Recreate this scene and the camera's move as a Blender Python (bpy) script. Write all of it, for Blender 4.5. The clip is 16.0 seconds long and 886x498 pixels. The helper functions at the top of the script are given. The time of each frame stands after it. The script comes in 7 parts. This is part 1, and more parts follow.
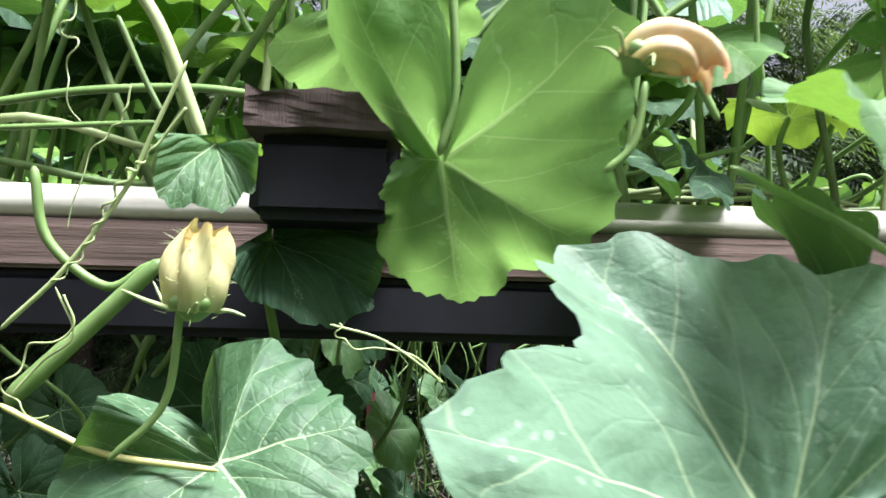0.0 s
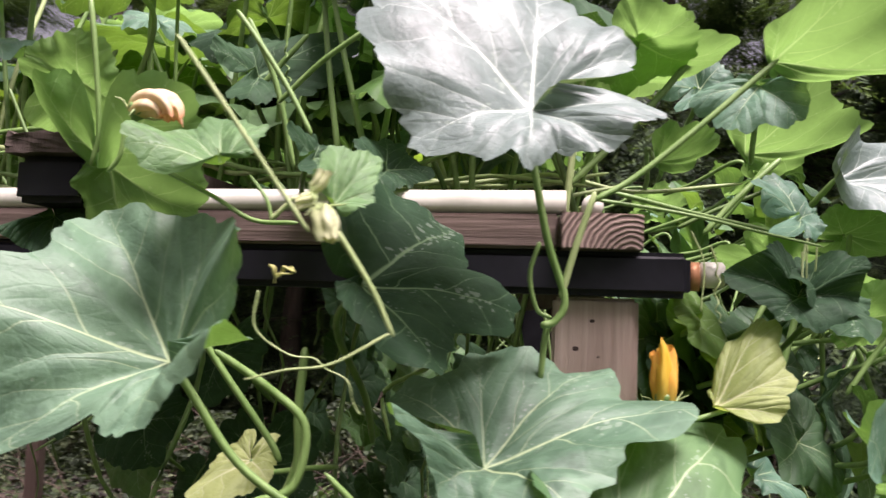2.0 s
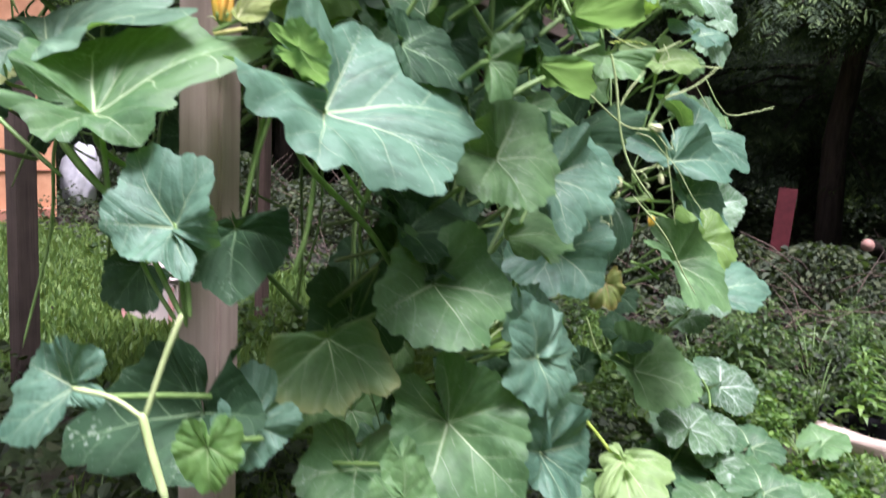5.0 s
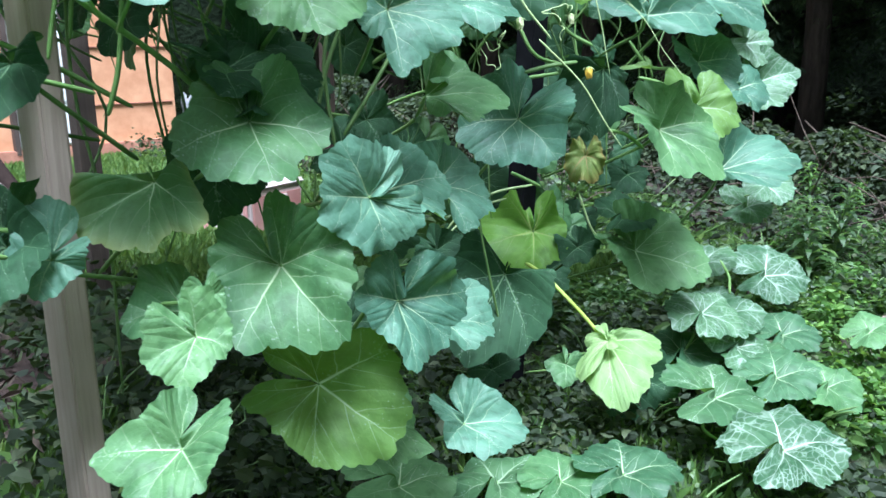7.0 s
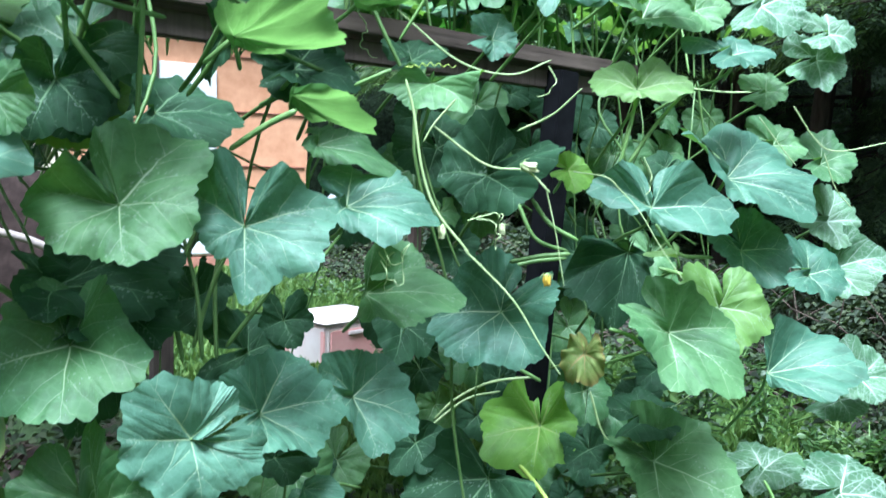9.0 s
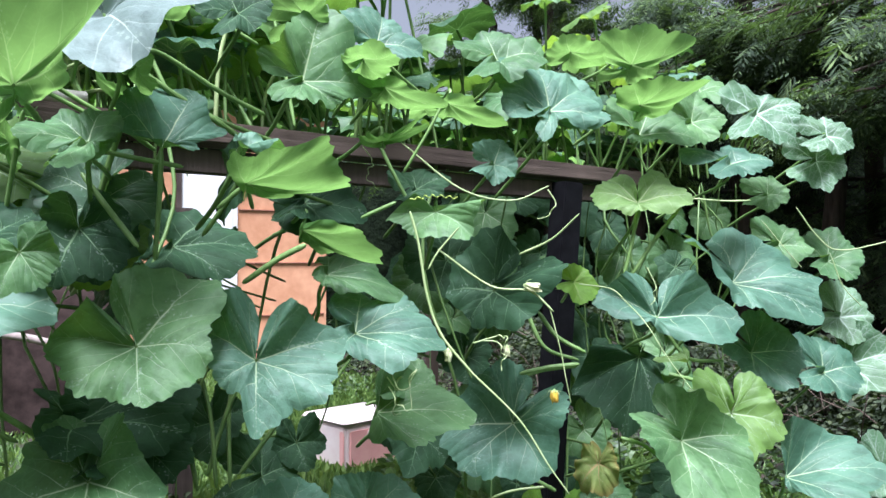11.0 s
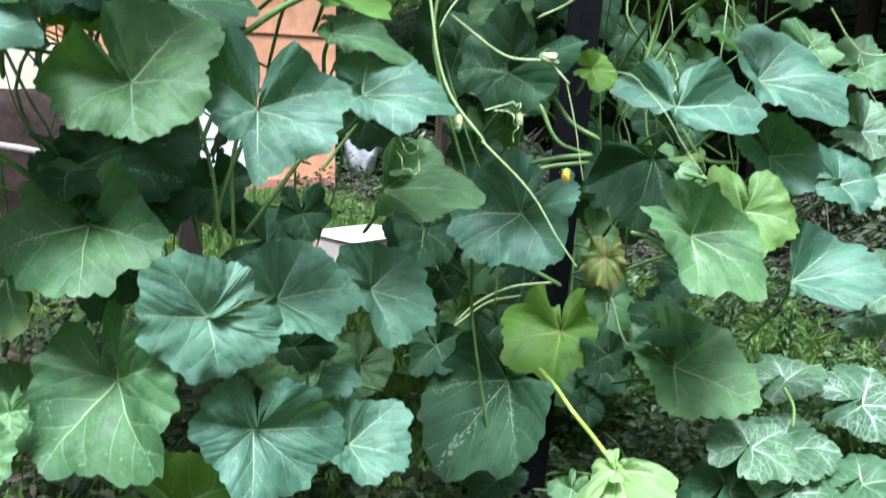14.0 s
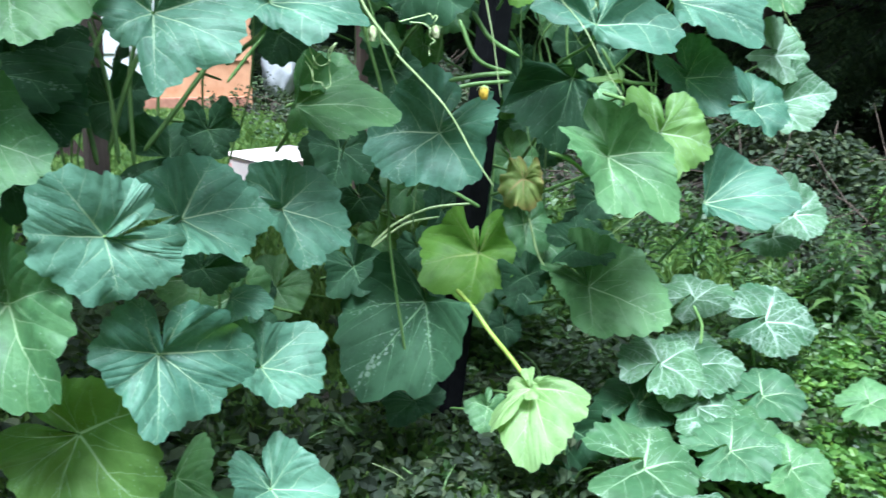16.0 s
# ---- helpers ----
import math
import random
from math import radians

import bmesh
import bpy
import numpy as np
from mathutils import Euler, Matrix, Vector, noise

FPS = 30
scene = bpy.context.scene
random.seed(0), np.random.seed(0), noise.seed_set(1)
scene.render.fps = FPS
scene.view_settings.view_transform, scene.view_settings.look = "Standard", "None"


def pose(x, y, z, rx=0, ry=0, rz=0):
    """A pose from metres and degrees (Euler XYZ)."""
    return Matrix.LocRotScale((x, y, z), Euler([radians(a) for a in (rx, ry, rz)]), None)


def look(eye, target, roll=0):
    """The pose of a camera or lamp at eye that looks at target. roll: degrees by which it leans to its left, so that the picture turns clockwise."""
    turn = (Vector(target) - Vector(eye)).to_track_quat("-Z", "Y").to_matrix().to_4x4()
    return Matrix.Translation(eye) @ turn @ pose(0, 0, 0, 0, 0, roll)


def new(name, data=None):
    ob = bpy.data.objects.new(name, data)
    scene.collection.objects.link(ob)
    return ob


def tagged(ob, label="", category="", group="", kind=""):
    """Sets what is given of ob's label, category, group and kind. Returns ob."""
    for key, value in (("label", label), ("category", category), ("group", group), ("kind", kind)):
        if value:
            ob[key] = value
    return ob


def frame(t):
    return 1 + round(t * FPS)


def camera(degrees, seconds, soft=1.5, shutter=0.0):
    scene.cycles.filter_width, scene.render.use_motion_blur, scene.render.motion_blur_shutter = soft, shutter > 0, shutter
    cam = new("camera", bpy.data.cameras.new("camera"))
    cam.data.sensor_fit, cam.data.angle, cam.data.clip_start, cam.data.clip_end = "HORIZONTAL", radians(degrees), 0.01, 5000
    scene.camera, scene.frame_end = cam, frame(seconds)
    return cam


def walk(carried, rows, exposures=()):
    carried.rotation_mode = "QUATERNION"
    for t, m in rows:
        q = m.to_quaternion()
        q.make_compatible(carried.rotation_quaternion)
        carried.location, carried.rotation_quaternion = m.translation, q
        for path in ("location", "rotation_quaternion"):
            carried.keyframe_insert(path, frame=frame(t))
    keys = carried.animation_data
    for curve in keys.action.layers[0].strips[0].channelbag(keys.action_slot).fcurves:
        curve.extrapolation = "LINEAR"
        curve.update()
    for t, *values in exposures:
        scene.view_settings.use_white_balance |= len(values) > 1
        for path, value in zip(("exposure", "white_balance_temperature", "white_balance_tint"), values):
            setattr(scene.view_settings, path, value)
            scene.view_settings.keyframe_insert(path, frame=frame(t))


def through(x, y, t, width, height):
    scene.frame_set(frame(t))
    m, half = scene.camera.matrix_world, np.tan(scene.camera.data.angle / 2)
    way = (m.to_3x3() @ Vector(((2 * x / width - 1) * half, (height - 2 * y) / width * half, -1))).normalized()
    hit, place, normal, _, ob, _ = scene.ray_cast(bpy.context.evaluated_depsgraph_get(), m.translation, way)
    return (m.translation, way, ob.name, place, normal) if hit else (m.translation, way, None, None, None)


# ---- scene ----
cam = camera(56.0, 16.0, 1.5, 0.4)
PATH = [
    (0, (-0.424, -0.648, 1.416), (-0.308, 1.341, 1.589), 1.4),
    (0.5, (-0.367, -0.734, 1.42), (-0.32, 1.259, 1.578), 1.2),
    (1, (-0.264, -0.859, 1.409), (-0.264, 1.139, 1.499), 0.6),
    (1.5, (-0.131, -0.905, 1.407), (-0.259, 1.089, 1.493), 1.1),
    (2, (0.069, -0.908, 1.374), (-0.343, 1.042, 1.531), 2.1),
    (2.5, (0.244, -0.914, 1.369), (-0.356, 0.988, 1.52), 2.4),
    (3, (0.427, -0.949, 1.347), (-0.231, 0.937, 1.451), 2.6),
    (3.5, (0.58, -0.905, 1.329), (-0.156, 0.954, 1.382), 1.8),
    (4, (0.705, -0.84, 1.277), (-0.228, 0.929, 1.306), 2.6),
    (4.5, (0.851, -0.771, 1.226), (-0.226, 0.909, 1.105), 3.0),
    (5, (0.999, -0.764, 1.168), (-0.128, 0.863, 0.881), 2.8),
    (5.2, (1.07, -0.777, 1.146), (-0.062, 0.836, 0.807), 2.6),
    (7.3, (1.345, -0.371, 1.037), (-0.059, 0.964, 0.542), -0.6),
    (7.5, (1.333, -0.324, 1.043), (-0.086, 0.988, 0.526), 0.1),
    (8, (1.345, -0.167, 1.091), (-0.206, 1.012, 0.638), 2.2),
    (8.5, (1.42, -0.046, 1.142), (-0.211, 1.071, 0.839), 2.9),
    (9, (1.452, 0.001, 1.188), (-0.192, 1.122, 0.989), 1.7),
    (9.5, (1.473, 0.004, 1.21), (-0.161, 1.15, 1.079), 1.1),
    (10, (1.482, -0.009, 1.227), (-0.158, 1.134, 1.157), 0.9),
    (10.2, (1.486, -0.015, 1.234), (-0.16, 1.12, 1.196), 0.7),
    (12.3, (1.511, 0.022, 1.259), (-0.205, 1.049, 1.25), 0.5),
    (12.5, (1.493, 0.022, 1.24), (-0.21, 1.068, 1.186), 0.8),
    (13, (1.495, 0.013, 1.228), (-0.194, 1.077, 1.097), 0.6),
    (13.5, (1.488, 0.014, 1.188), (-0.189, 1.082, 0.97), 1.3),
    (14, (1.468, 0.02, 1.127), (-0.194, 1.071, 0.759), 1.7),
    (14.5, (1.45, 0.019, 1.096), (-0.211, 1.028, 0.624), 1.7),
    (15, (1.441, 0.019, 1.079), (-0.222, 0.988, 0.535), 1.2),
    (15.5, (1.45, 0.034, 1.102), (-0.162, 1.087, 0.562), 1.4),
    (16, (1.453, 0.046, 1.113), (-0.066, 1.231, 0.576), 3.0),
]
EXPOSURES = [
    (0, 1.66, 6150, 16),
    (0.5, 1.50, 6050, 16),
    (1.2, 1.27, 6500, 25),
    (2.5, 0.98, 6800, 31),
    (4.5, 1.20, 6900, 32),
    (5.2, 1.24, 5750, 24),
    (7.3, 1.46, 5200, 4),
    (8.0, 1.54, 4850, -1),
    (8.5, 1.71, 4550, -6),
    (9.3, 1.54, 5450, 8),
    (10.0, 1.48, 5500, 11),
    (12.4, 1.21, 5900, 24),
    (13.0, 1.34, 5600, 16),
    (14.0, 1.44, 5550, 8),
    (14.6, 1.50, 5500, 4),
    (15.4, 1.50, 5050, -3),
    (16.0, 1.48, 5300, 1),
]
walk(cam, [(t, look(eye, target, roll)) for t, eye, target, roll in PATH], EXPOSURES)

# ---------------------------------------------------------------- light
world = bpy.data.worlds.new("overcast_sky")
scene.world = world
world.use_nodes = True
wn = world.node_tree
wn.nodes.clear()
sky = wn.nodes.new("ShaderNodeTexSky")
sky.sky_type = "NISHITA"
sky.sun_disc = False
sky.sun_elevation, sky.sun_rotation = radians(67), radians(129)
sky.air_density, sky.dust_density, sky.ozone_density = 1.0, 6.0, 0.6
wbg = wn.nodes.new("ShaderNodeBackground")
wbg.inputs["Strength"].default_value = 0.068
wout = wn.nodes.new("ShaderNodeOutputWorld")
grey = wn.nodes.new("ShaderNodeHueSaturation")
grey.inputs["Saturation"].default_value = 0.3
wn.links.new(sky.outputs[0], grey.inputs["Color"])
wn.links.new(grey.outputs[0], wbg.inputs[0])
wn.links.new(wbg.outputs[0], wout.inputs[0])
sun = new("sun", bpy.data.lights.new("sun", "SUN"))
sun.data.energy, sun.data.angle, sun.data.color = 4.6, radians(24), (1.0, 0.985, 0.97)
sun.matrix_world = look((1.4, -1.12, 4.2), (0, 0, 0))


# ---------------------------------------------------------------- materials
def nodes_of(name):
    m = bpy.data.materials.new(name)
    m.use_nodes = True
    t = m.node_tree
    t.nodes.clear()
    return m, t


def add(t, kind, **values):
    n = t.nodes.new(kind)
    for key, value in values.items():
        n.inputs[key.replace("_", " ")].default_value = value
    return n


def math_node(t, op, a, b=None, c=None):
    n = t.nodes.new("ShaderNodeMath")
    n.operation = op
    for i, v in enumerate((a, b, c)):
        if v is None:
            continue
        if isinstance(v, (int, float)):
            n.inputs[i].default_value = v
        else:
            t.links.new(v, n.inputs[i])
    return n.outputs[0]


def ramp(t, fac, stops):
    r = t.nodes.new("ShaderNodeValToRGB")
    e = r.color_ramp.elements
    while len(e) < len(stops):
        e.new(0.5)
    for el, (p, c) in zip(e, stops):
        el.position, el.color = p, (*c, 1)
    t.links.new(fac, r.inputs[0])
    return r.outputs[0]


def mix(t, fac, a, b):
    n = t.nodes.new("ShaderNodeMix")
    n.data_type = "RGBA"
    for sock, v in ((n.inputs["Factor"], fac), (n.inputs[6], a), (n.inputs[7], b)):
        if isinstance(v, (int, float)):
            sock.default_value = v
        elif isinstance(v, tuple):
            sock.default_value = (*v, 1)
        else:
            t.links.new(v, sock)
    return n.outputs[2]


def noise_tex(t, scale, detail=4, rough=0.55, coord="Object", stretch=None):
    c = t.nodes.new("ShaderNodeTexCoord")
    n = add(t, "ShaderNodeTexNoise", Scale=scale, Detail=detail, Roughness=rough)
    out = c.outputs[coord]
    if stretch:
        mp = t.nodes.new("ShaderNodeMapping")
        mp.inputs["Scale"].default_value = stretch
        t.links.new(out, mp.inputs[0])
        out = mp.outputs[0]
    t.links.new(out, n.inputs["Vector"])
    return n.outputs["Fac"]


def bump(t, height, strength, distance):
    b = add(t, "ShaderNodeBump", Strength=strength, Distance=distance)
    t.links.new(height, b.inputs["Height"])
    return b.outputs[0]


def finish(t, shader):
    o = t.nodes.new("ShaderNodeOutputMaterial")
    t.links.new(shader, o.inputs[0])


def plain(name, dark, light, rough=0.7, scale=30.0, bumpy=0.3, metal=0.0, stretch=None, depth=0.002, spec=0.4):
    m, t = nodes_of(name)
    n = noise_tex(t, scale, 6, 0.6, "Object", stretch)
    p = add(t, "ShaderNodeBsdfPrincipled", Roughness=rough, Metallic=metal)
    p.inputs["Specular IOR Level"].default_value = spec
    t.links.new(ramp(t, n, [(0.3, dark), (0.7, light)]), p.inputs["Base Color"])
    t.links.new(bump(t, n, bumpy, depth), p.inputs["Normal"])
    finish(t, p.outputs[0])
    return m


def leaf_material(name, base, tip, vein, vein_width, glow, through=0.3, spots=0.0, gloss=0.5, rim=None, web=0.0, shine=0.45):
    """Squash leaf: pale radiating veins with a few forked side veins, a fine net, quilted relief, light let through."""
    m, t = nodes_of(name)
    uv = t.nodes.new("ShaderNodeUVMap")
    uv.uv_map = "leaf"
    info = t.nodes.new("ShaderNodeObjectInfo")
    shift = t.nodes.new("ShaderNodeVectorMath")
    shift.operation = "ADD"
    t.links.new(uv.outputs[0], shift.inputs[0])
    spread = t.nodes.new("ShaderNodeCombineXYZ")
    t.links.new(math_node(t, "MULTIPLY", info.outputs["Random"], 37.0), spread.inputs[2])
    t.links.new(spread.outputs[0], shift.inputs[1])

    def own(scale, detail, rough):
        q = add(t, "ShaderNodeTexNoise", Scale=scale, Detail=detail, Roughness=rough)
        t.links.new(shift.outputs[0], q.inputs["Vector"])
        return q.outputs["Fac"]
    sep = t.nodes.new("ShaderNodeSeparateXYZ")
    t.links.new(uv.outputs[0], sep.inputs[0])
    x = math_node(t, "MULTIPLY_ADD", sep.outputs[0], 2.0, -1.0)
    y = math_node(t, "MULTIPLY_ADD", sep.outputs[1], 2.0, -1.0)
    r = math_node(t, "SQRT", math_node(t, "ADD", math_node(t, "MULTIPLY", x, x), math_node(t, "MULTIPLY", y, y)))
    ang = math_node(t, "ARCTAN2", x, y)
    turn = math_node(t, "DIVIDE", ang, math.pi / 3)
    off = math_node(t, "MULTIPLY", math_node(t, "SUBTRACT", turn, math_node(t, "ROUND", turn)), math.pi / 3)
    wob = own(7.0, 3, 0.5)
    wobble = math_node(t, "MULTIPLY_ADD", wob, 0.09, -0.045)
    swing = math_node(t, "ADD", math_node(t, "MULTIPLY", r, math_node(t, "SINE", off)), math_node(t, "MULTIPLY", wobble, math_node(t, "MINIMUM", r, 0.6)))
    across = math_node(t, "ABSOLUTE", swing)
    half = math_node(t, "GREATER_THAN", swing, 0.0)
    along = math_node(t, "MULTIPLY", r, math_node(t, "COSINE", off))
    width = math_node(t, "MULTIPLY_ADD", math_node(t, "POWER", math_node(t, "MAXIMUM", math_node(t, "SUBTRACT", 1.02, r), 0.0), 1.4), vein_width * 0.9, vein_width * 0.14)
    main = math_node(t, "MINIMUM", math_node(t, "MAXIMUM", math_node(t, "MULTIPLY_ADD", math_node(t, "DIVIDE", across, width), -1.4, 1.8), 0.0), 1.0)
    fork = math_node(t, "MULTIPLY", math_node(t, "SUBTRACT", math_node(t, "ADD", along, wobble), math_node(t, "MULTIPLY", across, 1.35)), 3.3)
    fork = math_node(t, "ADD", fork, math_node(t, "MULTIPLY_ADD", half, 0.45, math_node(t, "MULTIPLY", math_node(t, "ROUND", turn), 0.31)))
    rib = math_node(t, "ABSOLUTE", math_node(t, "SUBTRACT", math_node(t, "FRACT", fork), 0.5))
    side = math_node(t, "SUBTRACT", 1.0, math_node(t, "DIVIDE", rib, vein_width * 1.5 + 0.010))
    side = math_node(t, "MULTIPLY", math_node(t, "MAXIMUM", side, 0.0), math_node(t, "MAXIMUM", math_node(t, "MULTIPLY_ADD", across, -1.7, 0.98), 0.1))
    side = math_node(t, "MULTIPLY", side, math_node(t, "GREATER_THAN", along, 0.16))
    net = add(t, "ShaderNodeTexVoronoi", Scale=17.0)
    net.feature = "DISTANCE_TO_EDGE"
    t.links.new(shift.outputs[0], net.inputs["Vector"])
    mesh_lines = math_node(t, "MAXIMUM", math_node(t, "MULTIPLY_ADD", net.outputs["Distance"], -9.0, 1.0), 0.0)
    patch = own(5.0, 3, 0.55)
    big = own(3.2, 3, 0.5)
    fine = noise_tex(t, 140.0, 5, 0.65)
    veins = math_node(t, "MINIMUM", math_node(t, "MAXIMUM", main, side), 1.0)
    tone = math_node(t, "ADD", math_node(t, "MULTIPLY_ADD", info.outputs["Random"], 0.5, -0.25),
                     math_node(t, "MULTIPLY_ADD", fine, 0.35, math_node(t, "MULTIPLY_ADD", big, 1.3, -0.33)))
    green = ramp(t, tone, [(0.15, base), (0.85, tip)])
    green = mix(t, math_node(t, "MULTIPLY", mesh_lines, 0.3), green, tip)
    mottle = own(11.0, 5, 0.65)
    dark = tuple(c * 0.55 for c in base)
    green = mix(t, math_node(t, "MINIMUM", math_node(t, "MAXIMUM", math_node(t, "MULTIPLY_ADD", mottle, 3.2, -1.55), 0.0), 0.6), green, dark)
    fleck = add(t, "ShaderNodeTexVoronoi", Scale=42.0)
    t.links.new(shift.outputs[0], fleck.inputs["Vector"])
    near = math_node(t, "MAXIMUM", math_node(t, "LESS_THAN", across, 0.06), math_node(t, "GREATER_THAN", side, 0.05))
    dot = math_node(t, "MULTIPLY", math_node(t, "LESS_THAN", fleck.outputs["Distance"], math_node(t, "MULTIPLY_ADD", patch, 1.1, -0.33)), near)
    green = mix(t, math_node(t, "MULTIPLY", dot, 0.26), green, (0.46, 0.56, 0.44))
    if web:
        cloud = math_node(t, "MINIMUM", math_node(t, "MAXIMUM", math_node(t, "MULTIPLY_ADD", patch, 4.0, -1.45), 0.0), 1.0)
        white = math_node(t, "MULTIPLY", math_node(t, "POWER", mesh_lines, 1.5), cloud)
        halo = math_node(t, "MULTIPLY", math_node(t, "MAXIMUM", math_node(t, "MULTIPLY_ADD", across, -14.0, 1.0), math_node(t, "MULTIPLY_ADD", rib, -9.0, 1.0)), cloud)
        white = math_node(t, "MINIMUM", math_node(t, "MAXIMUM", white, math_node(t, "MULTIPLY", halo, 0.85)), 1.0)
        green = mix(t, math_node(t, "MULTIPLY", math_node(t, "MAXIMUM", white, 0.0), web), green, (0.44, 0.54, 0.45))
    if rim:
        edge = math_node(t, "MULTIPLY", math_node(t, "POWER", r, 9.0), math_node(t, "MULTIPLY_ADD", big, 1.6, -0.1))
        green = mix(t, math_node(t, "MINIMUM", edge, 1.0), green, rim)
    if spots:
        v = add(t, "ShaderNodeTexVoronoi", Scale=120.0)
        c = t.nodes.new("ShaderNodeTexCoord")
        t.links.new(c.outputs["Object"], v.inputs["Vector"])
        blot = math_node(t, "LESS_THAN", v.outputs["Distance"], math_node(t, "MULTIPLY_ADD", patch, 0.75, math_node(t, "MULTIPLY_ADD", fine, 0.5, -0.56)))
        green = mix(t, math_node(t, "MULTIPLY", blot, spots), green, (0.55, 0.66, 0.5))
    veins = math_node(t, "MULTIPLY", veins, math_node(t, "MINIMUM", math_node(t, "MULTIPLY_ADD", r, -0.85, 1.25), 1.0))
    colour = mix(t, math_node(t, "MULTIPLY", veins, 0.88), green, vein)
    p = add(t, "ShaderNodeBsdfPrincipled", Roughness=gloss)
    p.inputs["Specular IOR Level"].default_value = shine
    t.links.new(colour, p.inputs["Base Color"])
    t.links.new(math_node(t, "MULTIPLY_ADD", fine, 0.22, math_node(t, "MULTIPLY_ADD", patch, 0.2, gloss - 0.13)), p.inputs["Roughness"])
    pillow = math_node(t, "MINIMUM", math_node(t, "MULTIPLY", rib, 2.2), math_node(t, "MULTIPLY", across, 5.0))
    quilt = math_node(t, "ADD", math_node(t, "MULTIPLY", math_node(t, "MINIMUM", pillow, 0.8), 0.55),
                      math_node(t, "MULTIPLY_ADD", big, 1.0, math_node(t, "MULTIPLY_ADD", mesh_lines, -0.07, math_node(t, "MULTIPLY", fine, 0.3))))
    nrm = bump(t, quilt, 0.55, 0.004)
    t.links.new(nrm, p.inputs["Normal"])
    tr = t.nodes.new("ShaderNodeBsdfTranslucent")
    t.links.new(mix(t, math_node(t, "MULTIPLY", veins, 0.5), glow, vein), tr.inputs["Color"])
    ms = t.nodes.new("ShaderNodeMixShader")
    ms.inputs[0].default_value = through
    t.links.new(p.outputs[0], ms.inputs[1])
    t.links.new(tr.outputs[0], ms.inputs[2])
    finish(t, ms.outputs[0])
    return m


def stem_material(name, a, b):
    m, t = nodes_of(name)
    n = noise_tex(t, 60.0, 4, 0.6, "Object", (1, 1, 0.3))
    p = add(t, "ShaderNodeBsdfPrincipled", Roughness=0.5)
    p.inputs["Subsurface Weight"].default_value = 0.0
    t.links.new(ramp(t, n, [(0.3, a), (0.7, b)]), p.inputs["Base Color"])
    t.links.new(bump(t, n, 0.3, 0.001), p.inputs["Normal"])
    finish(t, p.outputs[0])
    return m


def wood_material(name, dark, light, axis, ring=9.0):
    m, t = nodes_of(name)
    st = [60.0, 60.0, 60.0]
    st[axis] = 1.6
    grain = noise_tex(t, 1.0, 8, 0.65, "Object", tuple(st))
    blotch = noise_tex(t, 5.0, 3, 0.5)
    p = add(t, "ShaderNodeBsdfPrincipled", Roughness=0.85)
    p.inputs["Specular IOR Level"].default_value = 0.25
    c = ramp(t, math_node(t, "MULTIPLY_ADD", blotch, 0.8, math_node(t, "MULTIPLY_ADD", grain, 0.7, -0.2)), [(0.3, dark), (0.75, light)])
    t.links.new(c, p.inputs["Base Color"])
    t.links.new(bump(t, grain, 1.0, 0.004), p.inputs["Normal"])
    finish(t, p.outputs[0])
    return m


def end_grain_material(name, dark, light):
    m, t = nodes_of(name)
    c = t.nodes.new("ShaderNodeTexCoord")
    w = add(t, "ShaderNodeTexWave", Scale=55.0, Distortion=3.5, Detail=3.0)
    w.wave_type, w.rings_direction = "RINGS", "Y"
    mp = t.nodes.new("ShaderNodeMapping")
    mp.inputs["Location"].default_value = (-0.03, 0, 0.03)
    t.links.new(c.outputs["Object"], mp.inputs[0])
    t.links.new(mp.outputs[0], w.inputs["Vector"])
    p = add(t, "ShaderNodeBsdfPrincipled", Roughness=0.9)
    t.links.new(ramp(t, w.outputs["Fac"], [(0.2, dark), (0.8, light)]), p.inputs["Base Color"])
    t.links.new(bump(t, w.outputs["Fac"], 0.5, 0.002), p.inputs["Normal"])
    finish(t, p.outputs[0])
    return m


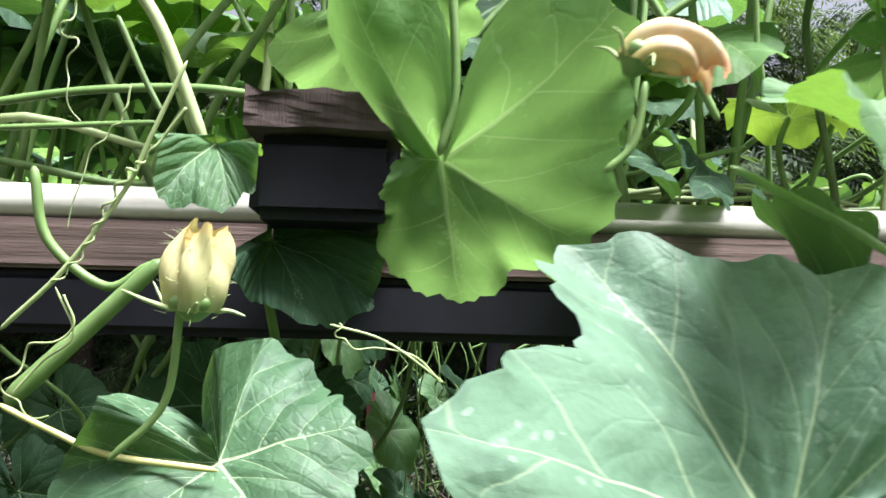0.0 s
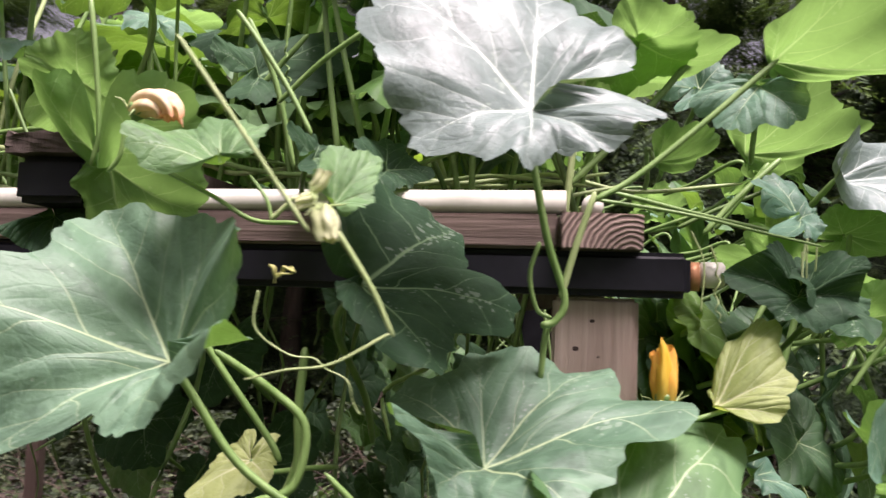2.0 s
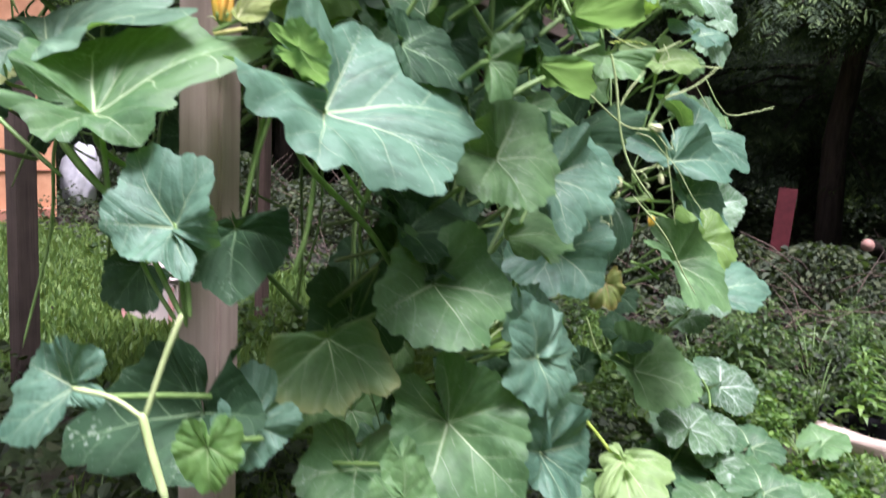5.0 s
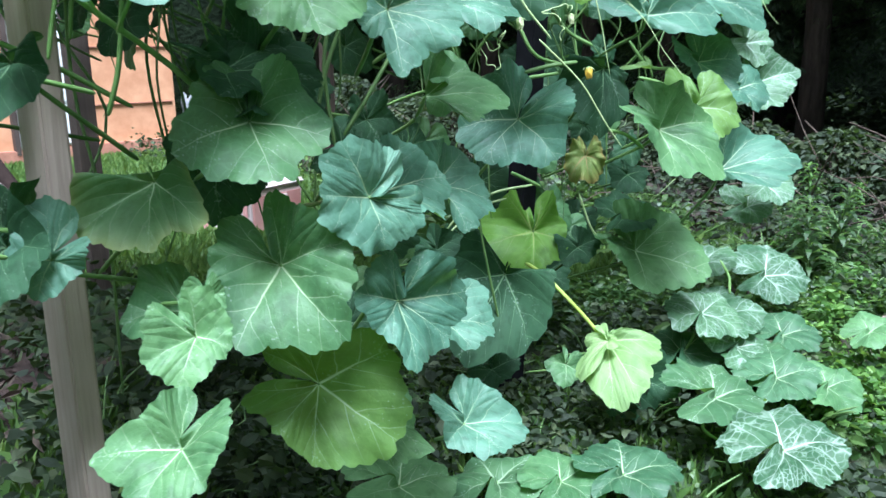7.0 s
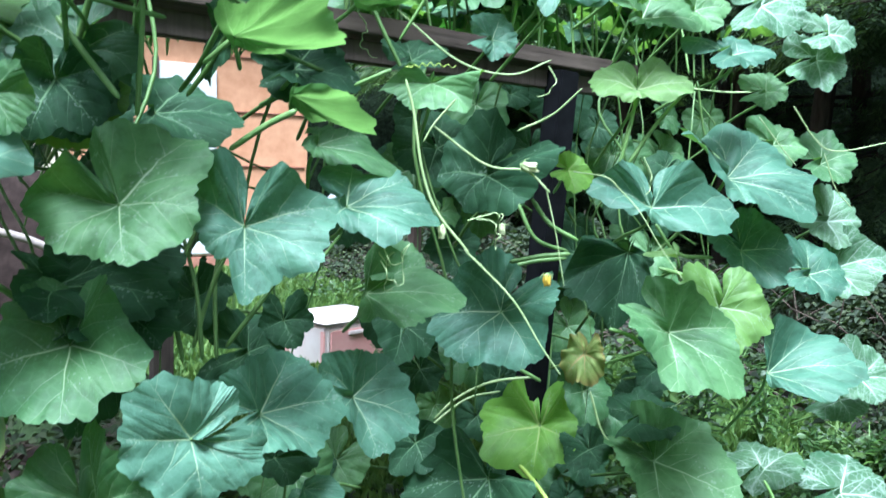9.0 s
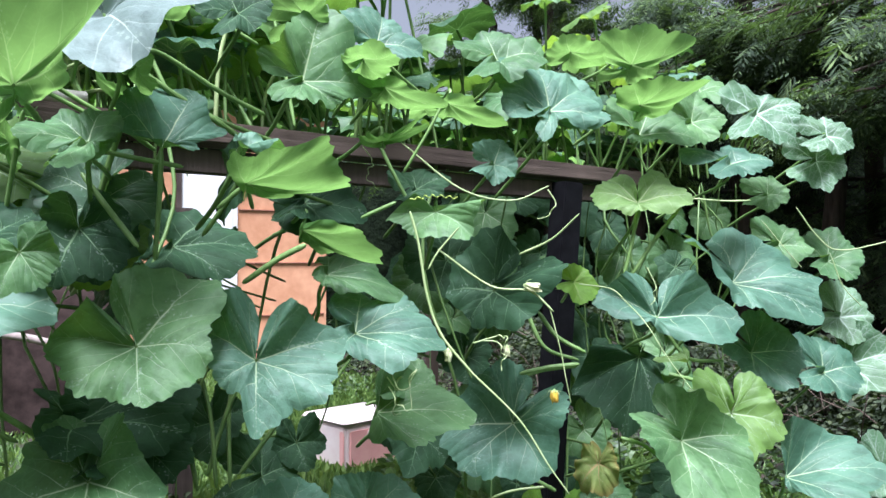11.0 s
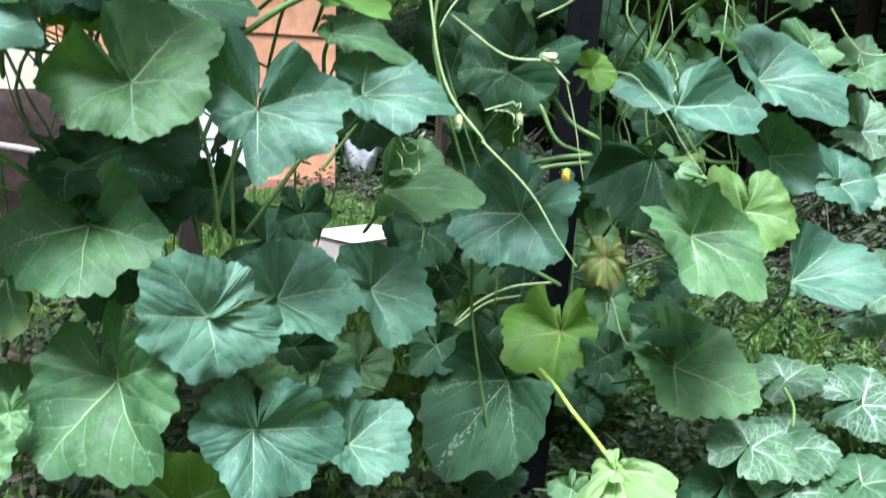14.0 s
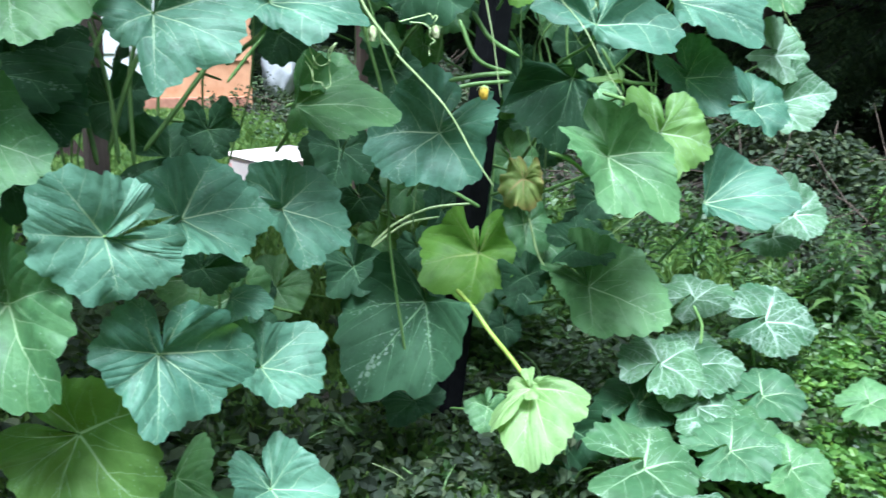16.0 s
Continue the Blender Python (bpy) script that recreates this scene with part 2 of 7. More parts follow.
VEIN = (0.44, 0.56, 0.31)
LEAF = {
    "blue": leaf_material("leaf_blue_green", (0.042, 0.110, 0.072), (0.122, 0.240, 0.160), VEIN, 0.0105, (0.20, 0.42, 0.06), 0.22, 0.2),
    "green": leaf_material("leaf_green", (0.047, 0.120, 0.046), (0.132, 0.252, 0.100), VEIN, 0.0105, (0.24, 0.46, 0.05), 0.25, 0.25),
    # Sky sheen of the big front leaves, partly lightened into the colour.
    "sheen": leaf_material("leaf_sheen_green", (0.050, 0.114, 0.070), (0.142, 0.252, 0.158), VEIN, 0.0105, (0.20, 0.42, 0.06), 0.22, 0.2, 0.47, None, 0.0, 0.52),
    # Next two: leaf green with partial, then deep shade put into the colour.
    "deep": leaf_material("leaf_half_shaded_green", (0.028, 0.08, 0.036), (0.07, 0.15, 0.07), VEIN, 0.0105, (0.18, 0.38, 0.05), 0.22, 0.15),
    "dark": leaf_material("leaf_shaded_green", (0.016, 0.046, 0.022), (0.038, 0.086, 0.042), (0.2, 0.32, 0.16), 0.011, (0.12, 0.28, 0.04), 0.14, 0.1, 0.6, None, 0.0, 0.2),
    # Lit copy of the leaf green: light from behind is put into the colour.
    "bright": leaf_material("leaf_backlit_green", (0.08, 0.2, 0.05), (0.165, 0.31, 0.085), (0.4, 0.56, 0.24), 0.016, (0.27, 0.49, 0.12), 0.46, 0.0),
    # Sky glare on a leaf top, painted as a pale grey-green.
    "pale": leaf_material("leaf_sky_glare", (0.115, 0.162, 0.148), (0.21, 0.268, 0.25), (0.5, 0.57, 0.5), 0.014, (0.25, 0.42, 0.1), 0.15, 0.1, 0.38),
    "yellow": leaf_material("leaf_yellowing", (0.19, 0.25, 0.07), (0.36, 0.42, 0.16), (0.6, 0.62, 0.35), 0.028, (0.5, 0.6, 0.12), 0.35),
    "lime": leaf_material("leaf_lime", (0.115, 0.25, 0.03), (0.21, 0.38, 0.06), (0.36, 0.45, 0.12), 0.022, (0.38, 0.6, 0.04), 0.35),
    "lime2": leaf_material("leaf_light_green", (0.08, 0.165, 0.035), (0.15, 0.26, 0.065), VEIN, 0.014, (0.34, 0.56, 0.05), 0.35, 0.25),
    "limepale": leaf_material("leaf_pale_lime", (0.17, 0.29, 0.09), (0.29, 0.42, 0.17), (0.5, 0.6, 0.3), 0.02, (0.4, 0.6, 0.1), 0.35),
    "rim": leaf_material("leaf_yellow_rim", (0.05, 0.125, 0.045), (0.11, 0.21, 0.085), VEIN, 0.014, (0.24, 0.46, 0.05), 0.25, 0.0, 0.5, (0.26, 0.28, 0.10)),
    "brown": leaf_material("leaf_withered", (0.09, 0.14, 0.03), (0.22, 0.27, 0.07), (0.3, 0.2, 0.08), 0.03, (0.3, 0.4, 0.06), 0.3, 0.0, 0.6, (0.28, 0.16, 0.06)),
    "silver": leaf_material("leaf_silver_mottled", (0.06, 0.14, 0.07), (0.15, 0.25, 0.14), (0.5, 0.62, 0.5), 0.022, (0.22, 0.42, 0.08), 0.22, 0.3, 0.5, None, 0.5),
    "spot": leaf_material("leaf_white_spotted", (0.042, 0.105, 0.042), (0.092, 0.18, 0.075), (0.34, 0.46, 0.27), 0.02, (0.24, 0.44, 0.06), 0.22, 0.9),
    "vein": leaf_material("leaf_white_veined", (0.032, 0.085, 0.038), (0.075, 0.15, 0.068), (0.46, 0.56, 0.44), 0.015, (0.2, 0.4, 0.06), 0.2, 0.2, 0.55, None, 0.5),
}
STEM = stem_material("stem_green", (0.11, 0.21, 0.05), (0.21, 0.33, 0.11))
STEM_PALE = stem_material("stem_pale", (0.27, 0.37, 0.14), (0.43, 0.51, 0.25))
STEM_YELLOW = stem_material("stem_yellowing", (0.42, 0.42, 0.12), (0.6, 0.58, 0.24))
STEM_LIME = stem_material("stem_lime", (0.28, 0.38, 0.05), (0.42, 0.52, 0.12))
# Darker copy of the stem green, shade put into the colour.
STEM_SHADED = stem_material("stem_shaded_green", (0.06, 0.12, 0.03), (0.13, 0.21, 0.06))
WOOD_POST = wood_material("weathered_post_wood", (0.20, 0.15, 0.122), (0.42, 0.345, 0.295), 2)
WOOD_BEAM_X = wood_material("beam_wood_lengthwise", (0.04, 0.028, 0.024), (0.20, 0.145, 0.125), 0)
# Side beam wood, its brown darkened for the shade of the leaves above.
WOOD_BEAM_Y = wood_material("beam_wood_deep_shaded", (0.038, 0.027, 0.022), (0.115, 0.085, 0.07), 1)
WOOD_DARK = wood_material("dark_stained_wood", (0.035, 0.025, 0.022), (0.10, 0.075, 0.065), 2)
WOOD_POST_DARK = wood_material("brown_post_wood", (0.06, 0.04, 0.035), (0.16, 0.11, 0.095), 2)
END_GRAIN = end_grain_material("end_grain", (0.10, 0.065, 0.055), (0.29, 0.21, 0.18))
BLACK_WRAP = plain("black_plastic_wrap", (0.006, 0.006, 0.009), (0.012, 0.012, 0.017), 0.5, 25.0, 0.3, spec=0.25)
BLACK_POST = plain("black_painted_post", (0.004, 0.004, 0.005), (0.010, 0.010, 0.012), 0.9, 25.0, 0.2, spec=0.06)
PVC = plain("white_plastic_pipe", (0.44, 0.43, 0.37), (0.64, 0.62, 0.55), 0.4, 18.0, 0.05)
COPPER = plain("copper_coupling", (0.35, 0.15, 0.07), (0.52, 0.25, 0.13), 0.5, 40.0, 0.1, 0.3)
SOIL = plain("dark_soil", (0.02, 0.012, 0.01), (0.07, 0.043, 0.036), 0.95, 20.0, 1.0, depth=0.03)


# ---------------------------------------------------------------- builders
def mesh_object(name, verts, faces, material, parent=None, smooth=True):
    me = bpy.data.meshes.new(name)
    me.from_pydata([tuple(v) for v in verts], [], faces)
    me.validate()
    me.materials.append(material)
    if smooth:
        me.polygons.foreach_set("use_smooth", [True] * len(me.polygons))
    ob = new(name, me)
    ob.parent = parent
    return ob


def part(name, bm, material, parent=None, label="", smooth=False):
    me = bpy.data.meshes.new(name)
    bm.normal_update()
    bm.to_mesh(me)
    bm.free()
    me.materials.append(material)
    if smooth:
        me.polygons.foreach_set("use_smooth", [True] * len(me.polygons))
    ob = new(name, me)
    ob.parent = parent
    if label:
        ob["label"] = label
    return ob


def box_bm(size, centre=(0, 0, 0), bevel=0.004, segments=2):
    bm = bmesh.new()
    bmesh.ops.create_cube(bm, size=1.0, matrix=Matrix.Translation(centre) @ Matrix.Diagonal((*size, 1)))
    if bevel:
        bmesh.ops.bevel(bm, geom=bm.edges[:], offset=bevel, segments=segments, affect="EDGES")
    return bm


def tube_data(points, radii, sides=8):
    """A tapered tube along the points."""
    pts = [Vector(p) for p in points]
    verts, faces = [], []
    ref = Vector((0.3, 0.2, 1)).normalized()
    for i, p in enumerate(pts):
        d = (pts[min(i + 1, len(pts) - 1)] - pts[max(i - 1, 0)]).normalized()
        a = d.cross(ref)
        a = a.normalized() if a.length > 1e-4 else d.orthogonal().normalized()
        b = d.cross(a)
        for s in range(sides):
            w = 2 * math.pi * s / sides
            verts.append(p + (a * math.cos(w) + b * math.sin(w)) * radii[i])
        if i:
            for s in range(sides):
                q = (s + 1) % sides
                faces.append(((i - 1) * sides + s, (i - 1) * sides + q, i * sides + q, i * sides + s))
    faces.append(tuple(range(sides))[::-1])
    faces.append(tuple(range((len(pts) - 1) * sides, len(pts) * sides)))
    return verts, faces


def smooth_path(points, steps=6):
    """Points along a Catmull-Rom curve."""
    p = [Vector(q) for q in points]
    p = [p[0] * 2 - p[1]] + p + [p[-1] * 2 - p[-2]]
    out = []
    for i in range(1, len(p) - 2):
        for s in range(steps):
            t = s / steps
            a, b, c, d = p[i - 1], p[i], p[i + 1], p[i + 2]
            out.append(0.5 * ((2 * b) + (c - a) * t + (2 * a - 5 * b + 4 * c - d) * t * t + (3 * b - a - 3 * c + d) * t ** 3))
    out.append(p[-2])
    return out


def stem(name, parent, points, r0, r1, material, sides=7, steps=6):
    pts = smooth_path(points, steps)
    pts = [pts[0].lerp(pts[1], -0.35)] + pts + [pts[-1].lerp(pts[-2], -0.35)]
    rad = [r0 + (r1 - r0) * i / (len(pts) - 1) for i in range(len(pts))]
    rad[0], rad[-1] = 0.25 * rad[0], 0.25 * rad[-1]
    rad[1], rad[-2] = 0.8 * rad[1], 0.8 * rad[-2]
    v, f = tube_data(pts, rad, sides)
    return mesh_object(name, v, f, material, parent)


def vine(label, category="vine", group=""):
    return tagged(new("squash_vine"), label, category, group)


leaf_rng = random.Random(11)


def leaf_data(lobes, droop=0.12, ruffle=0.05, n=132, rings=10, seed=0):
    """Outline through the lobes (degrees from the tip, metres), an open notch at the stalk, toothed edge, sunken veins."""
    rg = random.Random(seed)
    whole = sum(q[1] for q in lobes) / len(lobes)
    first, last = lobes[0], lobes[-1]
    if -142 < first[0] < -98 and 98 < last[0] < 142 and all(len(q) < 4 for q in lobes):
        lobes = ([(-151, 0.97 * max(first[1], 0.9 * whole), 0.6 * first[2] if len(first) > 2 else 0.05 * whole)] + list(lobes)
                 + [(151, 0.97 * max(last[1], 0.9 * whole), 0.6 * last[2] if len(last) > 2 else 0.05 * whole)])
    count = len(lobes)
    dent = [len(q) > 3 for q in lobes]
    step, u = [], 0
    for d in dent:
        step.append(u - 0.5 if d else u)
        u += 0 if d else 1
    mid = u // 2
    step = [q - mid for q in step]
    ang = [radians(q[0]) for q in lobes]
    rad = [q[1] for q in lobes]
    rise = [q[2] if len(q) > 2 else 0.0 for q in lobes]
    mean = sum(rad) / count
    ph = [rg.uniform(0, 6.28) for _ in range(10)]
    deep = [rg.uniform(0.05, 0.19) for _ in range(count)]
    span = min(math.pi / 3, math.pi * 0.94 / mid)
    tilt = rg.uniform(0.02, 0.075)
    teeth = rg.randrange(21, 29)

    def fall(h):
        return 0.96 * h if h < 0.56 else h * 0.96 if h < 1.1 else 0.84 * h if h < 1.5 else 0.45

    def outline(th):
        if th <= ang[0]:
            s = min(1.0, (ang[0] - th) / max(1e-3, fall(ang[0] + math.pi)))
            return rad[0] * (1 - 0.46 * s ** 2 - 0.48 * s ** 10), step[0] - s * 0.5, rise[0] * (1 - s)
        if th >= ang[-1]:
            s = min(1.0, (th - ang[-1]) / max(1e-3, fall(math.pi - ang[-1])))
            return rad[-1] * (1 - 0.46 * s ** 2 - 0.48 * s ** 10), step[-1] + s * 0.5, rise[-1] * (1 - s)
        for i in range(count - 1):
            if ang[i] <= th <= ang[i + 1]:
                s = (th - ang[i]) / (ang[i + 1] - ang[i])
                e = s * s * (3 - 2 * s)
                wide = min(1.0, (ang[i + 1] - ang[i]) / 1.0)
                dip = 1 - (0.04 if dent[i] or dent[i + 1] else deep[i]) * wide * (1 - abs(2 * s - 1)) ** 1.7
                return (rad[i] * (1 - e) + rad[i + 1] * e) * dip, step[i] + (step[i + 1] - step[i]) * s, rise[i] * (1 - e) + rise[i + 1] * e
    verts, faces, uvs = [(0, 0, 0)], [], [(0.5, 0.5)]
    for j in range(1, rings + 1):
        s = j / rings
        for k in range(n):
            th = -math.pi + 2 * math.pi * (k + 0.5) / n
            rr, u, lift = outline(th)
            tn = u * span
            bite = abs(math.sin(teeth * 0.5 * th + 1.3 * math.sin(3 * th + ph[6]) + ph[0]))
            fine = abs(math.sin(teeth * th + ph[7]))
            edge = 1 + s ** 6 * (0.07 * (bite ** 0.6 - 0.65) + 0.03 * (fine - 0.6)) + s ** 3 * (0.02 * math.sin(13 * th + ph[1]) + 0.03 * math.sin(7 * th + ph[2]))
            d = rr * s * edge
            z = mean * (0.14 * (1 - math.exp(-(s * 3.0) ** 2)) + 0.09 * s * max(0.0, -math.cos(th)) ** 1.5 - droop * s * s * (d / mean))
            z += mean * 0.085 * abs(math.sin(3 * tn)) ** 0.8 * s * (1.25 - s)
            z += mean * tilt * s ** 1.5 * math.sin(2 * th + ph[8]) + mean * 0.03 * s ** 2 * math.sin(3 * th + ph[9])
            z += mean * 0.010 * math.sin(15 * s + 9 * tn + ph[5]) * s
            z += mean * ruffle * s ** 4 * (1.1 * math.sin(5 * th + ph[3]) + 0.7 * math.sin(9 * th + ph[4]) + 0.5 * math.sin(14 * th + ph[7]))
            z += lift * s ** 1.2
            open_th = th * (1 - 0.13 * (1 - s) * (th / math.pi) ** 4)
            verts.append((d * math.sin(open_th), d * math.cos(open_th), z))
            uvs.append((0.5 + 0.5 * s * math.sin(tn), 0.5 + 0.5 * s * math.cos(tn)))
    for k in range(n - 1):
        faces.append((0, 1 + k + 1, 1 + k))
    for j in range(rings - 1):
        for k in range(n - 1):
            a, b = 1 + j * n + k, 1 + (j + 1) * n + k
            faces.append((a, a + 1, b + 1, b))
    return verts, faces, uvs


def leaf_mesh(name, material, data):
    verts, faces, uvs = data
    me = bpy.data.meshes.new(name)
    me.from_pydata(verts, [], faces)
    layer = me.uv_layers.new(name="leaf")
    idx = np.empty(len(me.loops), dtype=np.int32)
    me.loops.foreach_get("vertex_index", idx)
    layer.data.foreach_set("uv", np.array(uvs, dtype=np.float32)[idx].ravel())
    me.polygons.foreach_set("use_smooth", [True] * len(me.polygons))
    me.materials.append(material)
    return me


leaf_count = [0]


def leaf(kind, parent, at, facing, tip, lobes, root=None, droop=0.12, ruffle=0.05, stalk=True, n=132, rings=10):
    """One squash leaf with its stalk: its middle, the way that it faces, the way of its tip, its lobes."""
    leaf_count[0] += 1
    if parent is ground:
        even = 1.08 * sum(q[1] for q in lobes) / len(lobes)
        lobes = [(q[0], 0.45 * q[1] + 0.6 * even, 0.3 * q[2] if len(q) > 2 else 0.0) for q in lobes]
    z = Vector(facing).normalized()
    y = Vector(tip)
    y = (y - z * y.dot(z)).normalized()
    x = y.cross(z)
    m = Matrix((x, y, z)).transposed().to_4x4()
    m.translation = Vector(at)
    ob = new("leaf", leaf_mesh("leaf", LEAF[kind], leaf_data(lobes, droop, ruffle, n, rings, leaf_count[0])))
    ob.matrix_world = m
    ob.parent = parent
    if stalk:
        size = sum(q[1] for q in lobes) / len(lobes)
        if root is None:
            g = leaf_rng
            inward = Vector((-0.8, 0.1, 0)) if parent is side else Vector((-0.1, 0.9, 0))
            if parent is ground:
                inward = Vector((g.uniform(-0.3, 0.3), g.uniform(-0.3, 0.3), -0.6))
            root = Vector(at) - z * size * 0.6 + inward * (0.12 + size) + Vector((g.uniform(-0.05, 0.05), g.uniform(-0.05, 0.05), -size * g.uniform(0.4, 1.4)))
            if parent is ground:
                root.z = 0.0
        inv = m.inverted()
        a, b = Vector((0, 0, 0.0)), inv @ Vector(root)
        pts = [a, a + Vector((0, -0.1 * size, -0.55 * size)), a.lerp(b, 0.6) + Vector((0, 0, -0.15 * size)), b]
        petiole = stem("petiole", ob, pts, 0.0025 + size * 0.01, 0.003 + size * 0.012, STEM_SHADED if kind == "dark" else STEM, 7)
    return ob

# ---------------------------------------------------------------- ground and backdrop
def ground_sheet():
    v, f = [], []
    xs = [-3000, -300, -60, -25] + [-12 + i * 0.3 for i in range(81)] + [25, 60, 300, 3000]
    ys = [-3000, -300, -60, -20] + [-6 + i * 0.3 for i in range(81)] + [30, 60, 300, 3000]
    for yy in ys:
        for xx in xs:
            near = abs(xx) < 13 and -7 < yy < 19
            z = 0.03 * (noise.noise(Vector((xx * 0.8, yy * 0.8, 0)))) - 0.02 if near else -0.02
            v.append((xx, yy, z))
    w = len(xs)
    for j in range(len(ys) - 1):
        for i in range(w - 1):
            f.append((j * w + i, j * w + i + 1, (j + 1) * w + i + 1, (j + 1) * w + i))
    m, t = nodes_of("lawn_soil")
    a = noise_tex(t, 2.2, 6, 0.6)
    b = noise_tex(t, 60.0, 4, 0.7)
    p = add(t, "ShaderNodeBsdfPrincipled", Roughness=0.95)
    lawn = ramp(t, b, [(0.3, (0.022, 0.045, 0.012)), (0.7, (0.065, 0.115, 0.03))])
    soil = ramp(t, b, [(0.3, (0.02, 0.016, 0.011)), (0.7, (0.06, 0.045, 0.03))])
    t.links.new(mix(t, ramp(t, a, [(0.5, (0, 0, 0)), (0.62, (1, 1, 1))]), lawn, soil), p.inputs["Base Color"])
    t.links.new(bump(t, b, 1.0, 0.02), p.inputs["Normal"])
    finish(t, p.outputs[0])
    tagged(mesh_object("ground", v, f, m), "uneven green lawn with patches of dark soil", "ground", kind="structure")


ground_sheet()


# ---------------------------------------------------------------- trellis
SIDE = Vector((-0.18, 1.0, 0)).normalized()
SIDE_YAW = math.degrees(math.atan2(-SIDE.x, SIDE.y))


def post(label, at, size, height, material, lean=(0, 0), name="trellis_post"):
    p = tagged(new(name), label, "post")
    p.matrix_world = pose(at[0], at[1], at[2], lean[0], lean[1], 0)
    part("shaft", box_bm((size[0], size[1], height + 0.05), (size[0] / 2, size[1] / 2, height / 2 - 0.025), 0.004), material, p)
    return p


corner_post = post("weathered grey-brown wooden corner post of the trellis", (0, 0, 0), (0.091, 0.039), 1.398, WOOD_POST)
KNOT = plain("knot_hole", (0.015, 0.01, 0.008), (0.04, 0.025, 0.02), 0.9, 60.0, 0.5)
for kx, kz, kr in ((0.043, 1.373, 0.003), (0.026, 1.343, 0.0035), (0.05, 1.335, 0.0025), (0.062, 1.21, 0.002)):
    bm = bmesh.new()
    bmesh.ops.create_uvsphere(bm, u_segments=8, v_segments=6, radius=kr, matrix=Matrix.Translation((kx, 0.0005, kz)) @ Matrix.Diagonal((1.3, 0.25, 1, 1)))
    part("nail_hole", bm, KNOT, corner_post, "dark nail hole", True)

front_beam = tagged(new("front_beam"), "weathered flat wooden beam along the trellis front", "beam")
part("plank", box_bm((2.6, 0.085, 0.038), (-1.294, 0.0275, 1.4675), 0.003), WOOD_BEAM_X, front_beam)
side_beam = tagged(new("side_beam"), "weathered wooden side beam with sawn end grain", "beam")
side_beam.matrix_world = pose(0.052, -0.02, 1.4675, 0, 0, SIDE_YAW)
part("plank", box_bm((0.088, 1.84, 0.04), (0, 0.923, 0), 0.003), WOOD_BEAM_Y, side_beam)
part("sawn_end", box_bm((0.086, 0.006, 0.038), (0, -0.001, 0), 0.001), END_GRAIN, side_beam, "sawn end grain")
lower_rail = tagged(new("side_rail"), "dark wooden rail under the side beam", "beam")
lower_rail.matrix_world = pose(0.04, 0.1, 1.415, 0, 0, SIDE_YAW)
part("plank", box_bm((0.03, 1.66, 0.045), (0, 0.83, 0), 0.003), WOOD_DARK, lower_rail)

black_bar = tagged(new("black_wrapped_bar"), "black plastic wrapped bar under the front beam with a pipe stub", "bar")
part("sleeve", box_bm((2.7, 0.045, 0.047), (-1.207, 0.010, 1.4237), 0.007, 3), BLACK_WRAP, black_bar)
bm = bmesh.new()
bmesh.ops.create_cone(bm, cap_ends=True, segments=20, radius1=0.0155, radius2=0.0155, depth=0.012, matrix=Matrix.Translation((0.147, 0.012, 1.424)) @ Matrix.Rotation(radians(90), 4, "Y"))
part("coupling", bm, COPPER, black_bar, "copper-coloured coupling", True)
bm = bmesh.new()
bmesh.ops.create_cone(bm, cap_ends=True, segments=20, radius1=0.0138, radius2=0.0138, depth=0.026, matrix=Matrix.Translation((0.166, 0.013, 1.426)) @ Matrix.Rotation(radians(90), 4, "Y"))
bmesh.ops.bevel(bm, geom=[e for e in bm.edges if e.is_boundary or len(e.link_faces) == 2 and any(len(q.verts) > 4 for q in e.link_faces)], offset=0.002, segments=2, affect="EDGES")
part("pipe_stub", bm, PVC, black_bar, "white plastic pipe stub", True)


def pipe(label, a, b, r):
    p = tagged(new("plastic_pipe"), label, "pipe")
    v, f = tube_data([a, Vector(a).lerp(Vector(b), 0.5), b], [r] * 3, 18)
    mesh_object("tube", v, f, PVC, p)
    return p


pipe("white plastic pipe lying on the front beam", (-2.5, -0.002, 1.5), (0.012, -0.002, 1.5), 0.0135)
pipe("white plastic pipe lying on the side beam", (0.04, 0.03, 1.502), (0.025, 0.245, 1.502), 0.012)

cross = tagged(new("cross_beam"), "rough dark cross beam end wrapped in black plastic", "beam")
bm = box_bm((0.080, 0.9, 0.02), (-0.462, 0.22, 1.522), 0)
bmesh.ops.subdivide_edges(bm, edges=[e for e in bm.edges if abs(e.verts[0].co.y - e.verts[1].co.y) < 0.1], cuts=7, use_grid_fill=True)
for w in bm.verts:
    k = noise.noise(w.co * 90) + 0.6 * noise.noise(w.co * 210)
    w.co.z += 0.0045 * k if w.co.z > 1.52 else 0.0015 * k
    w.co.y += 0.003 * k
part("plank", bm, WOOD_DARK, cross, "rough brown top board")
part("wrap", box_bm((0.077, 0.88, 0.044), (-0.462, 0.222, 1.489), 0.006), BLACK_WRAP, cross, "black plastic wrap")

post("black painted post of the trellis side", (-0.235, 1.345, 0), (0.062, 0.062), 1.44, BLACK_POST, (-3, 1.8))
post("thin brown wooden post at the back of the trellis", (-2.56, 2.49, 0), (0.07, 0.05), 1.46, WOOD_POST_DARK)
post("dark wooden back post of the trellis", (-2.47, 1.03, 0), (0.09, 0.09), 1.45, WOOD_DARK)

# ---------------------------------------------------------------- squash vines
front = vine("large squash vine with blue-green lobed leaves over the trellis front")
side = vine("squash vine hanging in a leafy curtain on the trellis side")
ground = vine("squash vine creeping over the ground with white-veined leaves")


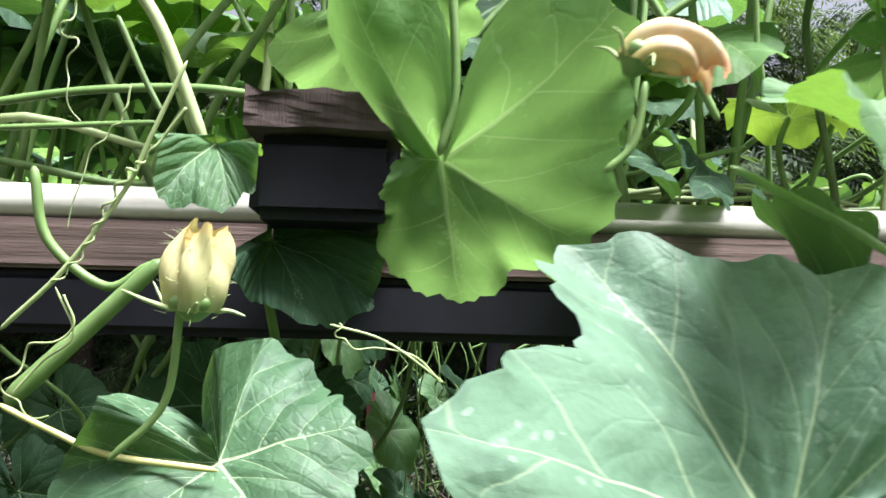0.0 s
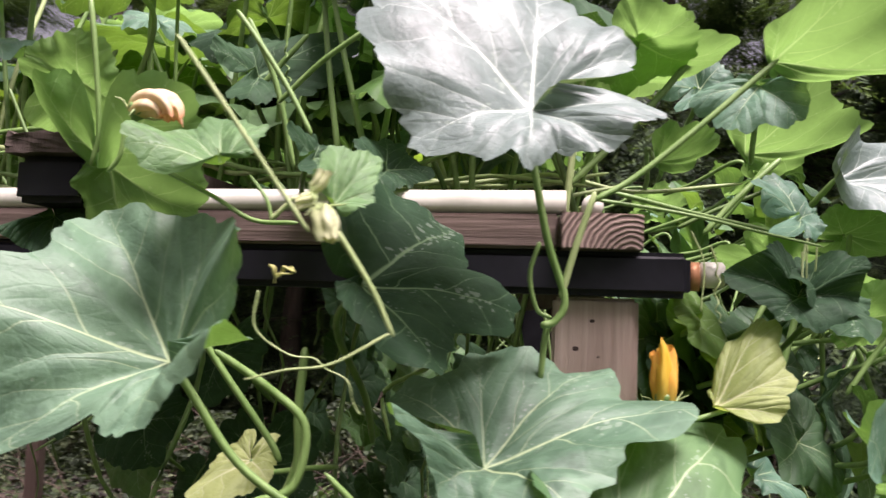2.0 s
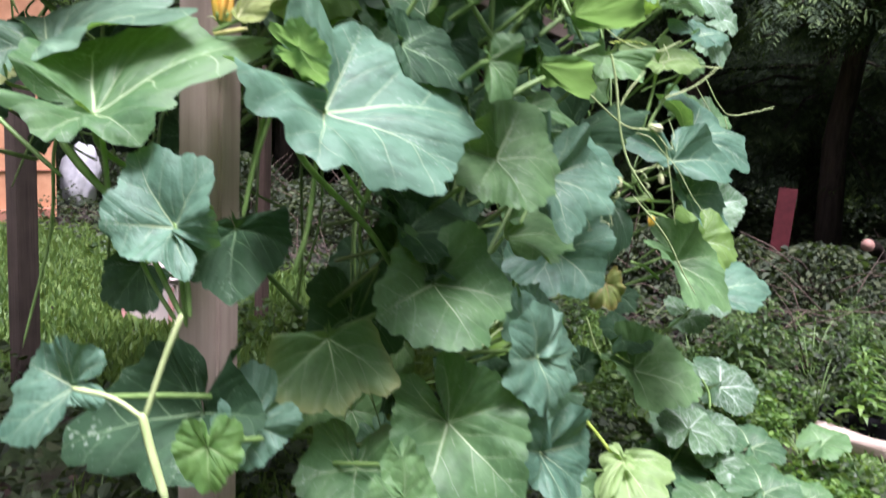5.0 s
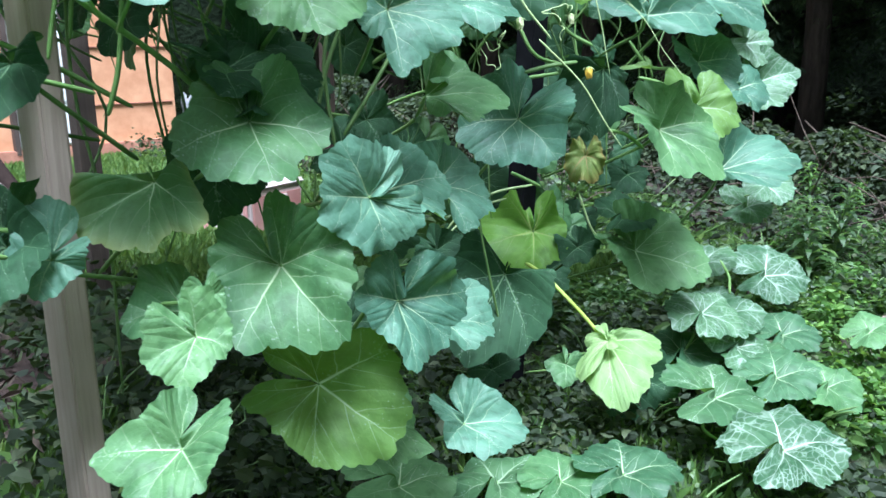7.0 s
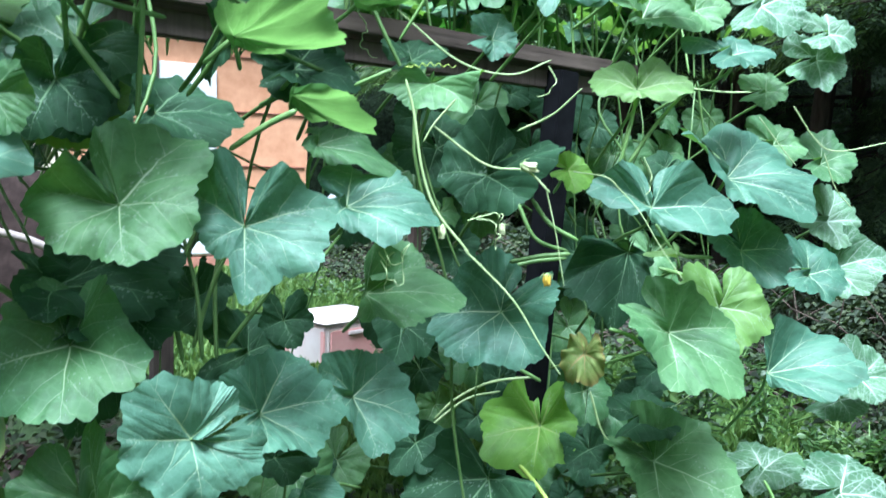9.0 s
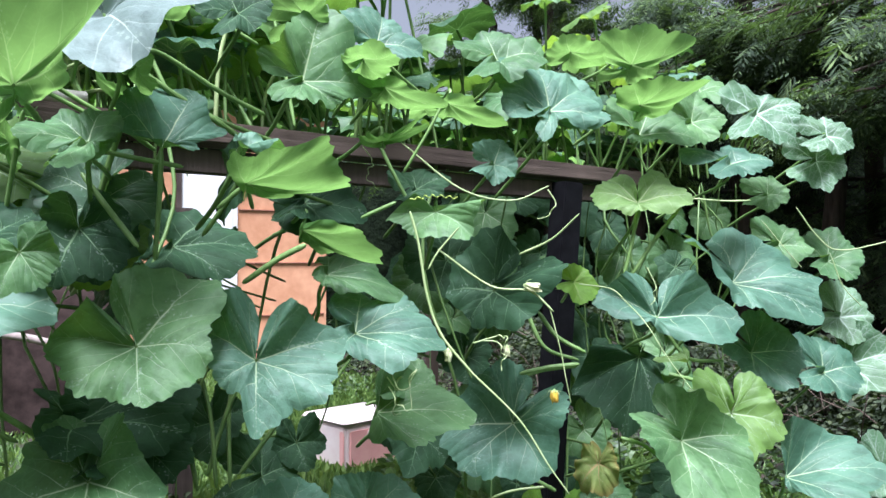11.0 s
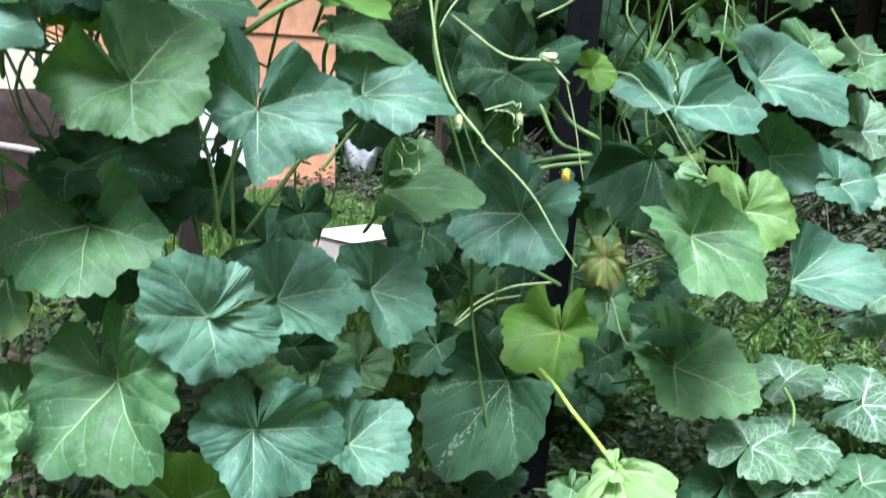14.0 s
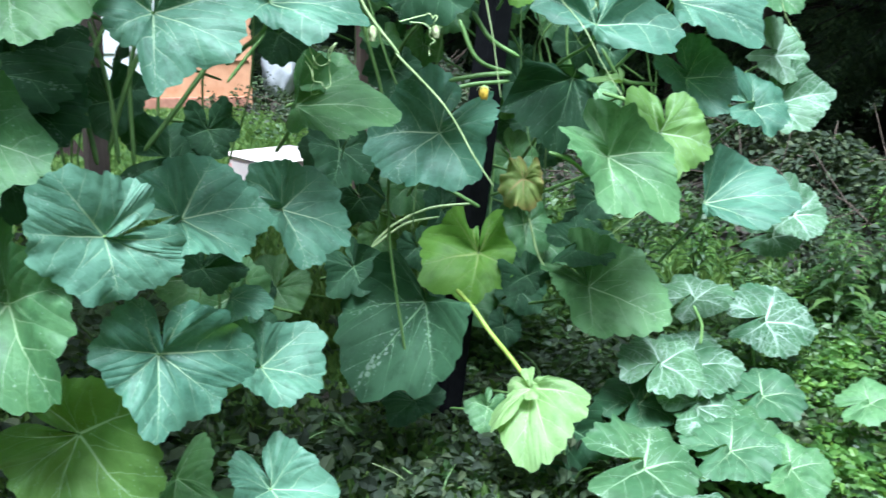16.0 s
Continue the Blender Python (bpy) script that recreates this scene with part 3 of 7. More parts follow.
def tendril(parent, points, r, coil, turns, start, material):
    """A thin tendril along the points that winds into a spring past the start share of its length."""
    base = smooth_path(points, 20)
    n = len(base) - 1
    out = []
    for i, p in enumerate(base):
        s = i / n
        k = max(0.0, (s - start) / (1 - start)) if start < 1 else 0.0
        d = (base[min(i + 1, n)] - base[max(i - 1, 0)]).normalized()
        a = d.cross(Vector((0.4, 0.8, 0.45))).normalized()
        b = d.cross(a)
        w = 2 * math.pi * turns * k
        g = coil * min(1.0, k * 4) * (1 - 0.35 * k) * 0.8
        out.append(p + a * g * math.sin(w) + b * g * (1 - math.cos(w)) * 0.6)
    rad = [r * (1 - 0.45 * i / n) for i in range(n + 1)]
    v, f = tube_data(out, rad, 6)
    return mesh_object("tendril", v, f, material, parent)


leaf("sheen", front, (-0.266, -0.32, 1.33), (0.162, -0.699, 0.696), (-0.983, -0.174, 0.054), [(-143, 0.093, 0.093), (-115, 0.076, 0.041, 1), (-86, 0.083, 0.009), (-64, 0.071, 0.007, 1), (-42, 0.139, 0.009), (-25, 0.128, 0.040, 1), (-8, 0.171, 0.091), (21, 0.106, 0.056, 1), (51, 0.147, 0.049), (75, 0.106, 0.051, 1), (100, 0.098, 0.078), (143, 0.067, 0.088)], stalk=False)
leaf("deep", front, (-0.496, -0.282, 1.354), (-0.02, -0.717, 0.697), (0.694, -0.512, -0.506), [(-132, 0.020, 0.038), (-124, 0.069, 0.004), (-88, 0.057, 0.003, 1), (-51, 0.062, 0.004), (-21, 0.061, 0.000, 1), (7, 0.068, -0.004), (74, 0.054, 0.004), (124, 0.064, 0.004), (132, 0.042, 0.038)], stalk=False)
leaf("sheen", front, (-0.043, -0.168, 1.24), (-0.034, -0.593, 0.805), (0.978, -0.185, -0.095), [(-136, 0.136, -0.000), (-109, 0.152, 0.008), (-68, 0.174, 0.008), (-54, 0.159, -0.000, 1), (-40, 0.211, -0.008), (-11, 0.114, 0.000, 1), (16, 0.102, 0.008), (104, 0.059, 0.008), (136, 0.071, 0.085)], stalk=False)
leaf("dark", front, (-0.165, -0.162, 1.398), (0.432, -0.599, 0.674), (0.718, 0.68, 0.145), [(-161, 0.053, 0.072), (-25, 0.156, 0.007), (-3, 0.124, -0.000, 1), (17, 0.174, -0.007), (48, 0.097, 0.000, 1), (79, 0.124, 0.007), (120, 0.066, 0.003, 1), (161, 0.038, -0.000)])
leaf("pale", front, (-0.005, -0.216, 1.549), (0.342, -0.791, 0.507), (-0.864, -0.477, -0.16), [(-154, 0.103, 0.025), (-113, 0.078, 0.008), (-87, 0.058, 0.006, 1), (-61, 0.079, 0.008), (-35, 0.079, 0.000, 1), (-8, 0.110, -0.008), (56, 0.184, 0.008), (103, 0.172, 0.008), (154, 0.117, 0.025)], stalk=False)
leaf("pale", front, (0.334, 0.216, 1.561), (0.266, -0.662, 0.701), (0.955, 0.282, -0.096), [(-76, 0.027, 0.030), (-28, 0.122, 0.009), (-9, 0.230, -0.009), (22, 0.241, 0.009), (76, 0.105, 0.030)])
leaf("bright", front, (0.354, 0.251, 1.496), (-0.078, -0.719, -0.69), (0.99, -0.14, 0.035), [(-99, 0.051), (-36, 0.069), (10, 0.103), (26, 0.057), (99, 0.035)])
leaf("bright", front, (0.24, 0.306, 1.612), (0.16, -0.63, -0.759), (0.973, -0.026, 0.227), [(-91, 0.112), (-48, 0.140), (3, 0.164), (16, 0.092), (91, 0.014)], stalk=False)
leaf("bright", front, (0.224, 0.004, 1.652), (-0.249, -0.558, -0.791), (0.849, -0.519, 0.099), [(-60, 0.062), (-33, 0.133), (23, 0.150), (31, 0.079), (60, 0.014)], stalk=False)
leaf("blue", front, (0.219, 0.056, 1.641), (-0.071, -0.867, 0.493), (-0.33, -0.445, -0.832), [(-87, 0.045, 0.037), (-50, 0.073, 0.004), (11, 0.073, -0.004), (57, 0.078, 0.004), (87, 0.025, 0.000)])
leaf("bright", front, (0.087, 0.059, 1.696), (0.243, -0.512, -0.824), (0.786, 0.602, -0.142), [(-137, 0.067), (-58, 0.067), (1, 0.079), (80, 0.070), (137, 0.067)])
leaf("bright", front, (0.05, 0.105, 1.688), (0.041, -0.464, -0.885), (0.99, 0.137, -0.026), [(-102, 0.047), (-47, 0.089), (-9, 0.150), (21, 0.093), (102, 0.050)])
leaf("bright", front, (0.113, 0.139, 1.571), (0.213, -0.656, -0.724), (0.963, 0.017, 0.267), [(-73, 0.058), (-33, 0.073), (0, 0.080), (14, 0.049), (73, 0.016)])
leaf("dark", front, (0.302, 0.419, 1.366), (-0.053, -0.908, 0.415), (-0.482, -0.34, -0.807), [(-131, 0.044, 0.040), (-74, 0.072, 0.004), (-34, 0.082, -0.004), (8, 0.078, 0.004), (131, 0.021, 0.040)])
leaf("dark", front, (0.252, 0.009, 1.405), (0.209, -0.648, 0.732), (-0.041, -0.754, -0.656), [(-102, 0.056, 0.045), (-94, 0.059, 0.004), (32, 0.045, -0.004), (94, 0.080, 0.004), (102, 0.049, 0.045)])
leaf("yellow", front, (0.165, -0.037, 1.292), (-0.053, -0.895, 0.442), (0.708, 0.279, 0.649), [(-52, 0.020), (-30, 0.078), (-18, 0.113), (19, 0.085), (52, 0.062)], stalk=False)
leaf("blue", front, (0.323, -0.043, 1.179), (0.624, -0.331, 0.708), (0.742, 0.534, -0.405), [(-145, 0.095, 0.06), (-88, 0.135, 0.03), (-33, 0.205, 0.009), (-5, 0.17, -0.009), (70, 0.105, 0.009), (145, 0.125, 0.06)])
leaf("bright", front, (0.324, -0.087, 1.247), (0.125, -0.814, -0.567), (0.799, 0.421, -0.429), [(-161, 0.039), (-93, 0.038), (-13, 0.041), (28, 0.048), (161, 0.026)])
leaf("dark", front, (0.334, 0.083, 1.268), (0.628, -0.436, 0.645), (0.511, 0.856, 0.081), [(-142, 0.029, 0.035), (-22, 0.060, 0.003), (41, 0.094, -0.003), (91, 0.058, 0.003), (142, 0.021, 0.000)])
leaf("green", front, (0.075, -0.178, 1.164), (0.193, -0.66, 0.726), (0.729, 0.591, 0.345), [(-161, 0.059, 0.087), (-74, 0.149, 0.008), (-50, 0.185, 0.008), (-35, 0.172, 0.000, 1), (-20, 0.230, -0.008), (15, 0.104, 0.000, 1), (51, 0.107, 0.008), (82, 0.062, 0.007, 1), (114, 0.081, 0.008), (137, 0.071, 0.038, 1), (161, 0.094, 0.087)])
leaf("blue", front, (0.196, -0.153, 1.038), (0.422, -0.905, 0.056), (-0.758, -0.319, 0.569), [(-127, 0.034, 0.035), (-26, 0.075, 0.031), (22, 0.102, 0.000), (80, 0.088, 0.003), (127, 0.071, 0.032)])
leaf("dark", front, (0.198, -0.064, 1.031), (0.273, -0.615, 0.74), (0.732, -0.366, -0.574), [(-57, 0.083, 0.053), (-40, 0.086, 0.005), (15, 0.114, -0.005), (45, 0.097, 0.005), (57, 0.063, 0.053)])
leaf("dark", front, (0.021, -0.074, 0.962), (0.659, -0.464, 0.592), (0.076, -0.742, -0.666), [(-88, 0.044, 0.033), (-45, 0.071, 0.003), (-5, 0.074, -0.003), (54, 0.050, 0.003), (88, 0.017, 0.033)])
leaf("yellow", front, (-0.297, -0.092, 1.217), (0.115, -0.587, 0.802), (-0.007, -0.808, -0.59), [(-123, 0.024), (-43, 0.037), (35, 0.073), (65, 0.041), (123, 0.035)])
leaf("dark", front, (-0.156, -0.284, 1.141), (0.588, -0.525, 0.616), (0.537, -0.316, -0.782), [(-99, 0.025, 0.026), (-42, 0.044, 0.002), (0, 0.054, -0.002), (50, 0.047, 0.002), (99, 0.025, 0.026)])
leaf("blue", front, (0.167, -0.264, 0.866), (0.227, -0.786, 0.575), (-0.895, -0.401, -0.196), [(-103, 0.024, -0.000), (-62, 0.073, 0.004), (-36, 0.095, -0.004), (22, 0.075, 0.004), (103, 0.040, 0.041)])
leaf("dark", front, (0.173, -0.091, 0.793), (0.299, -0.496, 0.815), (0.436, -0.689, -0.579), [(-122, 0.051, 0.073), (-74, 0.091, 0.007), (7, 0.107, -0.007), (64, 0.167, 0.007), (122, 0.072, 0.073)])
leaf("bright", front, (0.41, -0.28, 0.867), (0.766, -0.629, 0.13), (0.04, -0.155, -0.987), [(-141, 0.036), (-58, 0.034), (-9, 0.043), (52, 0.031), (141, 0.032)])
leaf("green", side, (0.317, 0.201, 0.945), (0.632, -0.489, 0.601), (0.497, -0.339, -0.799), [(-128, 0.080, 0.051), (-67, 0.118, 0.009), (-16, 0.121, 0.025), (54, 0.115, 0.023), (128, 0.070, 0.052)])
leaf("rim", side, (0.199, 0.11, 0.859), (0.42, -0.459, 0.783), (0.675, -0.419, -0.608), [(-67, 0.062, 0.068), (-33, 0.131, 0.007), (3, 0.118, -0.007), (45, 0.144, 0.007), (67, 0.091, 0.068)])
leaf("green", side, (0.339, 0.224, 0.736), (0.474, -0.744, 0.471), (0.62, -0.098, -0.779), [(-116, 0.086, 0.061), (-77, 0.116, 0.024), (-19, 0.151, -0.001), (34, 0.133, 0.038), (116, 0.078, 0.064)])
leaf("blue", side, (0.429, 0.321, 0.834), (0.996, -0.039, 0.083), (-0.014, -0.958, -0.288), [(-135, 0.100, 0.003), (-75, 0.081, 0.015), (26, 0.090, 0.001), (69, 0.105, 0.009), (135, 0.078, 0.009)])
leaf("blue", side, (0.319, 0.457, 0.817), (0.788, -0.073, 0.612), (-0.053, 0.981, 0.185), [(-110, 0.064, 0.062), (-38, 0.111, 0.006), (8, 0.138, -0.006), (55, 0.106, 0.006), (110, 0.082, 0.062)])
leaf("blue", side, (0.221, 0.663, 0.79), (0.779, -0.164, 0.606), (0.386, 0.886, -0.257), [(-110, 0.058, 0.058), (-52, 0.101, 0.006), (6, 0.125, -0.006), (53, 0.115, 0.006), (110, 0.068, 0.058)])
leaf("blue", side, (0.412, 0.386, 0.66), (0.957, -0.048, 0.286), (0.283, -0.067, -0.957), [(-149, 0.078, 0.058), (-78, 0.129, 0.014), (-42, 0.107, 0.011), (12, 0.109, 0.047), (58, 0.075, 0.017), (99, 0.094, 0.011), (149, 0.091, 0.036)])
leaf("blue", side, (0.311, 0.581, 0.558), (0.588, -0.292, 0.754), (0.644, 0.733, -0.218), [(-99, 0.053, 0.054), (-57, 0.117, 0.005), (-4, 0.104, -0.005), (39, 0.085, 0.005), (99, 0.062, 0.054)])
leaf("blue", side, (0.277, 0.548, 0.671), (0.528, -0.24, 0.815), (0.559, 0.82, -0.121), [(-73, 0.019, 0.000), (-29, 0.048, 0.003), (-3, 0.068, -0.003), (28, 0.058, 0.003), (73, 0.056, 0.028)])
leaf("dark", side, (-0.038, 1.165, 0.463), (0.561, -0.435, 0.704), (0.112, -0.804, -0.585), [(-92, 0.121, 0.123), (-42, 0.225, 0.012), (-2, 0.282, -0.012), (42, 0.208, 0.012), (92, 0.108, 0.123)])
leaf("lime", side, (-0.135, 1.403, 0.526), (0.564, -0.495, 0.66), (0.49, -0.442, -0.751), [(-140, 0.080, 0.084), (-95, 0.094, 0.008), (-34, 0.116, 0.008), (5, 0.139, -0.008), (49, 0.171, 0.008), (97, 0.156, 0.008), (140, 0.110, 0.084)])
leaf("green", side, (0.097, 1.577, 0.474), (0.478, -0.554, 0.681), (0.875, 0.237, -0.422), [(-117, 0.100, 0.095), (-75, 0.162, 0.009), (-16, 0.217, -0.009), (40, 0.143, 0.009), (117, 0.094, 0.095)])
leaf("dark", side, (0.052, 1.577, 0.564), (0.344, -0.386, 0.856), (0.145, 0.923, 0.357), [(-156, 0.086, 0.057), (-59, 0.096, 0.006), (10, 0.107, -0.006), (76, 0.096, 0.006), (156, 0.120, 0.057)])
leaf("lime2", side, (0.307, 0.303, 0.517), (0.5, -0.697, 0.514), (0.842, 0.53, -0.1), [(-103, 0.071, 0.049), (-28, 0.140, 0.025), (24, 0.167, -0.010), (76, 0.136, 0.009), (103, 0.096, 0.048)])
leaf("green", side, (0.284, 0.447, 0.388), (0.439, -0.395, 0.807), (0.795, 0.59, -0.144), [(-72, 0.073, 0.047), (-2, 0.064, 0.005), (15, 0.106, -0.005), (61, 0.088, 0.005), (72, 0.050, 0.047)])
leaf("blue", side, (0.385, 0.561, 0.383), (0.344, -0.176, 0.922), (0.936, -0.015, -0.352), [(-100, 0.065, 0.056), (-49, 0.117, 0.005), (-6, 0.093, -0.005), (67, 0.070, 0.005), (100, 0.063, 0.056)])
leaf("green", side, (0.463, -0.016, 0.574), (0.343, -0.349, 0.872), (0.236, -0.866, -0.44), [(-119, 0.069, 0.051), (-57, 0.072, 0.005), (-4, 0.082, -0.005), (51, 0.101, 0.005), (119, 0.044, 0.051)])
leaf("green", side, (0.391, 0.053, 0.683), (0.643, -0.286, 0.711), (0.765, 0.29, -0.575), [(-153, 0.048, 0.043), (-21, 0.047, 0.004), (59, 0.076, -0.004), (99, 0.075, 0.004), (153, 0.061, 0.043)])
leaf("blue", side, (0.227, -0.056, 0.778), (0.669, -0.416, 0.616), (-0.057, -0.855, -0.515), [(-130, 0.056, 0.037), (-106, 0.046, 0.004), (-31, 0.056, -0.004), (29, 0.052, 0.004), (130, 0.074, 0.037)])
leaf("limepale", side, (0.179, 1.326, 0.288), (0.278, -0.602, 0.749), (0.923, -0.048, -0.382), [(-79, 0.037), (-41, 0.138), (21, 0.180), (41, 0.198), (79, 0.128)])
leaf("limepale", side, (0.194, 1.305, 0.298), (-0.226, -0.528, 0.819), (0.929, -0.37, 0.018), [(-108, 0.015), (40, 0.052), (73, 0.137), (81, 0.129), (108, 0.056)])
leaf("dark", side, (0.173, 1.482, 0.136), (-0.003, -0.564, 0.826), (0.883, -0.388, -0.262), [(-73, 0.097, 0.074), (-20, 0.135, 0.007), (24, 0.144, -0.007), (65, 0.148, 0.007), (73, 0.080, 0.074)])
leaf("green", side, (0.082, 1.279, 0.21), (0.455, -0.421, 0.785), (0.263, -0.778, -0.57), [(-128, 0.041, 0.032), (-63, 0.054, 0.003), (-16, 0.066, -0.003), (72, 0.058, 0.003), (128, 0.019, 0.032)])
leaf("blue", side, (0.039, 1.123, 0.874), (0.571, -0.449, 0.687), (0.058, -0.813, -0.58), [(-110, 0.120, 0.095), (-64, 0.149, 0.009), (5, 0.158, -0.009), (36, 0.159, 0.009), (110, 0.093, 0.095)])
leaf("green", side, (0.107, 0.747, 0.947), (0.598, -0.329, 0.731), (0.517, 0.855, -0.038), [(-78, 0.059, 0.076), (-37, 0.131, 0.007), (-4, 0.188, -0.007), (46, 0.118, 0.007), (78, 0.109, 0.076)])
leaf("green", side, (0.089, 0.837, 0.992), (0.603, -0.367, 0.708), (0.396, 0.909, 0.134), [(-149, 0.058, 0.037), (-67, 0.055, 0.004), (6, 0.045, -0.004), (89, 0.057, 0.004), (149, 0.084, 0.037)])
leaf("green", side, (0.237, 1.439, 0.836), (0.604, -0.408, 0.685), (0.796, 0.351, -0.493), [(-106, 0.060, 0.088), (-41, 0.142, 0.008), (-3, 0.195, -0.008), (45, 0.157, 0.008), (106, 0.118, 0.088)])
leaf("lime2", side, (0.252, 1.588, 0.885), (0.68, -0.46, 0.57), (0.30, -0.25, -0.92), [(-140, 0.105, 0.03), (-68, 0.118, 0.01), (0, 0.12, -0.006), (66, 0.122, 0.012), (138, 0.11, 0.03)])
leaf("blue", side, (0.182, 1.893, 0.678), (0.36, -0.528, 0.769), (0.8, 0.599, 0.036), [(-77, 0.102, 0.109), (-47, 0.208, 0.011), (-14, 0.251, -0.011), (30, 0.170, 0.011), (77, 0.053, -0.000)])
leaf("silver", side, (-0.079, 2.818, 0.494), (0.556, -0.555, 0.619), (0.756, 0.648, -0.097), [(-123, 0.126, 0.074), (-49, 0.114, 0.007), (-12, 0.124, -0.007), (51, 0.109, 0.007), (123, 0.132, 0.074)])
leaf("blue", side, (0.147, 1.724, 1.176), (0.589, -0.277, 0.759), (0.788, -0.012, -0.616), [(-112, 0.191, 0.000), (-67, 0.228, 0.011), (-44, 0.222, -0.011), (12, 0.113, 0.011), (112, 0.141, 0.113)])
leaf("blue", side, (0.239, 1.359, 1.112), (0.496, -0.317, 0.808), (0.64, -0.495, -0.587), [(-124, 0.076, 0.086), (-86, 0.179, 0.008), (16, 0.028, -0.008), (116, 0.142, 0.008), (124, 0.086, 0.086)])
leaf("blue", side, (0.126, 1.827, 0.994), (0.586, -0.463, 0.665), (0.779, 0.097, -0.619), [(-116, 0.075, 0.073), (-51, 0.133, 0.007), (-2, 0.141, -0.007), (34, 0.087, 0.007), (116, 0.104, 0.073)])
leaf("silver", side, (-0.031, 2.507, 0.897), (0.375, -0.624, 0.686), (0.719, -0.272, -0.64), [(-119, 0.117, 0.091), (-78, 0.174, 0.009), (-21, 0.130, -0.009), (65, 0.106, 0.009), (119, 0.109, 0.091)])
leaf("limepale", side, (0.177, 1.364, 1.363), (0.468, -0.492, 0.734), (0.541, -0.497, -0.678), [(-146, 0.097), (-99, 0.119), (-6, 0.042), (115, 0.106), (146, 0.110)])
leaf("dark", side, (-0.042, 1.597, 0.982), (0.634, -0.384, 0.671), (0.388, -0.593, -0.705), [(-58, 0.070, -0.000), (-19, 0.177, 0.010), (1, 0.227, -0.010), (40, 0.213, 0.010), (58, 0.153, 0.101)])
leaf("dark", side, (0.106, 1.021, 1.171), (0.494, -0.616, 0.614), (-0.328, -0.786, -0.524), [(-140, 0.158, 0.077), (-95, 0.124, 0.007), (-18, 0.084, -0.007), (25, 0.094, 0.007), (140, 0.100, 0.077)])
leaf("lime", side, (0.11, 1.236, 1.186), (0.786, -0.418, 0.456), (0.454, 0.89, 0.036), [(-137, 0.031, 0.029), (-36, 0.043, 0.003), (20, 0.059, -0.003), (79, 0.058, 0.003), (137, 0.049, 0.029)])
leaf("green", side, (0.307, 0.75, 1.32), (0.567, -0.366, 0.738), (0.583, -0.454, -0.674), [(-74, 0.083, 0.049), (-48, 0.085, 0.005), (32, 0.070, -0.005), (65, 0.084, 0.005), (74, 0.033, 0.049)])
leaf("dark", side, (0.242, 0.751, 1.362), (0.592, -0.363, 0.72), (-0.076, 0.864, 0.498), [(-156, 0.052, 0.032), (-57, 0.045, 0.003), (15, 0.069, -0.003), (71, 0.049, 0.003), (156, 0.079, 0.032)])
leaf("bright", side, (0.415, 0.38, 1.342), (0.594, -0.217, -0.775), (0.766, 0.445, 0.463), [(-55, 0.063), (-8, 0.091), (9, 0.131), (47, 0.142), (55, 0.063)])
leaf("blue", side, (0.396, 0.379, 1.394), (0.801, -0.102, 0.589), (-0.4, 0.641, 0.655), [(-83, 0.013, 0.000), (59, 0.040, 0.004), (67, 0.089, -0.004), (75, 0.073, 0.004), (83, 0.044, 0.037)])
leaf("blue", side, (0.338, 0.289, 1.392), (0.804, -0.03, 0.593), (-0.566, 0.265, 0.781), [(-75, 0.069, 0.053), (15, 0.118, 0.005), (51, 0.107, -0.005), (67, 0.044, 0.005), (75, 0.049, -0.000)])
leaf("green", side, (0.42, 0.178, 1.384), (0.687, -0.459, 0.564), (0.012, 0.782, 0.623), [(-158, 0.040, 0.028), (-63, 0.036, 0.003), (-26, 0.046, -0.003), (123, 0.038, 0.003), (158, 0.056, 0.028)])
leaf("bright", side, (0.31, 0.645, 1.431), (0.507, -0.106, -0.855), (0.732, -0.47, 0.492), [(-68, 0.038), (41, 0.029), (52, 0.076), (60, 0.062), (68, 0.081)])
leaf("blue", side, (0.215, 1.087, 1.514), (0.722, -0.395, 0.569), (0.488, 0.873, -0.014), [(-158, 0.122, 0.063), (-78, 0.143, 0.006), (-17, 0.123, -0.006), (61, 0.018, 0.006), (158, 0.080, 0.063)])
leaf("green", side, (0.19, 1.355, 1.51), (0.671, -0.455, 0.585), (0.579, 0.815, -0.03), [(-161, 0.086, 0.053), (-70, 0.118, 0.005), (-5, 0.130, -0.005), (46, 0.040, 0.005), (160, 0.033, 0.000)])
leaf("dark", side, (0.227, 0.547, 1.331), (0.694, -0.308, 0.652), (0.038, 0.919, 0.393), [(-139, 0.027, 0.044), (-16, 0.083, 0.004), (40, 0.103, -0.004), (88, 0.066, 0.004), (139, 0.085, 0.044)])
leaf("bright", side, (0.293, 0.514, 1.285), (0.395, -0.5, -0.771), (0.522, 0.813, -0.259), [(-80, 0.021), (-24, 0.098), (15, 0.137), (23, 0.063), (80, 0.024)])
leaf("green", side, (0.241, 0.581, 1.214), (0.617, -0.123, 0.778), (0.415, 0.89, -0.189), [(-96, 0.037, 0.000), (-30, 0.082, 0.004), (1, 0.136, -0.004), (35, 0.072, 0.004), (96, 0.039, -0.000)])
leaf("blue", side, (0.221, 0.935, 1.418), (0.798, -0.352, 0.49), (0.276, 0.935, 0.223), [(-160, 0.047, 0.030), (-54, 0.058, 0.003), (39, 0.046, -0.003), (108, 0.048, 0.003), (160, 0.060, 0.030)])
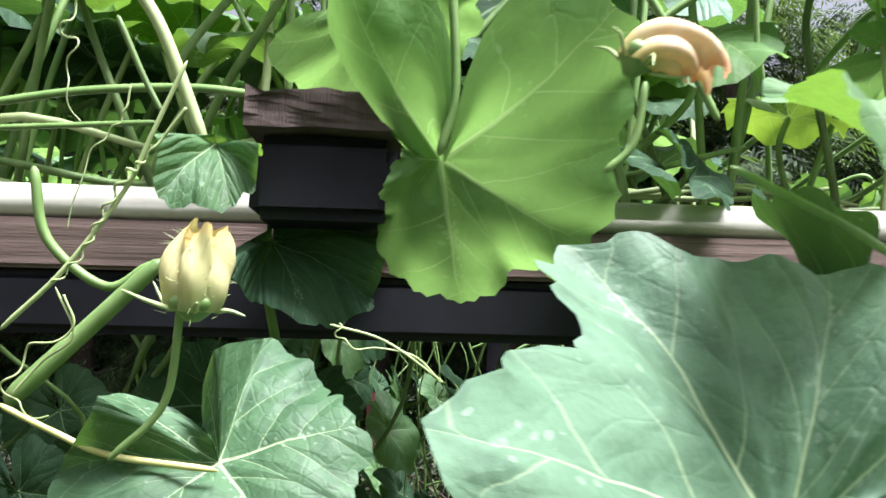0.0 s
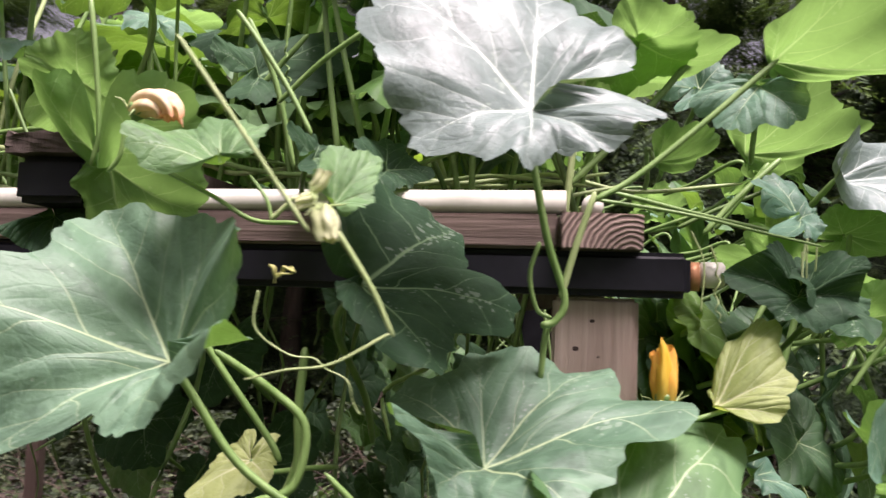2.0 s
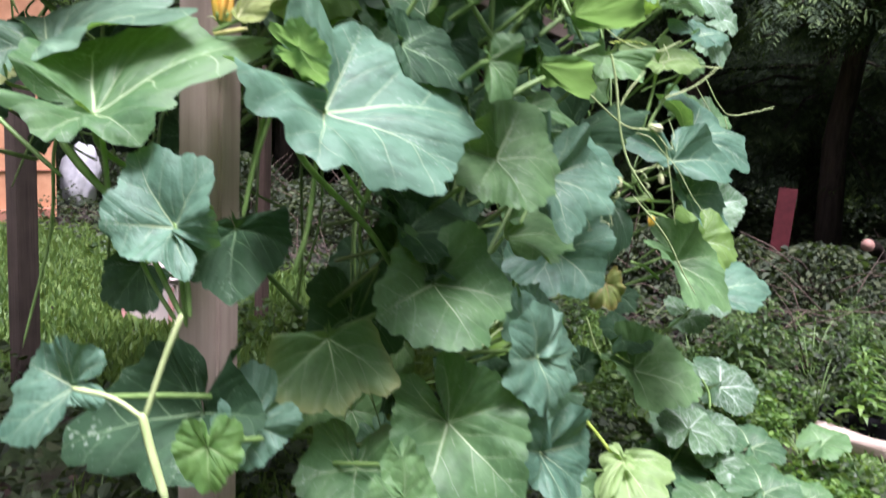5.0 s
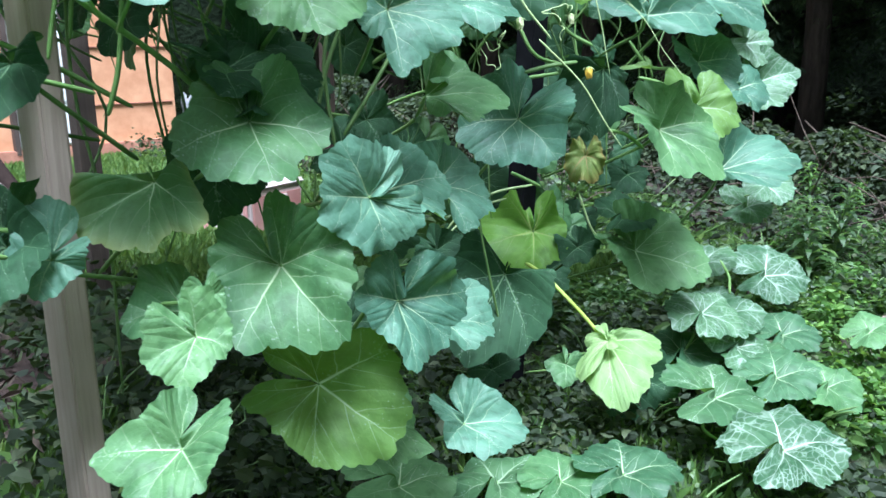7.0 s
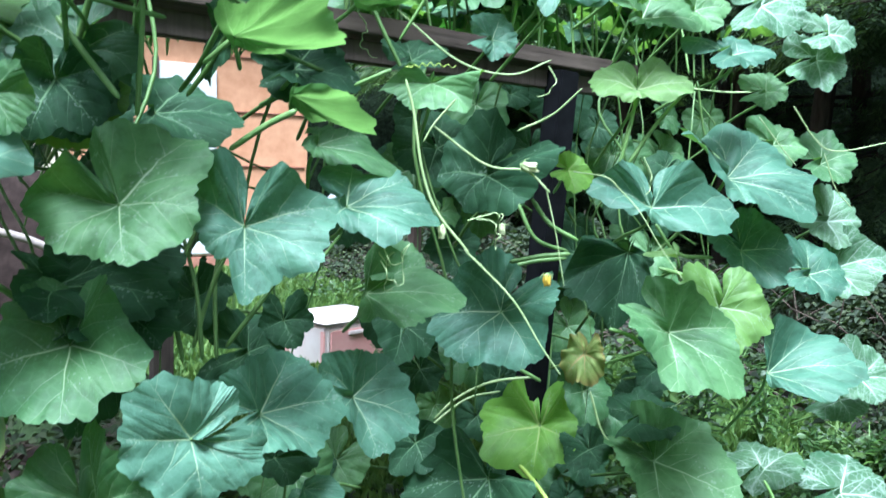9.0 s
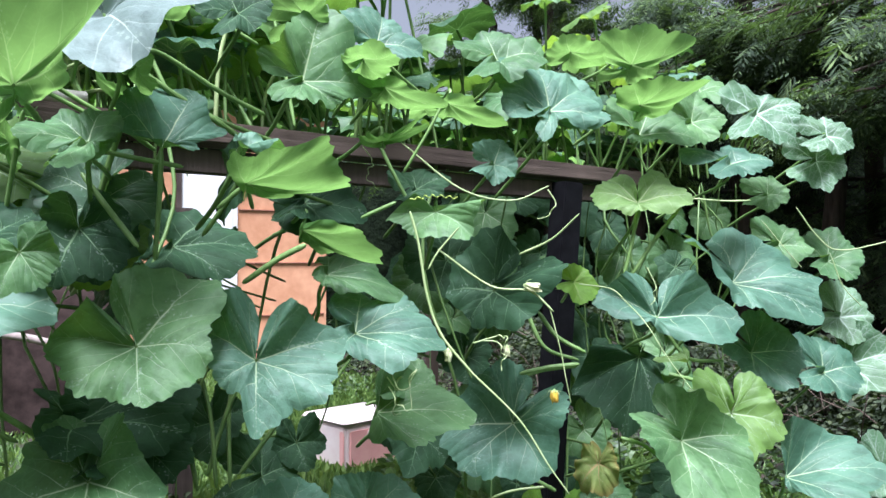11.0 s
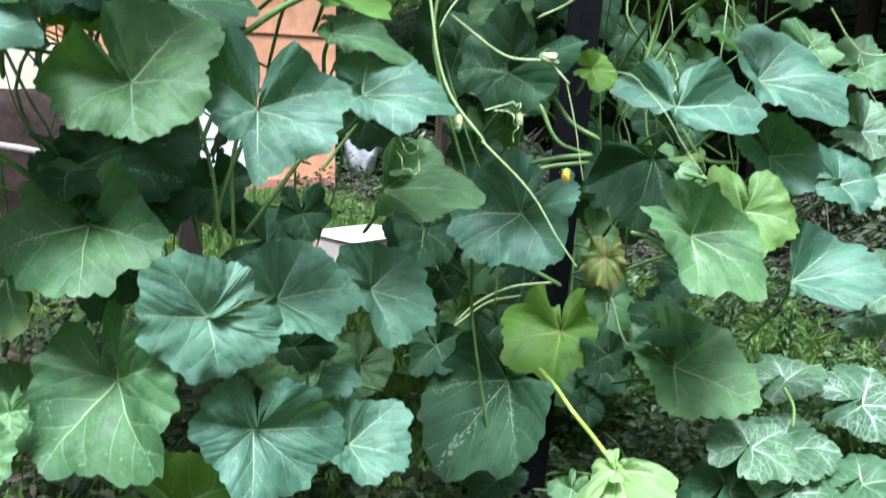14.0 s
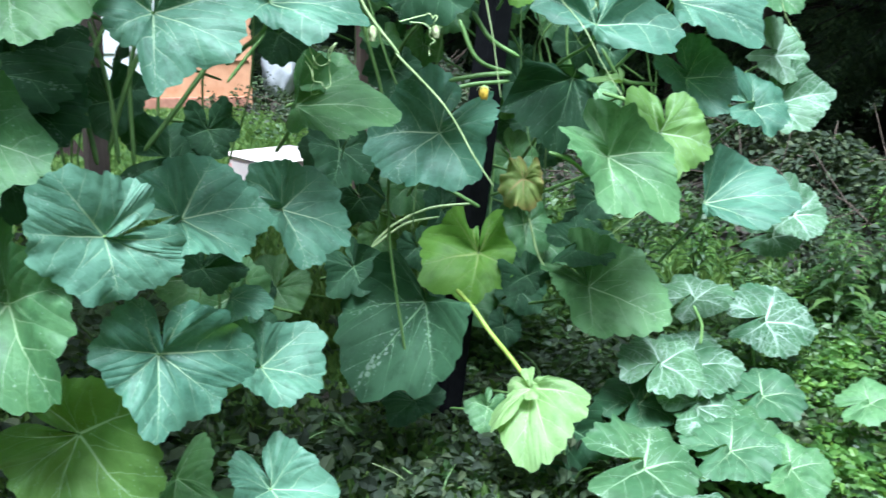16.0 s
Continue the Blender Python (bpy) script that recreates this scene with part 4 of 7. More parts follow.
leaf("green", side, (0.382, 0.247, 1.128), (0.666, -0.356, 0.655), (0.739, 0.429, -0.519), [(-154, 0.070, 0.068), (-90, 0.137, 0.007), (-35, 0.097, 0.007), (-1, 0.097, 0.000, 1), (33, 0.091, -0.007), (59, 0.083, -0.000, 1), (86, 0.095, 0.007), (138, 0.109, 0.007), (154, 0.045, 0.068)])
leaf("blue", side, (0.381, 0.408, 1.099), (0.786, -0.298, 0.541), (0.433, -0.358, -0.827), [(-153, 0.076, 0.065), (-109, 0.127, 0.006), (-69, 0.115, 0.006), (-40, 0.095, -0.000, 1), (-11, 0.107, -0.006), (13, 0.056, 0.000, 1), (38, 0.060, 0.006), (104, 0.092, 0.006), (153, 0.078, 0.065)])
leaf("blue", side, (0.297, 0.605, 1.12), (0.576, -0.298, 0.761), (0.614, 0.773, -0.162), [(-98, 0.090, 0.000), (-43, 0.116, 0.006), (-8, 0.139, -0.006), (25, 0.113, 0.006), (98, 0.054, 0.000)])
leaf("green", side, (0.452, 0.104, 1.25), (0.853, -0.313, 0.417), (0.499, 0.258, -0.827), [(-96, 0.037, 0.028), (-60, 0.044, 0.003), (-9, 0.051, -0.003), (40, 0.057, 0.003), (96, 0.026, 0.028)])
leaf("bright", side, (0.504, 0.092, 1.428), (0.802, 0.162, -0.575), (0.105, 0.909, 0.403), [(-111, 0.076), (-79, 0.119), (-30, 0.137), (-22, 0.061), (111, 0.012)])
leaf("green", side, (0.303, 0.509, 1.514), (0.954, -0.15, 0.261), (0.089, 0.969, 0.23), [(-126, 0.060, 0.053), (-56, 0.137, 0.005), (12, 0.118, -0.005), (50, 0.063, 0.005), (126, 0.061, 0.053)])
leaf("blue", side, (0.257, 0.664, 1.603), (0.828, -0.229, 0.511), (0.054, 0.941, 0.333), [(-156, 0.071, 0.040), (-53, 0.065, 0.004), (31, 0.081, -0.004), (85, 0.051, 0.004), (156, 0.078, 0.040)])
leaf("bright", side, (0.332, 0.637, 1.514), (0.257, -0.47, -0.844), (0.765, 0.633, -0.12), [(-124, 0.027), (-14, 0.043), (24, 0.100), (49, 0.057), (124, 0.031)])
leaf("bright", side, (0.286, 0.788, 1.51), (0.232, -0.497, -0.836), (0.774, 0.615, -0.151), [(-110, 0.019), (-5, 0.058), (21, 0.106), (49, 0.059), (110, 0.037)])
leaf("green", side, (0.22, 0.942, 1.618), (0.637, -0.454, 0.624), (-0.02, 0.799, 0.601), [(-161, 0.083, 0.048), (-61, 0.072, 0.005), (39, 0.098, -0.005), (116, 0.071, 0.005), (160, 0.119, 0.048)])
leaf("blue", side, (0.24, 1.056, 1.529), (0.805, -0.225, 0.549), (-0.142, 0.826, 0.546), [(-126, 0.131, 0.064), (-46, 0.113, 0.006), (3, 0.121, -0.006), (49, 0.105, 0.006), (126, 0.039, -0.000)])
leaf("bright", side, (0.147, 1.373, 1.675), (0.465, -0.461, -0.756), (0.597, 0.794, -0.117), [(-134, 0.112), (-82, 0.111), (-32, 0.146), (-15, 0.061), (134, 0.034)])
leaf("bright", side, (0.213, 1.333, 1.571), (0.525, -0.283, -0.803), (0.691, 0.692, 0.208), [(-96, 0.079), (-43, 0.098), (-6, 0.150), (19, 0.079), (96, 0.031)])
leaf("bright", side, (0.136, 1.201, 1.684), (0.4, -0.343, -0.85), (0.912, 0.055, 0.407), [(-155, 0.054), (-53, 0.051), (46, 0.071), (77, 0.081), (155, 0.047)])
leaf("green", side, (0.116, 1.609, 1.57), (0.716, -0.518, 0.468), (0.494, 0.85, 0.185), [(-133, 0.056, 0.047), (-62, 0.076, 0.005), (4, 0.085, -0.005), (65, 0.076, 0.005), (133, 0.097, 0.047)])
leaf("silver", side, (0.074, 1.916, 1.624), (0.619, -0.527, 0.582), (0.288, 0.842, 0.456), [(-150, 0.111, 0.063), (-24, 0.066, 0.006), (16, 0.117, -0.006), (97, 0.121, 0.006), (150, 0.155, 0.063)])
leaf("silver", side, (0.027, 2.309, 1.6), (0.685, -0.443, 0.579), (0.338, 0.897, 0.286), [(-161, 0.108, 0.051), (-71, 0.064, 0.005), (41, 0.081, -0.005), (102, 0.078, 0.005), (161, 0.145, 0.051)])
leaf("blue", side, (0.161, 1.698, 1.47), (0.5, -0.402, 0.767), (0.139, 0.911, 0.388), [(-153, 0.130, 0.050), (-117, 0.042, 0.005), (32, 0.098, -0.005), (98, 0.075, 0.005), (153, 0.131, 0.050)])
leaf("silver", side, (-0.001, 2.299, 1.527), (0.627, -0.59, 0.509), (0.539, 0.8, 0.263), [(-151, 0.104, 0.060), (-66, 0.069, 0.006), (29, 0.086, -0.006), (107, 0.115, 0.006), (151, 0.142, 0.060)])
leaf("green", side, (0.024, 2.033, 1.415), (0.497, -0.672, 0.549), (0.631, 0.714, 0.303), [(-150, 0.073, 0.041), (-69, 0.056, 0.004), (29, 0.058, -0.004), (110, 0.061, 0.004), (150, 0.088, 0.041)])
leaf("green", side, (-0.026, 2.155, 1.275), (0.62, -0.525, 0.584), (0.548, 0.822, 0.157), [(-141, 0.093, 0.052), (-45, 0.069, 0.005), (20, 0.092, -0.005), (88, 0.084, 0.005), (141, 0.102, 0.052)])
leaf("green", side, (-0.015, 2.382, 1.226), (0.587, -0.546, 0.598), (0.46, 0.832, 0.309), [(-145, 0.090, 0.060), (-59, 0.127, 0.006), (-2, 0.111, -0.006), (66, 0.093, 0.006), (145, 0.101, 0.060)])
leaf("silver", side, (-0.056, 2.508, 1.047), (0.764, -0.446, 0.466), (0.565, 0.812, -0.148), [(-136, 0.107, 0.066), (-72, 0.130, 0.006), (-11, 0.112, -0.006), (64, 0.101, 0.006), (136, 0.118, 0.066)])
leaf("blue", side, (0.031, 2.29, 0.897), (0.673, -0.352, 0.651), (0.406, 0.911, 0.073), [(-140, 0.128, 0.069), (-74, 0.116, 0.007), (-5, 0.125, -0.007), (79, 0.102, 0.007), (140, 0.137, 0.069)])
leaf("green", side, (0.44, 0.177, 1.38), (0.736, -0.283, 0.615), (-0.205, 0.773, 0.601), [(-156, 0.075, 0.035), (-89, 0.058, 0.003), (-31, 0.064, -0.003), (88, 0.019, 0.003), (156, 0.083, 0.035)])
leaf("bright", side, (0.281, 0.522, 1.625), (0.689, -0.28, -0.669), (0.529, 0.825, 0.199), [(-157, 0.079), (-112, 0.056), (-33, 0.039), (91, 0.040), (157, 0.068)])
leaf("dark", side, (0.311, 0.404, 1.6), (0.761, -0.425, 0.49), (-0.081, 0.687, 0.722), [(-159, 0.057, 0.032), (-60, 0.047, 0.003), (25, 0.054, -0.003), (107, 0.046, 0.003), (159, 0.077, 0.032)])
leaf("spot", ground, (0.426, 1.451, 0.16), (0.226, -0.047, 0.973), (0.315, 0.949, -0.027), [(-153, 0.111, 0.080), (-55, 0.157, 0.008), (3, 0.107, -0.008), (88, 0.112, 0.008), (153, 0.213, 0.080)])
leaf("vein", ground, (0.197, 1.895, 0.22), (0.163, -0.24, 0.957), (-0.349, 0.893, 0.284), [(-154, 0.148, 0.073), (-54, 0.116, 0.007), (-2, 0.155, -0.007), (66, 0.119, 0.007), (154, 0.176, 0.073)])
leaf("vein", ground, (0.318, 1.788, 0.18), (0.38, -0.038, 0.924), (-0.034, 0.998, 0.055), [(-157, 0.124, 0.064), (-43, 0.103, 0.006), (30, 0.119, -0.006), (94, 0.105, 0.006), (157, 0.180, 0.064)])
leaf("vein", ground, (0.145, 2.351, 0.25), (0.372, -0.303, 0.878), (0.395, 0.907, 0.145), [(-153, 0.116, 0.080), (-49, 0.140, 0.008), (30, 0.133, -0.008), (106, 0.129, 0.008), (153, 0.194, 0.080)])
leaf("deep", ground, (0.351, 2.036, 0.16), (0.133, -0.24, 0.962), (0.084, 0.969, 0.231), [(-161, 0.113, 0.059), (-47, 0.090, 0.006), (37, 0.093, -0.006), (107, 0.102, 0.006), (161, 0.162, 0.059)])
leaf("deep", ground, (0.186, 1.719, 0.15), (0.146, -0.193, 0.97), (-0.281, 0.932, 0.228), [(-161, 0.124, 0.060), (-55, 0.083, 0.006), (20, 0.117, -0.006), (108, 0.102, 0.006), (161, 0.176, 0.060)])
leaf("spot", ground, (0.41, 1.801, 0.13), (0.246, -0.112, 0.963), (0.068, 0.993, 0.098), [(-161, 0.126, 0.073), (-48, 0.111, 0.007), (37, 0.112, -0.007), (116, 0.130, 0.007), (161, 0.222, 0.073)])
leaf("green", ground, (0.574, 1.814, 0.12), (0.294, -0.2, 0.935), (0.258, 0.958, 0.123), [(-155, 0.083, 0.052), (-59, 0.084, 0.005), (15, 0.074, -0.005), (108, 0.092, 0.005), (155, 0.153, 0.052)])
leaf("green", ground, (0.527, 2.279, 0.15), (-0.032, -0.325, 0.945), (0.429, 0.849, 0.307), [(-137, 0.056, -0.000), (-64, 0.070, 0.005), (4, 0.098, -0.005), (77, 0.088, 0.005), (137, 0.138, 0.049)])
leaf("green", ground, (0.152, 0.606, 0.15), (0.214, 0.024, 0.977), (0.244, 0.967, -0.077), [(-160, 0.112, 0.073), (-59, 0.127, 0.007), (6, 0.095, -0.007), (85, 0.110, 0.007), (160, 0.164, 0.073)])
leaf("green", ground, (0.353, 0.898, 0.12), (0.097, -0.123, 0.988), (-0.043, 0.991, 0.128), [(-159, 0.078, 0.052), (-40, 0.074, 0.005), (21, 0.096, -0.005), (102, 0.095, 0.005), (159, 0.142, 0.052)])
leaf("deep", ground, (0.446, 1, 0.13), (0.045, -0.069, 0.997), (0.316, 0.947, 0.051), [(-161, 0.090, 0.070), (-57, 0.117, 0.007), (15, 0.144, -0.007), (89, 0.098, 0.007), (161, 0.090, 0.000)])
leaf("vein", ground, (0.665, 1.308, 0.15), (0.082, -0.202, 0.976), (0.121, 0.974, 0.191), [(-161, 0.136, 0.072), (-45, 0.120, 0.007), (39, 0.114, -0.007), (121, 0.119, 0.007), (161, 0.208, 0.072)])
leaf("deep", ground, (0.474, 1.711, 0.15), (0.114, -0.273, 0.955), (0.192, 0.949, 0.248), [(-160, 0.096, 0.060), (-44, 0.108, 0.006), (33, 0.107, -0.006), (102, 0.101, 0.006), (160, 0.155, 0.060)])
leaf("spot", ground, (0.232, 0.826, 0.1), (-0.055, -0.143, 0.988), (-0.383, 0.917, 0.111), [(-160, 0.117, 0.055), (-46, 0.057, 0.005), (30, 0.097, -0.005), (103, 0.116, 0.005), (160, 0.169, 0.055)])
leaf("vein", ground, (-0.016, 2.203, 0.3), (0.044, -0.308, 0.95), (-0.022, 0.951, 0.31), [(-161, 0.149, 0.064), (-55, 0.097, 0.006), (13, 0.113, -0.006), (99, 0.098, 0.006), (161, 0.169, 0.064)])
leaf("vein", ground, (0.233, 1.728, 0.28), (0.302, -0.24, 0.922), (-0.186, 0.934, 0.304), [(-161, 0.134, 0.052), (-58, 0.062, 0.005), (20, 0.076, -0.005), (103, 0.117, 0.005), (161, 0.147, 0.052)])
leaf("vein", side, (-0.165, 2.854, 0.389), (0.395, -0.434, 0.81), (0.477, 0.85, 0.223), [(-157, 0.126, 0.066), (-57, 0.091, 0.006), (18, 0.103, -0.006), (98, 0.101, 0.006), (157, 0.175, 0.066)])
leaf("bright", front, (-0.401, -0.213, 1.501), (0.02, -0.915, -0.402), (-0.129, 0.397, -0.909), [(-143, 0.116), (-69, 0.094), (-18, 0.080), (100, 0.021), (143, 0.105)], stalk=False)
leaf("green", front, (-0.512, -0.245, 1.499), (0.212, -0.788, 0.578), (0.01, -0.589, -0.808), [(-46, 0.029, 0.021), (-38, 0.037, 0.002), (-18, 0.041, -0.002), (23, 0.047, 0.002), (46, 0.033, 0.021)], stalk=False)
leaf("dark", front, (-0.495, -0.161, 1.46), (0.145, -0.745, 0.652), (0.434, -0.544, -0.718), [(-42, 0.068, 0.036), (-29, 0.074, 0.004), (2, 0.067, -0.004), (31, 0.053, 0.004), (42, 0.061, 0.036)])
leaf("green", front, (-0.224, -0.338, 1.48), (0.117, -0.708, 0.696), (-0.503, 0.562, 0.656), [(-90, 0.062, 0.036), (-24, 0.062, 0.003), (10, 0.075, -0.003), (47, 0.055, 0.003), (90, 0.029, 0.000)], stalk=False)
leaf("green", front, (-0.128, -0.354, 1.448), (0.407, -0.85, 0.335), (0.57, 0.523, 0.634), [(-93, 0.021, 0.022), (-45, 0.047, 0.002), (-13, 0.057, -0.002), (22, 0.030, 0.002), (93, 0.019, 0.022)], stalk=False)
leaf("dark", front, (-0.192, -0.001, 1.536), (0.438, -0.695, 0.57), (0.568, 0.706, 0.423), [(-155, 0.045, 0.027), (-54, 0.045, 0.003), (30, 0.056, -0.003), (79, 0.036, 0.003), (155, 0.063, 0.027)])
leaf("bright", front, (-0.433, -0.223, 1.582), (0.135, -0.801, -0.584), (0.991, 0.103, 0.088), [(-131, 0.050), (-68, 0.052), (32, 0.052), (80, 0.069), (131, 0.067)])
leaf("dark", front, (-0.379, 0.05, 1.664), (0.251, -0.833, 0.493), (0.489, 0.549, 0.679), [(-142, 0.049, 0.046), (-54, 0.048, 0.004), (12, 0.140, -0.004), (87, 0.069, 0.004), (142, 0.085, 0.046)])
leaf("dark", front, (-0.264, -0.045, 1.541), (0.513, -0.548, 0.661), (0.253, 0.832, 0.493), [(-152, 0.042, 0.030), (-18, 0.027, 0.003), (38, 0.072, -0.003), (99, 0.054, 0.003), (152, 0.069, 0.030)])
leaf("bright", front, (0.264, 0.118, 1.449), (-0.361, -0.5, -0.788), (0.933, -0.194, -0.304), [(-135, 0.061), (-62, 0.033), (-3, 0.092), (8, 0.033), (135, 0.034)])
leaf("bright", front, (0.34, 0.104, 1.386), (0.046, -0.893, -0.449), (0.996, 0.007, 0.089), [(-133, 0.051), (-77, 0.049), (-17, 0.060), (67, 0.032), (133, 0.042)])
leaf("bright", front, (0.28, 0.261, 1.466), (-0.031, -0.741, -0.671), (0.88, 0.299, -0.37), [(-161, 0.071), (-108, 0.030), (25, 0.024), (96, 0.052), (161, 0.084)])
leaf("blue", front, (0.278, 0.135, 1.503), (0.368, -0.727, 0.579), (0.732, 0.611, 0.301), [(-161, 0.080, 0.034), (-90, 0.063, 0.003), (10, 0.024, -0.003), (137, 0.039, 0.003), (160, 0.095, 0.034)])
leaf("blue", front, (0.173, 0.254, 1.693), (-0.086, -0.942, 0.325), (0.702, 0.174, 0.69), [(-161, 0.060, 0.037), (-58, 0.073, 0.004), (-6, 0.048, -0.004), (124, 0.043, 0.004), (161, 0.067, 0.037)])
leaf("bright", front, (0.338, 0.595, 1.553), (0.147, -0.42, -0.895), (0.988, 0.023, 0.152), [(-160, 0.057), (-111, 0.029), (22, 0.065), (107, 0.046), (160, 0.061)])
leaf("dark", front, (0.288, 0.055, 1.405), (0.401, -0.63, 0.665), (0.394, 0.774, 0.496), [(-161, 0.077, 0.037), (-65, 0.050, 0.004), (14, 0.068, -0.004), (91, 0.043, 0.004), (161, 0.093, 0.037)])
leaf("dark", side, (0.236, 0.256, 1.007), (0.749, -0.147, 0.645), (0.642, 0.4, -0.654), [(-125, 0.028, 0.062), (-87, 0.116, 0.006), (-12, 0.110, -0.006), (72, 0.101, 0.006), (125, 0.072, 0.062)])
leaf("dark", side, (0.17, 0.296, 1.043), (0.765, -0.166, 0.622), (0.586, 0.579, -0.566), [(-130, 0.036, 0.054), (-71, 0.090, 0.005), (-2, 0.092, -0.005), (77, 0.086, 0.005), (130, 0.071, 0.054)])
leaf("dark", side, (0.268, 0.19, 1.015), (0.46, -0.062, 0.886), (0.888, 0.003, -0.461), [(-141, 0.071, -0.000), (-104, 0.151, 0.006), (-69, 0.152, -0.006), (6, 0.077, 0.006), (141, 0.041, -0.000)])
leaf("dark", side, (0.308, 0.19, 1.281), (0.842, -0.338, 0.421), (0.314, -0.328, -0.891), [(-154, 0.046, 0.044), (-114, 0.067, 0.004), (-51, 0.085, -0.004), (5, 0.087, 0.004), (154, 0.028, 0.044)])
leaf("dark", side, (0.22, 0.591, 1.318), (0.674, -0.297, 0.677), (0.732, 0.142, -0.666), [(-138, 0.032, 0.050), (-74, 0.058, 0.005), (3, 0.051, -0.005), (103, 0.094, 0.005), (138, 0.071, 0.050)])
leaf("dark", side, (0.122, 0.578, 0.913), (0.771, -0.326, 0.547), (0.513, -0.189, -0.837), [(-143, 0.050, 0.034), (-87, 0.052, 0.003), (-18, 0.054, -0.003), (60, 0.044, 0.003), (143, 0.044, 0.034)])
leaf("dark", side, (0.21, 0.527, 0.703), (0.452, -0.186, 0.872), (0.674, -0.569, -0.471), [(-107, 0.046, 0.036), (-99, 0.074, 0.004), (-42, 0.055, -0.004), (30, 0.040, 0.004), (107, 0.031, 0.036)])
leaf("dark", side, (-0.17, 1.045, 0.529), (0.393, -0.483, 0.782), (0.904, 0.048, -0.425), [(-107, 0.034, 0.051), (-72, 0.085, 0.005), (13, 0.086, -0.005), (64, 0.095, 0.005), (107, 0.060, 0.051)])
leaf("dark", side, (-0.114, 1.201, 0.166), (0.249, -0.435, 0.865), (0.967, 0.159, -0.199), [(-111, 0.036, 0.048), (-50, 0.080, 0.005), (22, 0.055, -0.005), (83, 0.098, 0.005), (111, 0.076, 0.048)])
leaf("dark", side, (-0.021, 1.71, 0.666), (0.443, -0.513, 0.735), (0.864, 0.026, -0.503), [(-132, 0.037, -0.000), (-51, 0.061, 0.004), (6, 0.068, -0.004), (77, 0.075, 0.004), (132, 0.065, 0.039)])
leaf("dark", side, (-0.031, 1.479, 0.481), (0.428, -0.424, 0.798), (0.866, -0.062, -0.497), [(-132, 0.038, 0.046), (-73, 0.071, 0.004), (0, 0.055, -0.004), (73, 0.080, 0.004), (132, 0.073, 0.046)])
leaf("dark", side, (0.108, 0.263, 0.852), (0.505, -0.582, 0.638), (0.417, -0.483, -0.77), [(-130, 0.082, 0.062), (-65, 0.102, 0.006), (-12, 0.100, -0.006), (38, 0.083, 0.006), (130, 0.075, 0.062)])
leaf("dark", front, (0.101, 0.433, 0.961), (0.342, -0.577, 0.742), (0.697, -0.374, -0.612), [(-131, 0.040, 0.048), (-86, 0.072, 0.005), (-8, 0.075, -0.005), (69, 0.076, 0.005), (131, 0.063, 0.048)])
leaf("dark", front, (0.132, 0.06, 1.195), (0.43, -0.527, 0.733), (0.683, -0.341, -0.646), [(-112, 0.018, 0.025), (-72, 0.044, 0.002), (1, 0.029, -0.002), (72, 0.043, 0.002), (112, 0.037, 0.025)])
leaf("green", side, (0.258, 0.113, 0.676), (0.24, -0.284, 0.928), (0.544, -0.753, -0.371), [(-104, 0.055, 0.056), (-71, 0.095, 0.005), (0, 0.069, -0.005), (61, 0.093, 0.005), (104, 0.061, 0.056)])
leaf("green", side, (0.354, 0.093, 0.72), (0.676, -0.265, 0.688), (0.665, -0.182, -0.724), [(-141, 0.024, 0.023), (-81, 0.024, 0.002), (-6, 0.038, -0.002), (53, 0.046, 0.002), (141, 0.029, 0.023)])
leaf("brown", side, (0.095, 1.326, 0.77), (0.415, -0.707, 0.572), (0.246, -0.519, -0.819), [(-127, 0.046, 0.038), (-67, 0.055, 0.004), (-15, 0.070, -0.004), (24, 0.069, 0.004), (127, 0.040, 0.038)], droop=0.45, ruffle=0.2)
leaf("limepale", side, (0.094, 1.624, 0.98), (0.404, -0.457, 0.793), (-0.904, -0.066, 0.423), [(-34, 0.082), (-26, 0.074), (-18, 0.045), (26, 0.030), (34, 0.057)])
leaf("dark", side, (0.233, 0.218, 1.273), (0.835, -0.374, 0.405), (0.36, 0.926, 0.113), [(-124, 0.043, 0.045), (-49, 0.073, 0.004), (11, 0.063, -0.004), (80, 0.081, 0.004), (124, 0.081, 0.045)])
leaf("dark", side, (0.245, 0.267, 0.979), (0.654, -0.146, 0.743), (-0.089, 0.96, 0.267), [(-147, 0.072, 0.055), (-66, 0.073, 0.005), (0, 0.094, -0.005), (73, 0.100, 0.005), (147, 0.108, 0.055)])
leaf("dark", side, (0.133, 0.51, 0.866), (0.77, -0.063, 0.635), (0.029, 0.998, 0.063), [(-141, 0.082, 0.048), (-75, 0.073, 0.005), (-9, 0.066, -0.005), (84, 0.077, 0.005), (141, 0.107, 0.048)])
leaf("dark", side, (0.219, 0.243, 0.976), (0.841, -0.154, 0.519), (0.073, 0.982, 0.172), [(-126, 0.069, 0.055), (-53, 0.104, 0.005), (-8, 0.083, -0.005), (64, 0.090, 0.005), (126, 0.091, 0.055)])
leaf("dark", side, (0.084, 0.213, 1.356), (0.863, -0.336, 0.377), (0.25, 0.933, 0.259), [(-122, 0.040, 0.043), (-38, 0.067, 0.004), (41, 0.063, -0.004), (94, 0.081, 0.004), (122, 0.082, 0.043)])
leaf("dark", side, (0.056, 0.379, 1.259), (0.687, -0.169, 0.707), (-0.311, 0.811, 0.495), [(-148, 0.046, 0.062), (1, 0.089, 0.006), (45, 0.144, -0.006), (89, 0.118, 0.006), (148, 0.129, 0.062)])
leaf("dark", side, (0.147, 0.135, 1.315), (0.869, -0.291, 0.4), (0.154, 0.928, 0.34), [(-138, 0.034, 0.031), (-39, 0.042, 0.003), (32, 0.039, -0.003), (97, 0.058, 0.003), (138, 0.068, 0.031)])
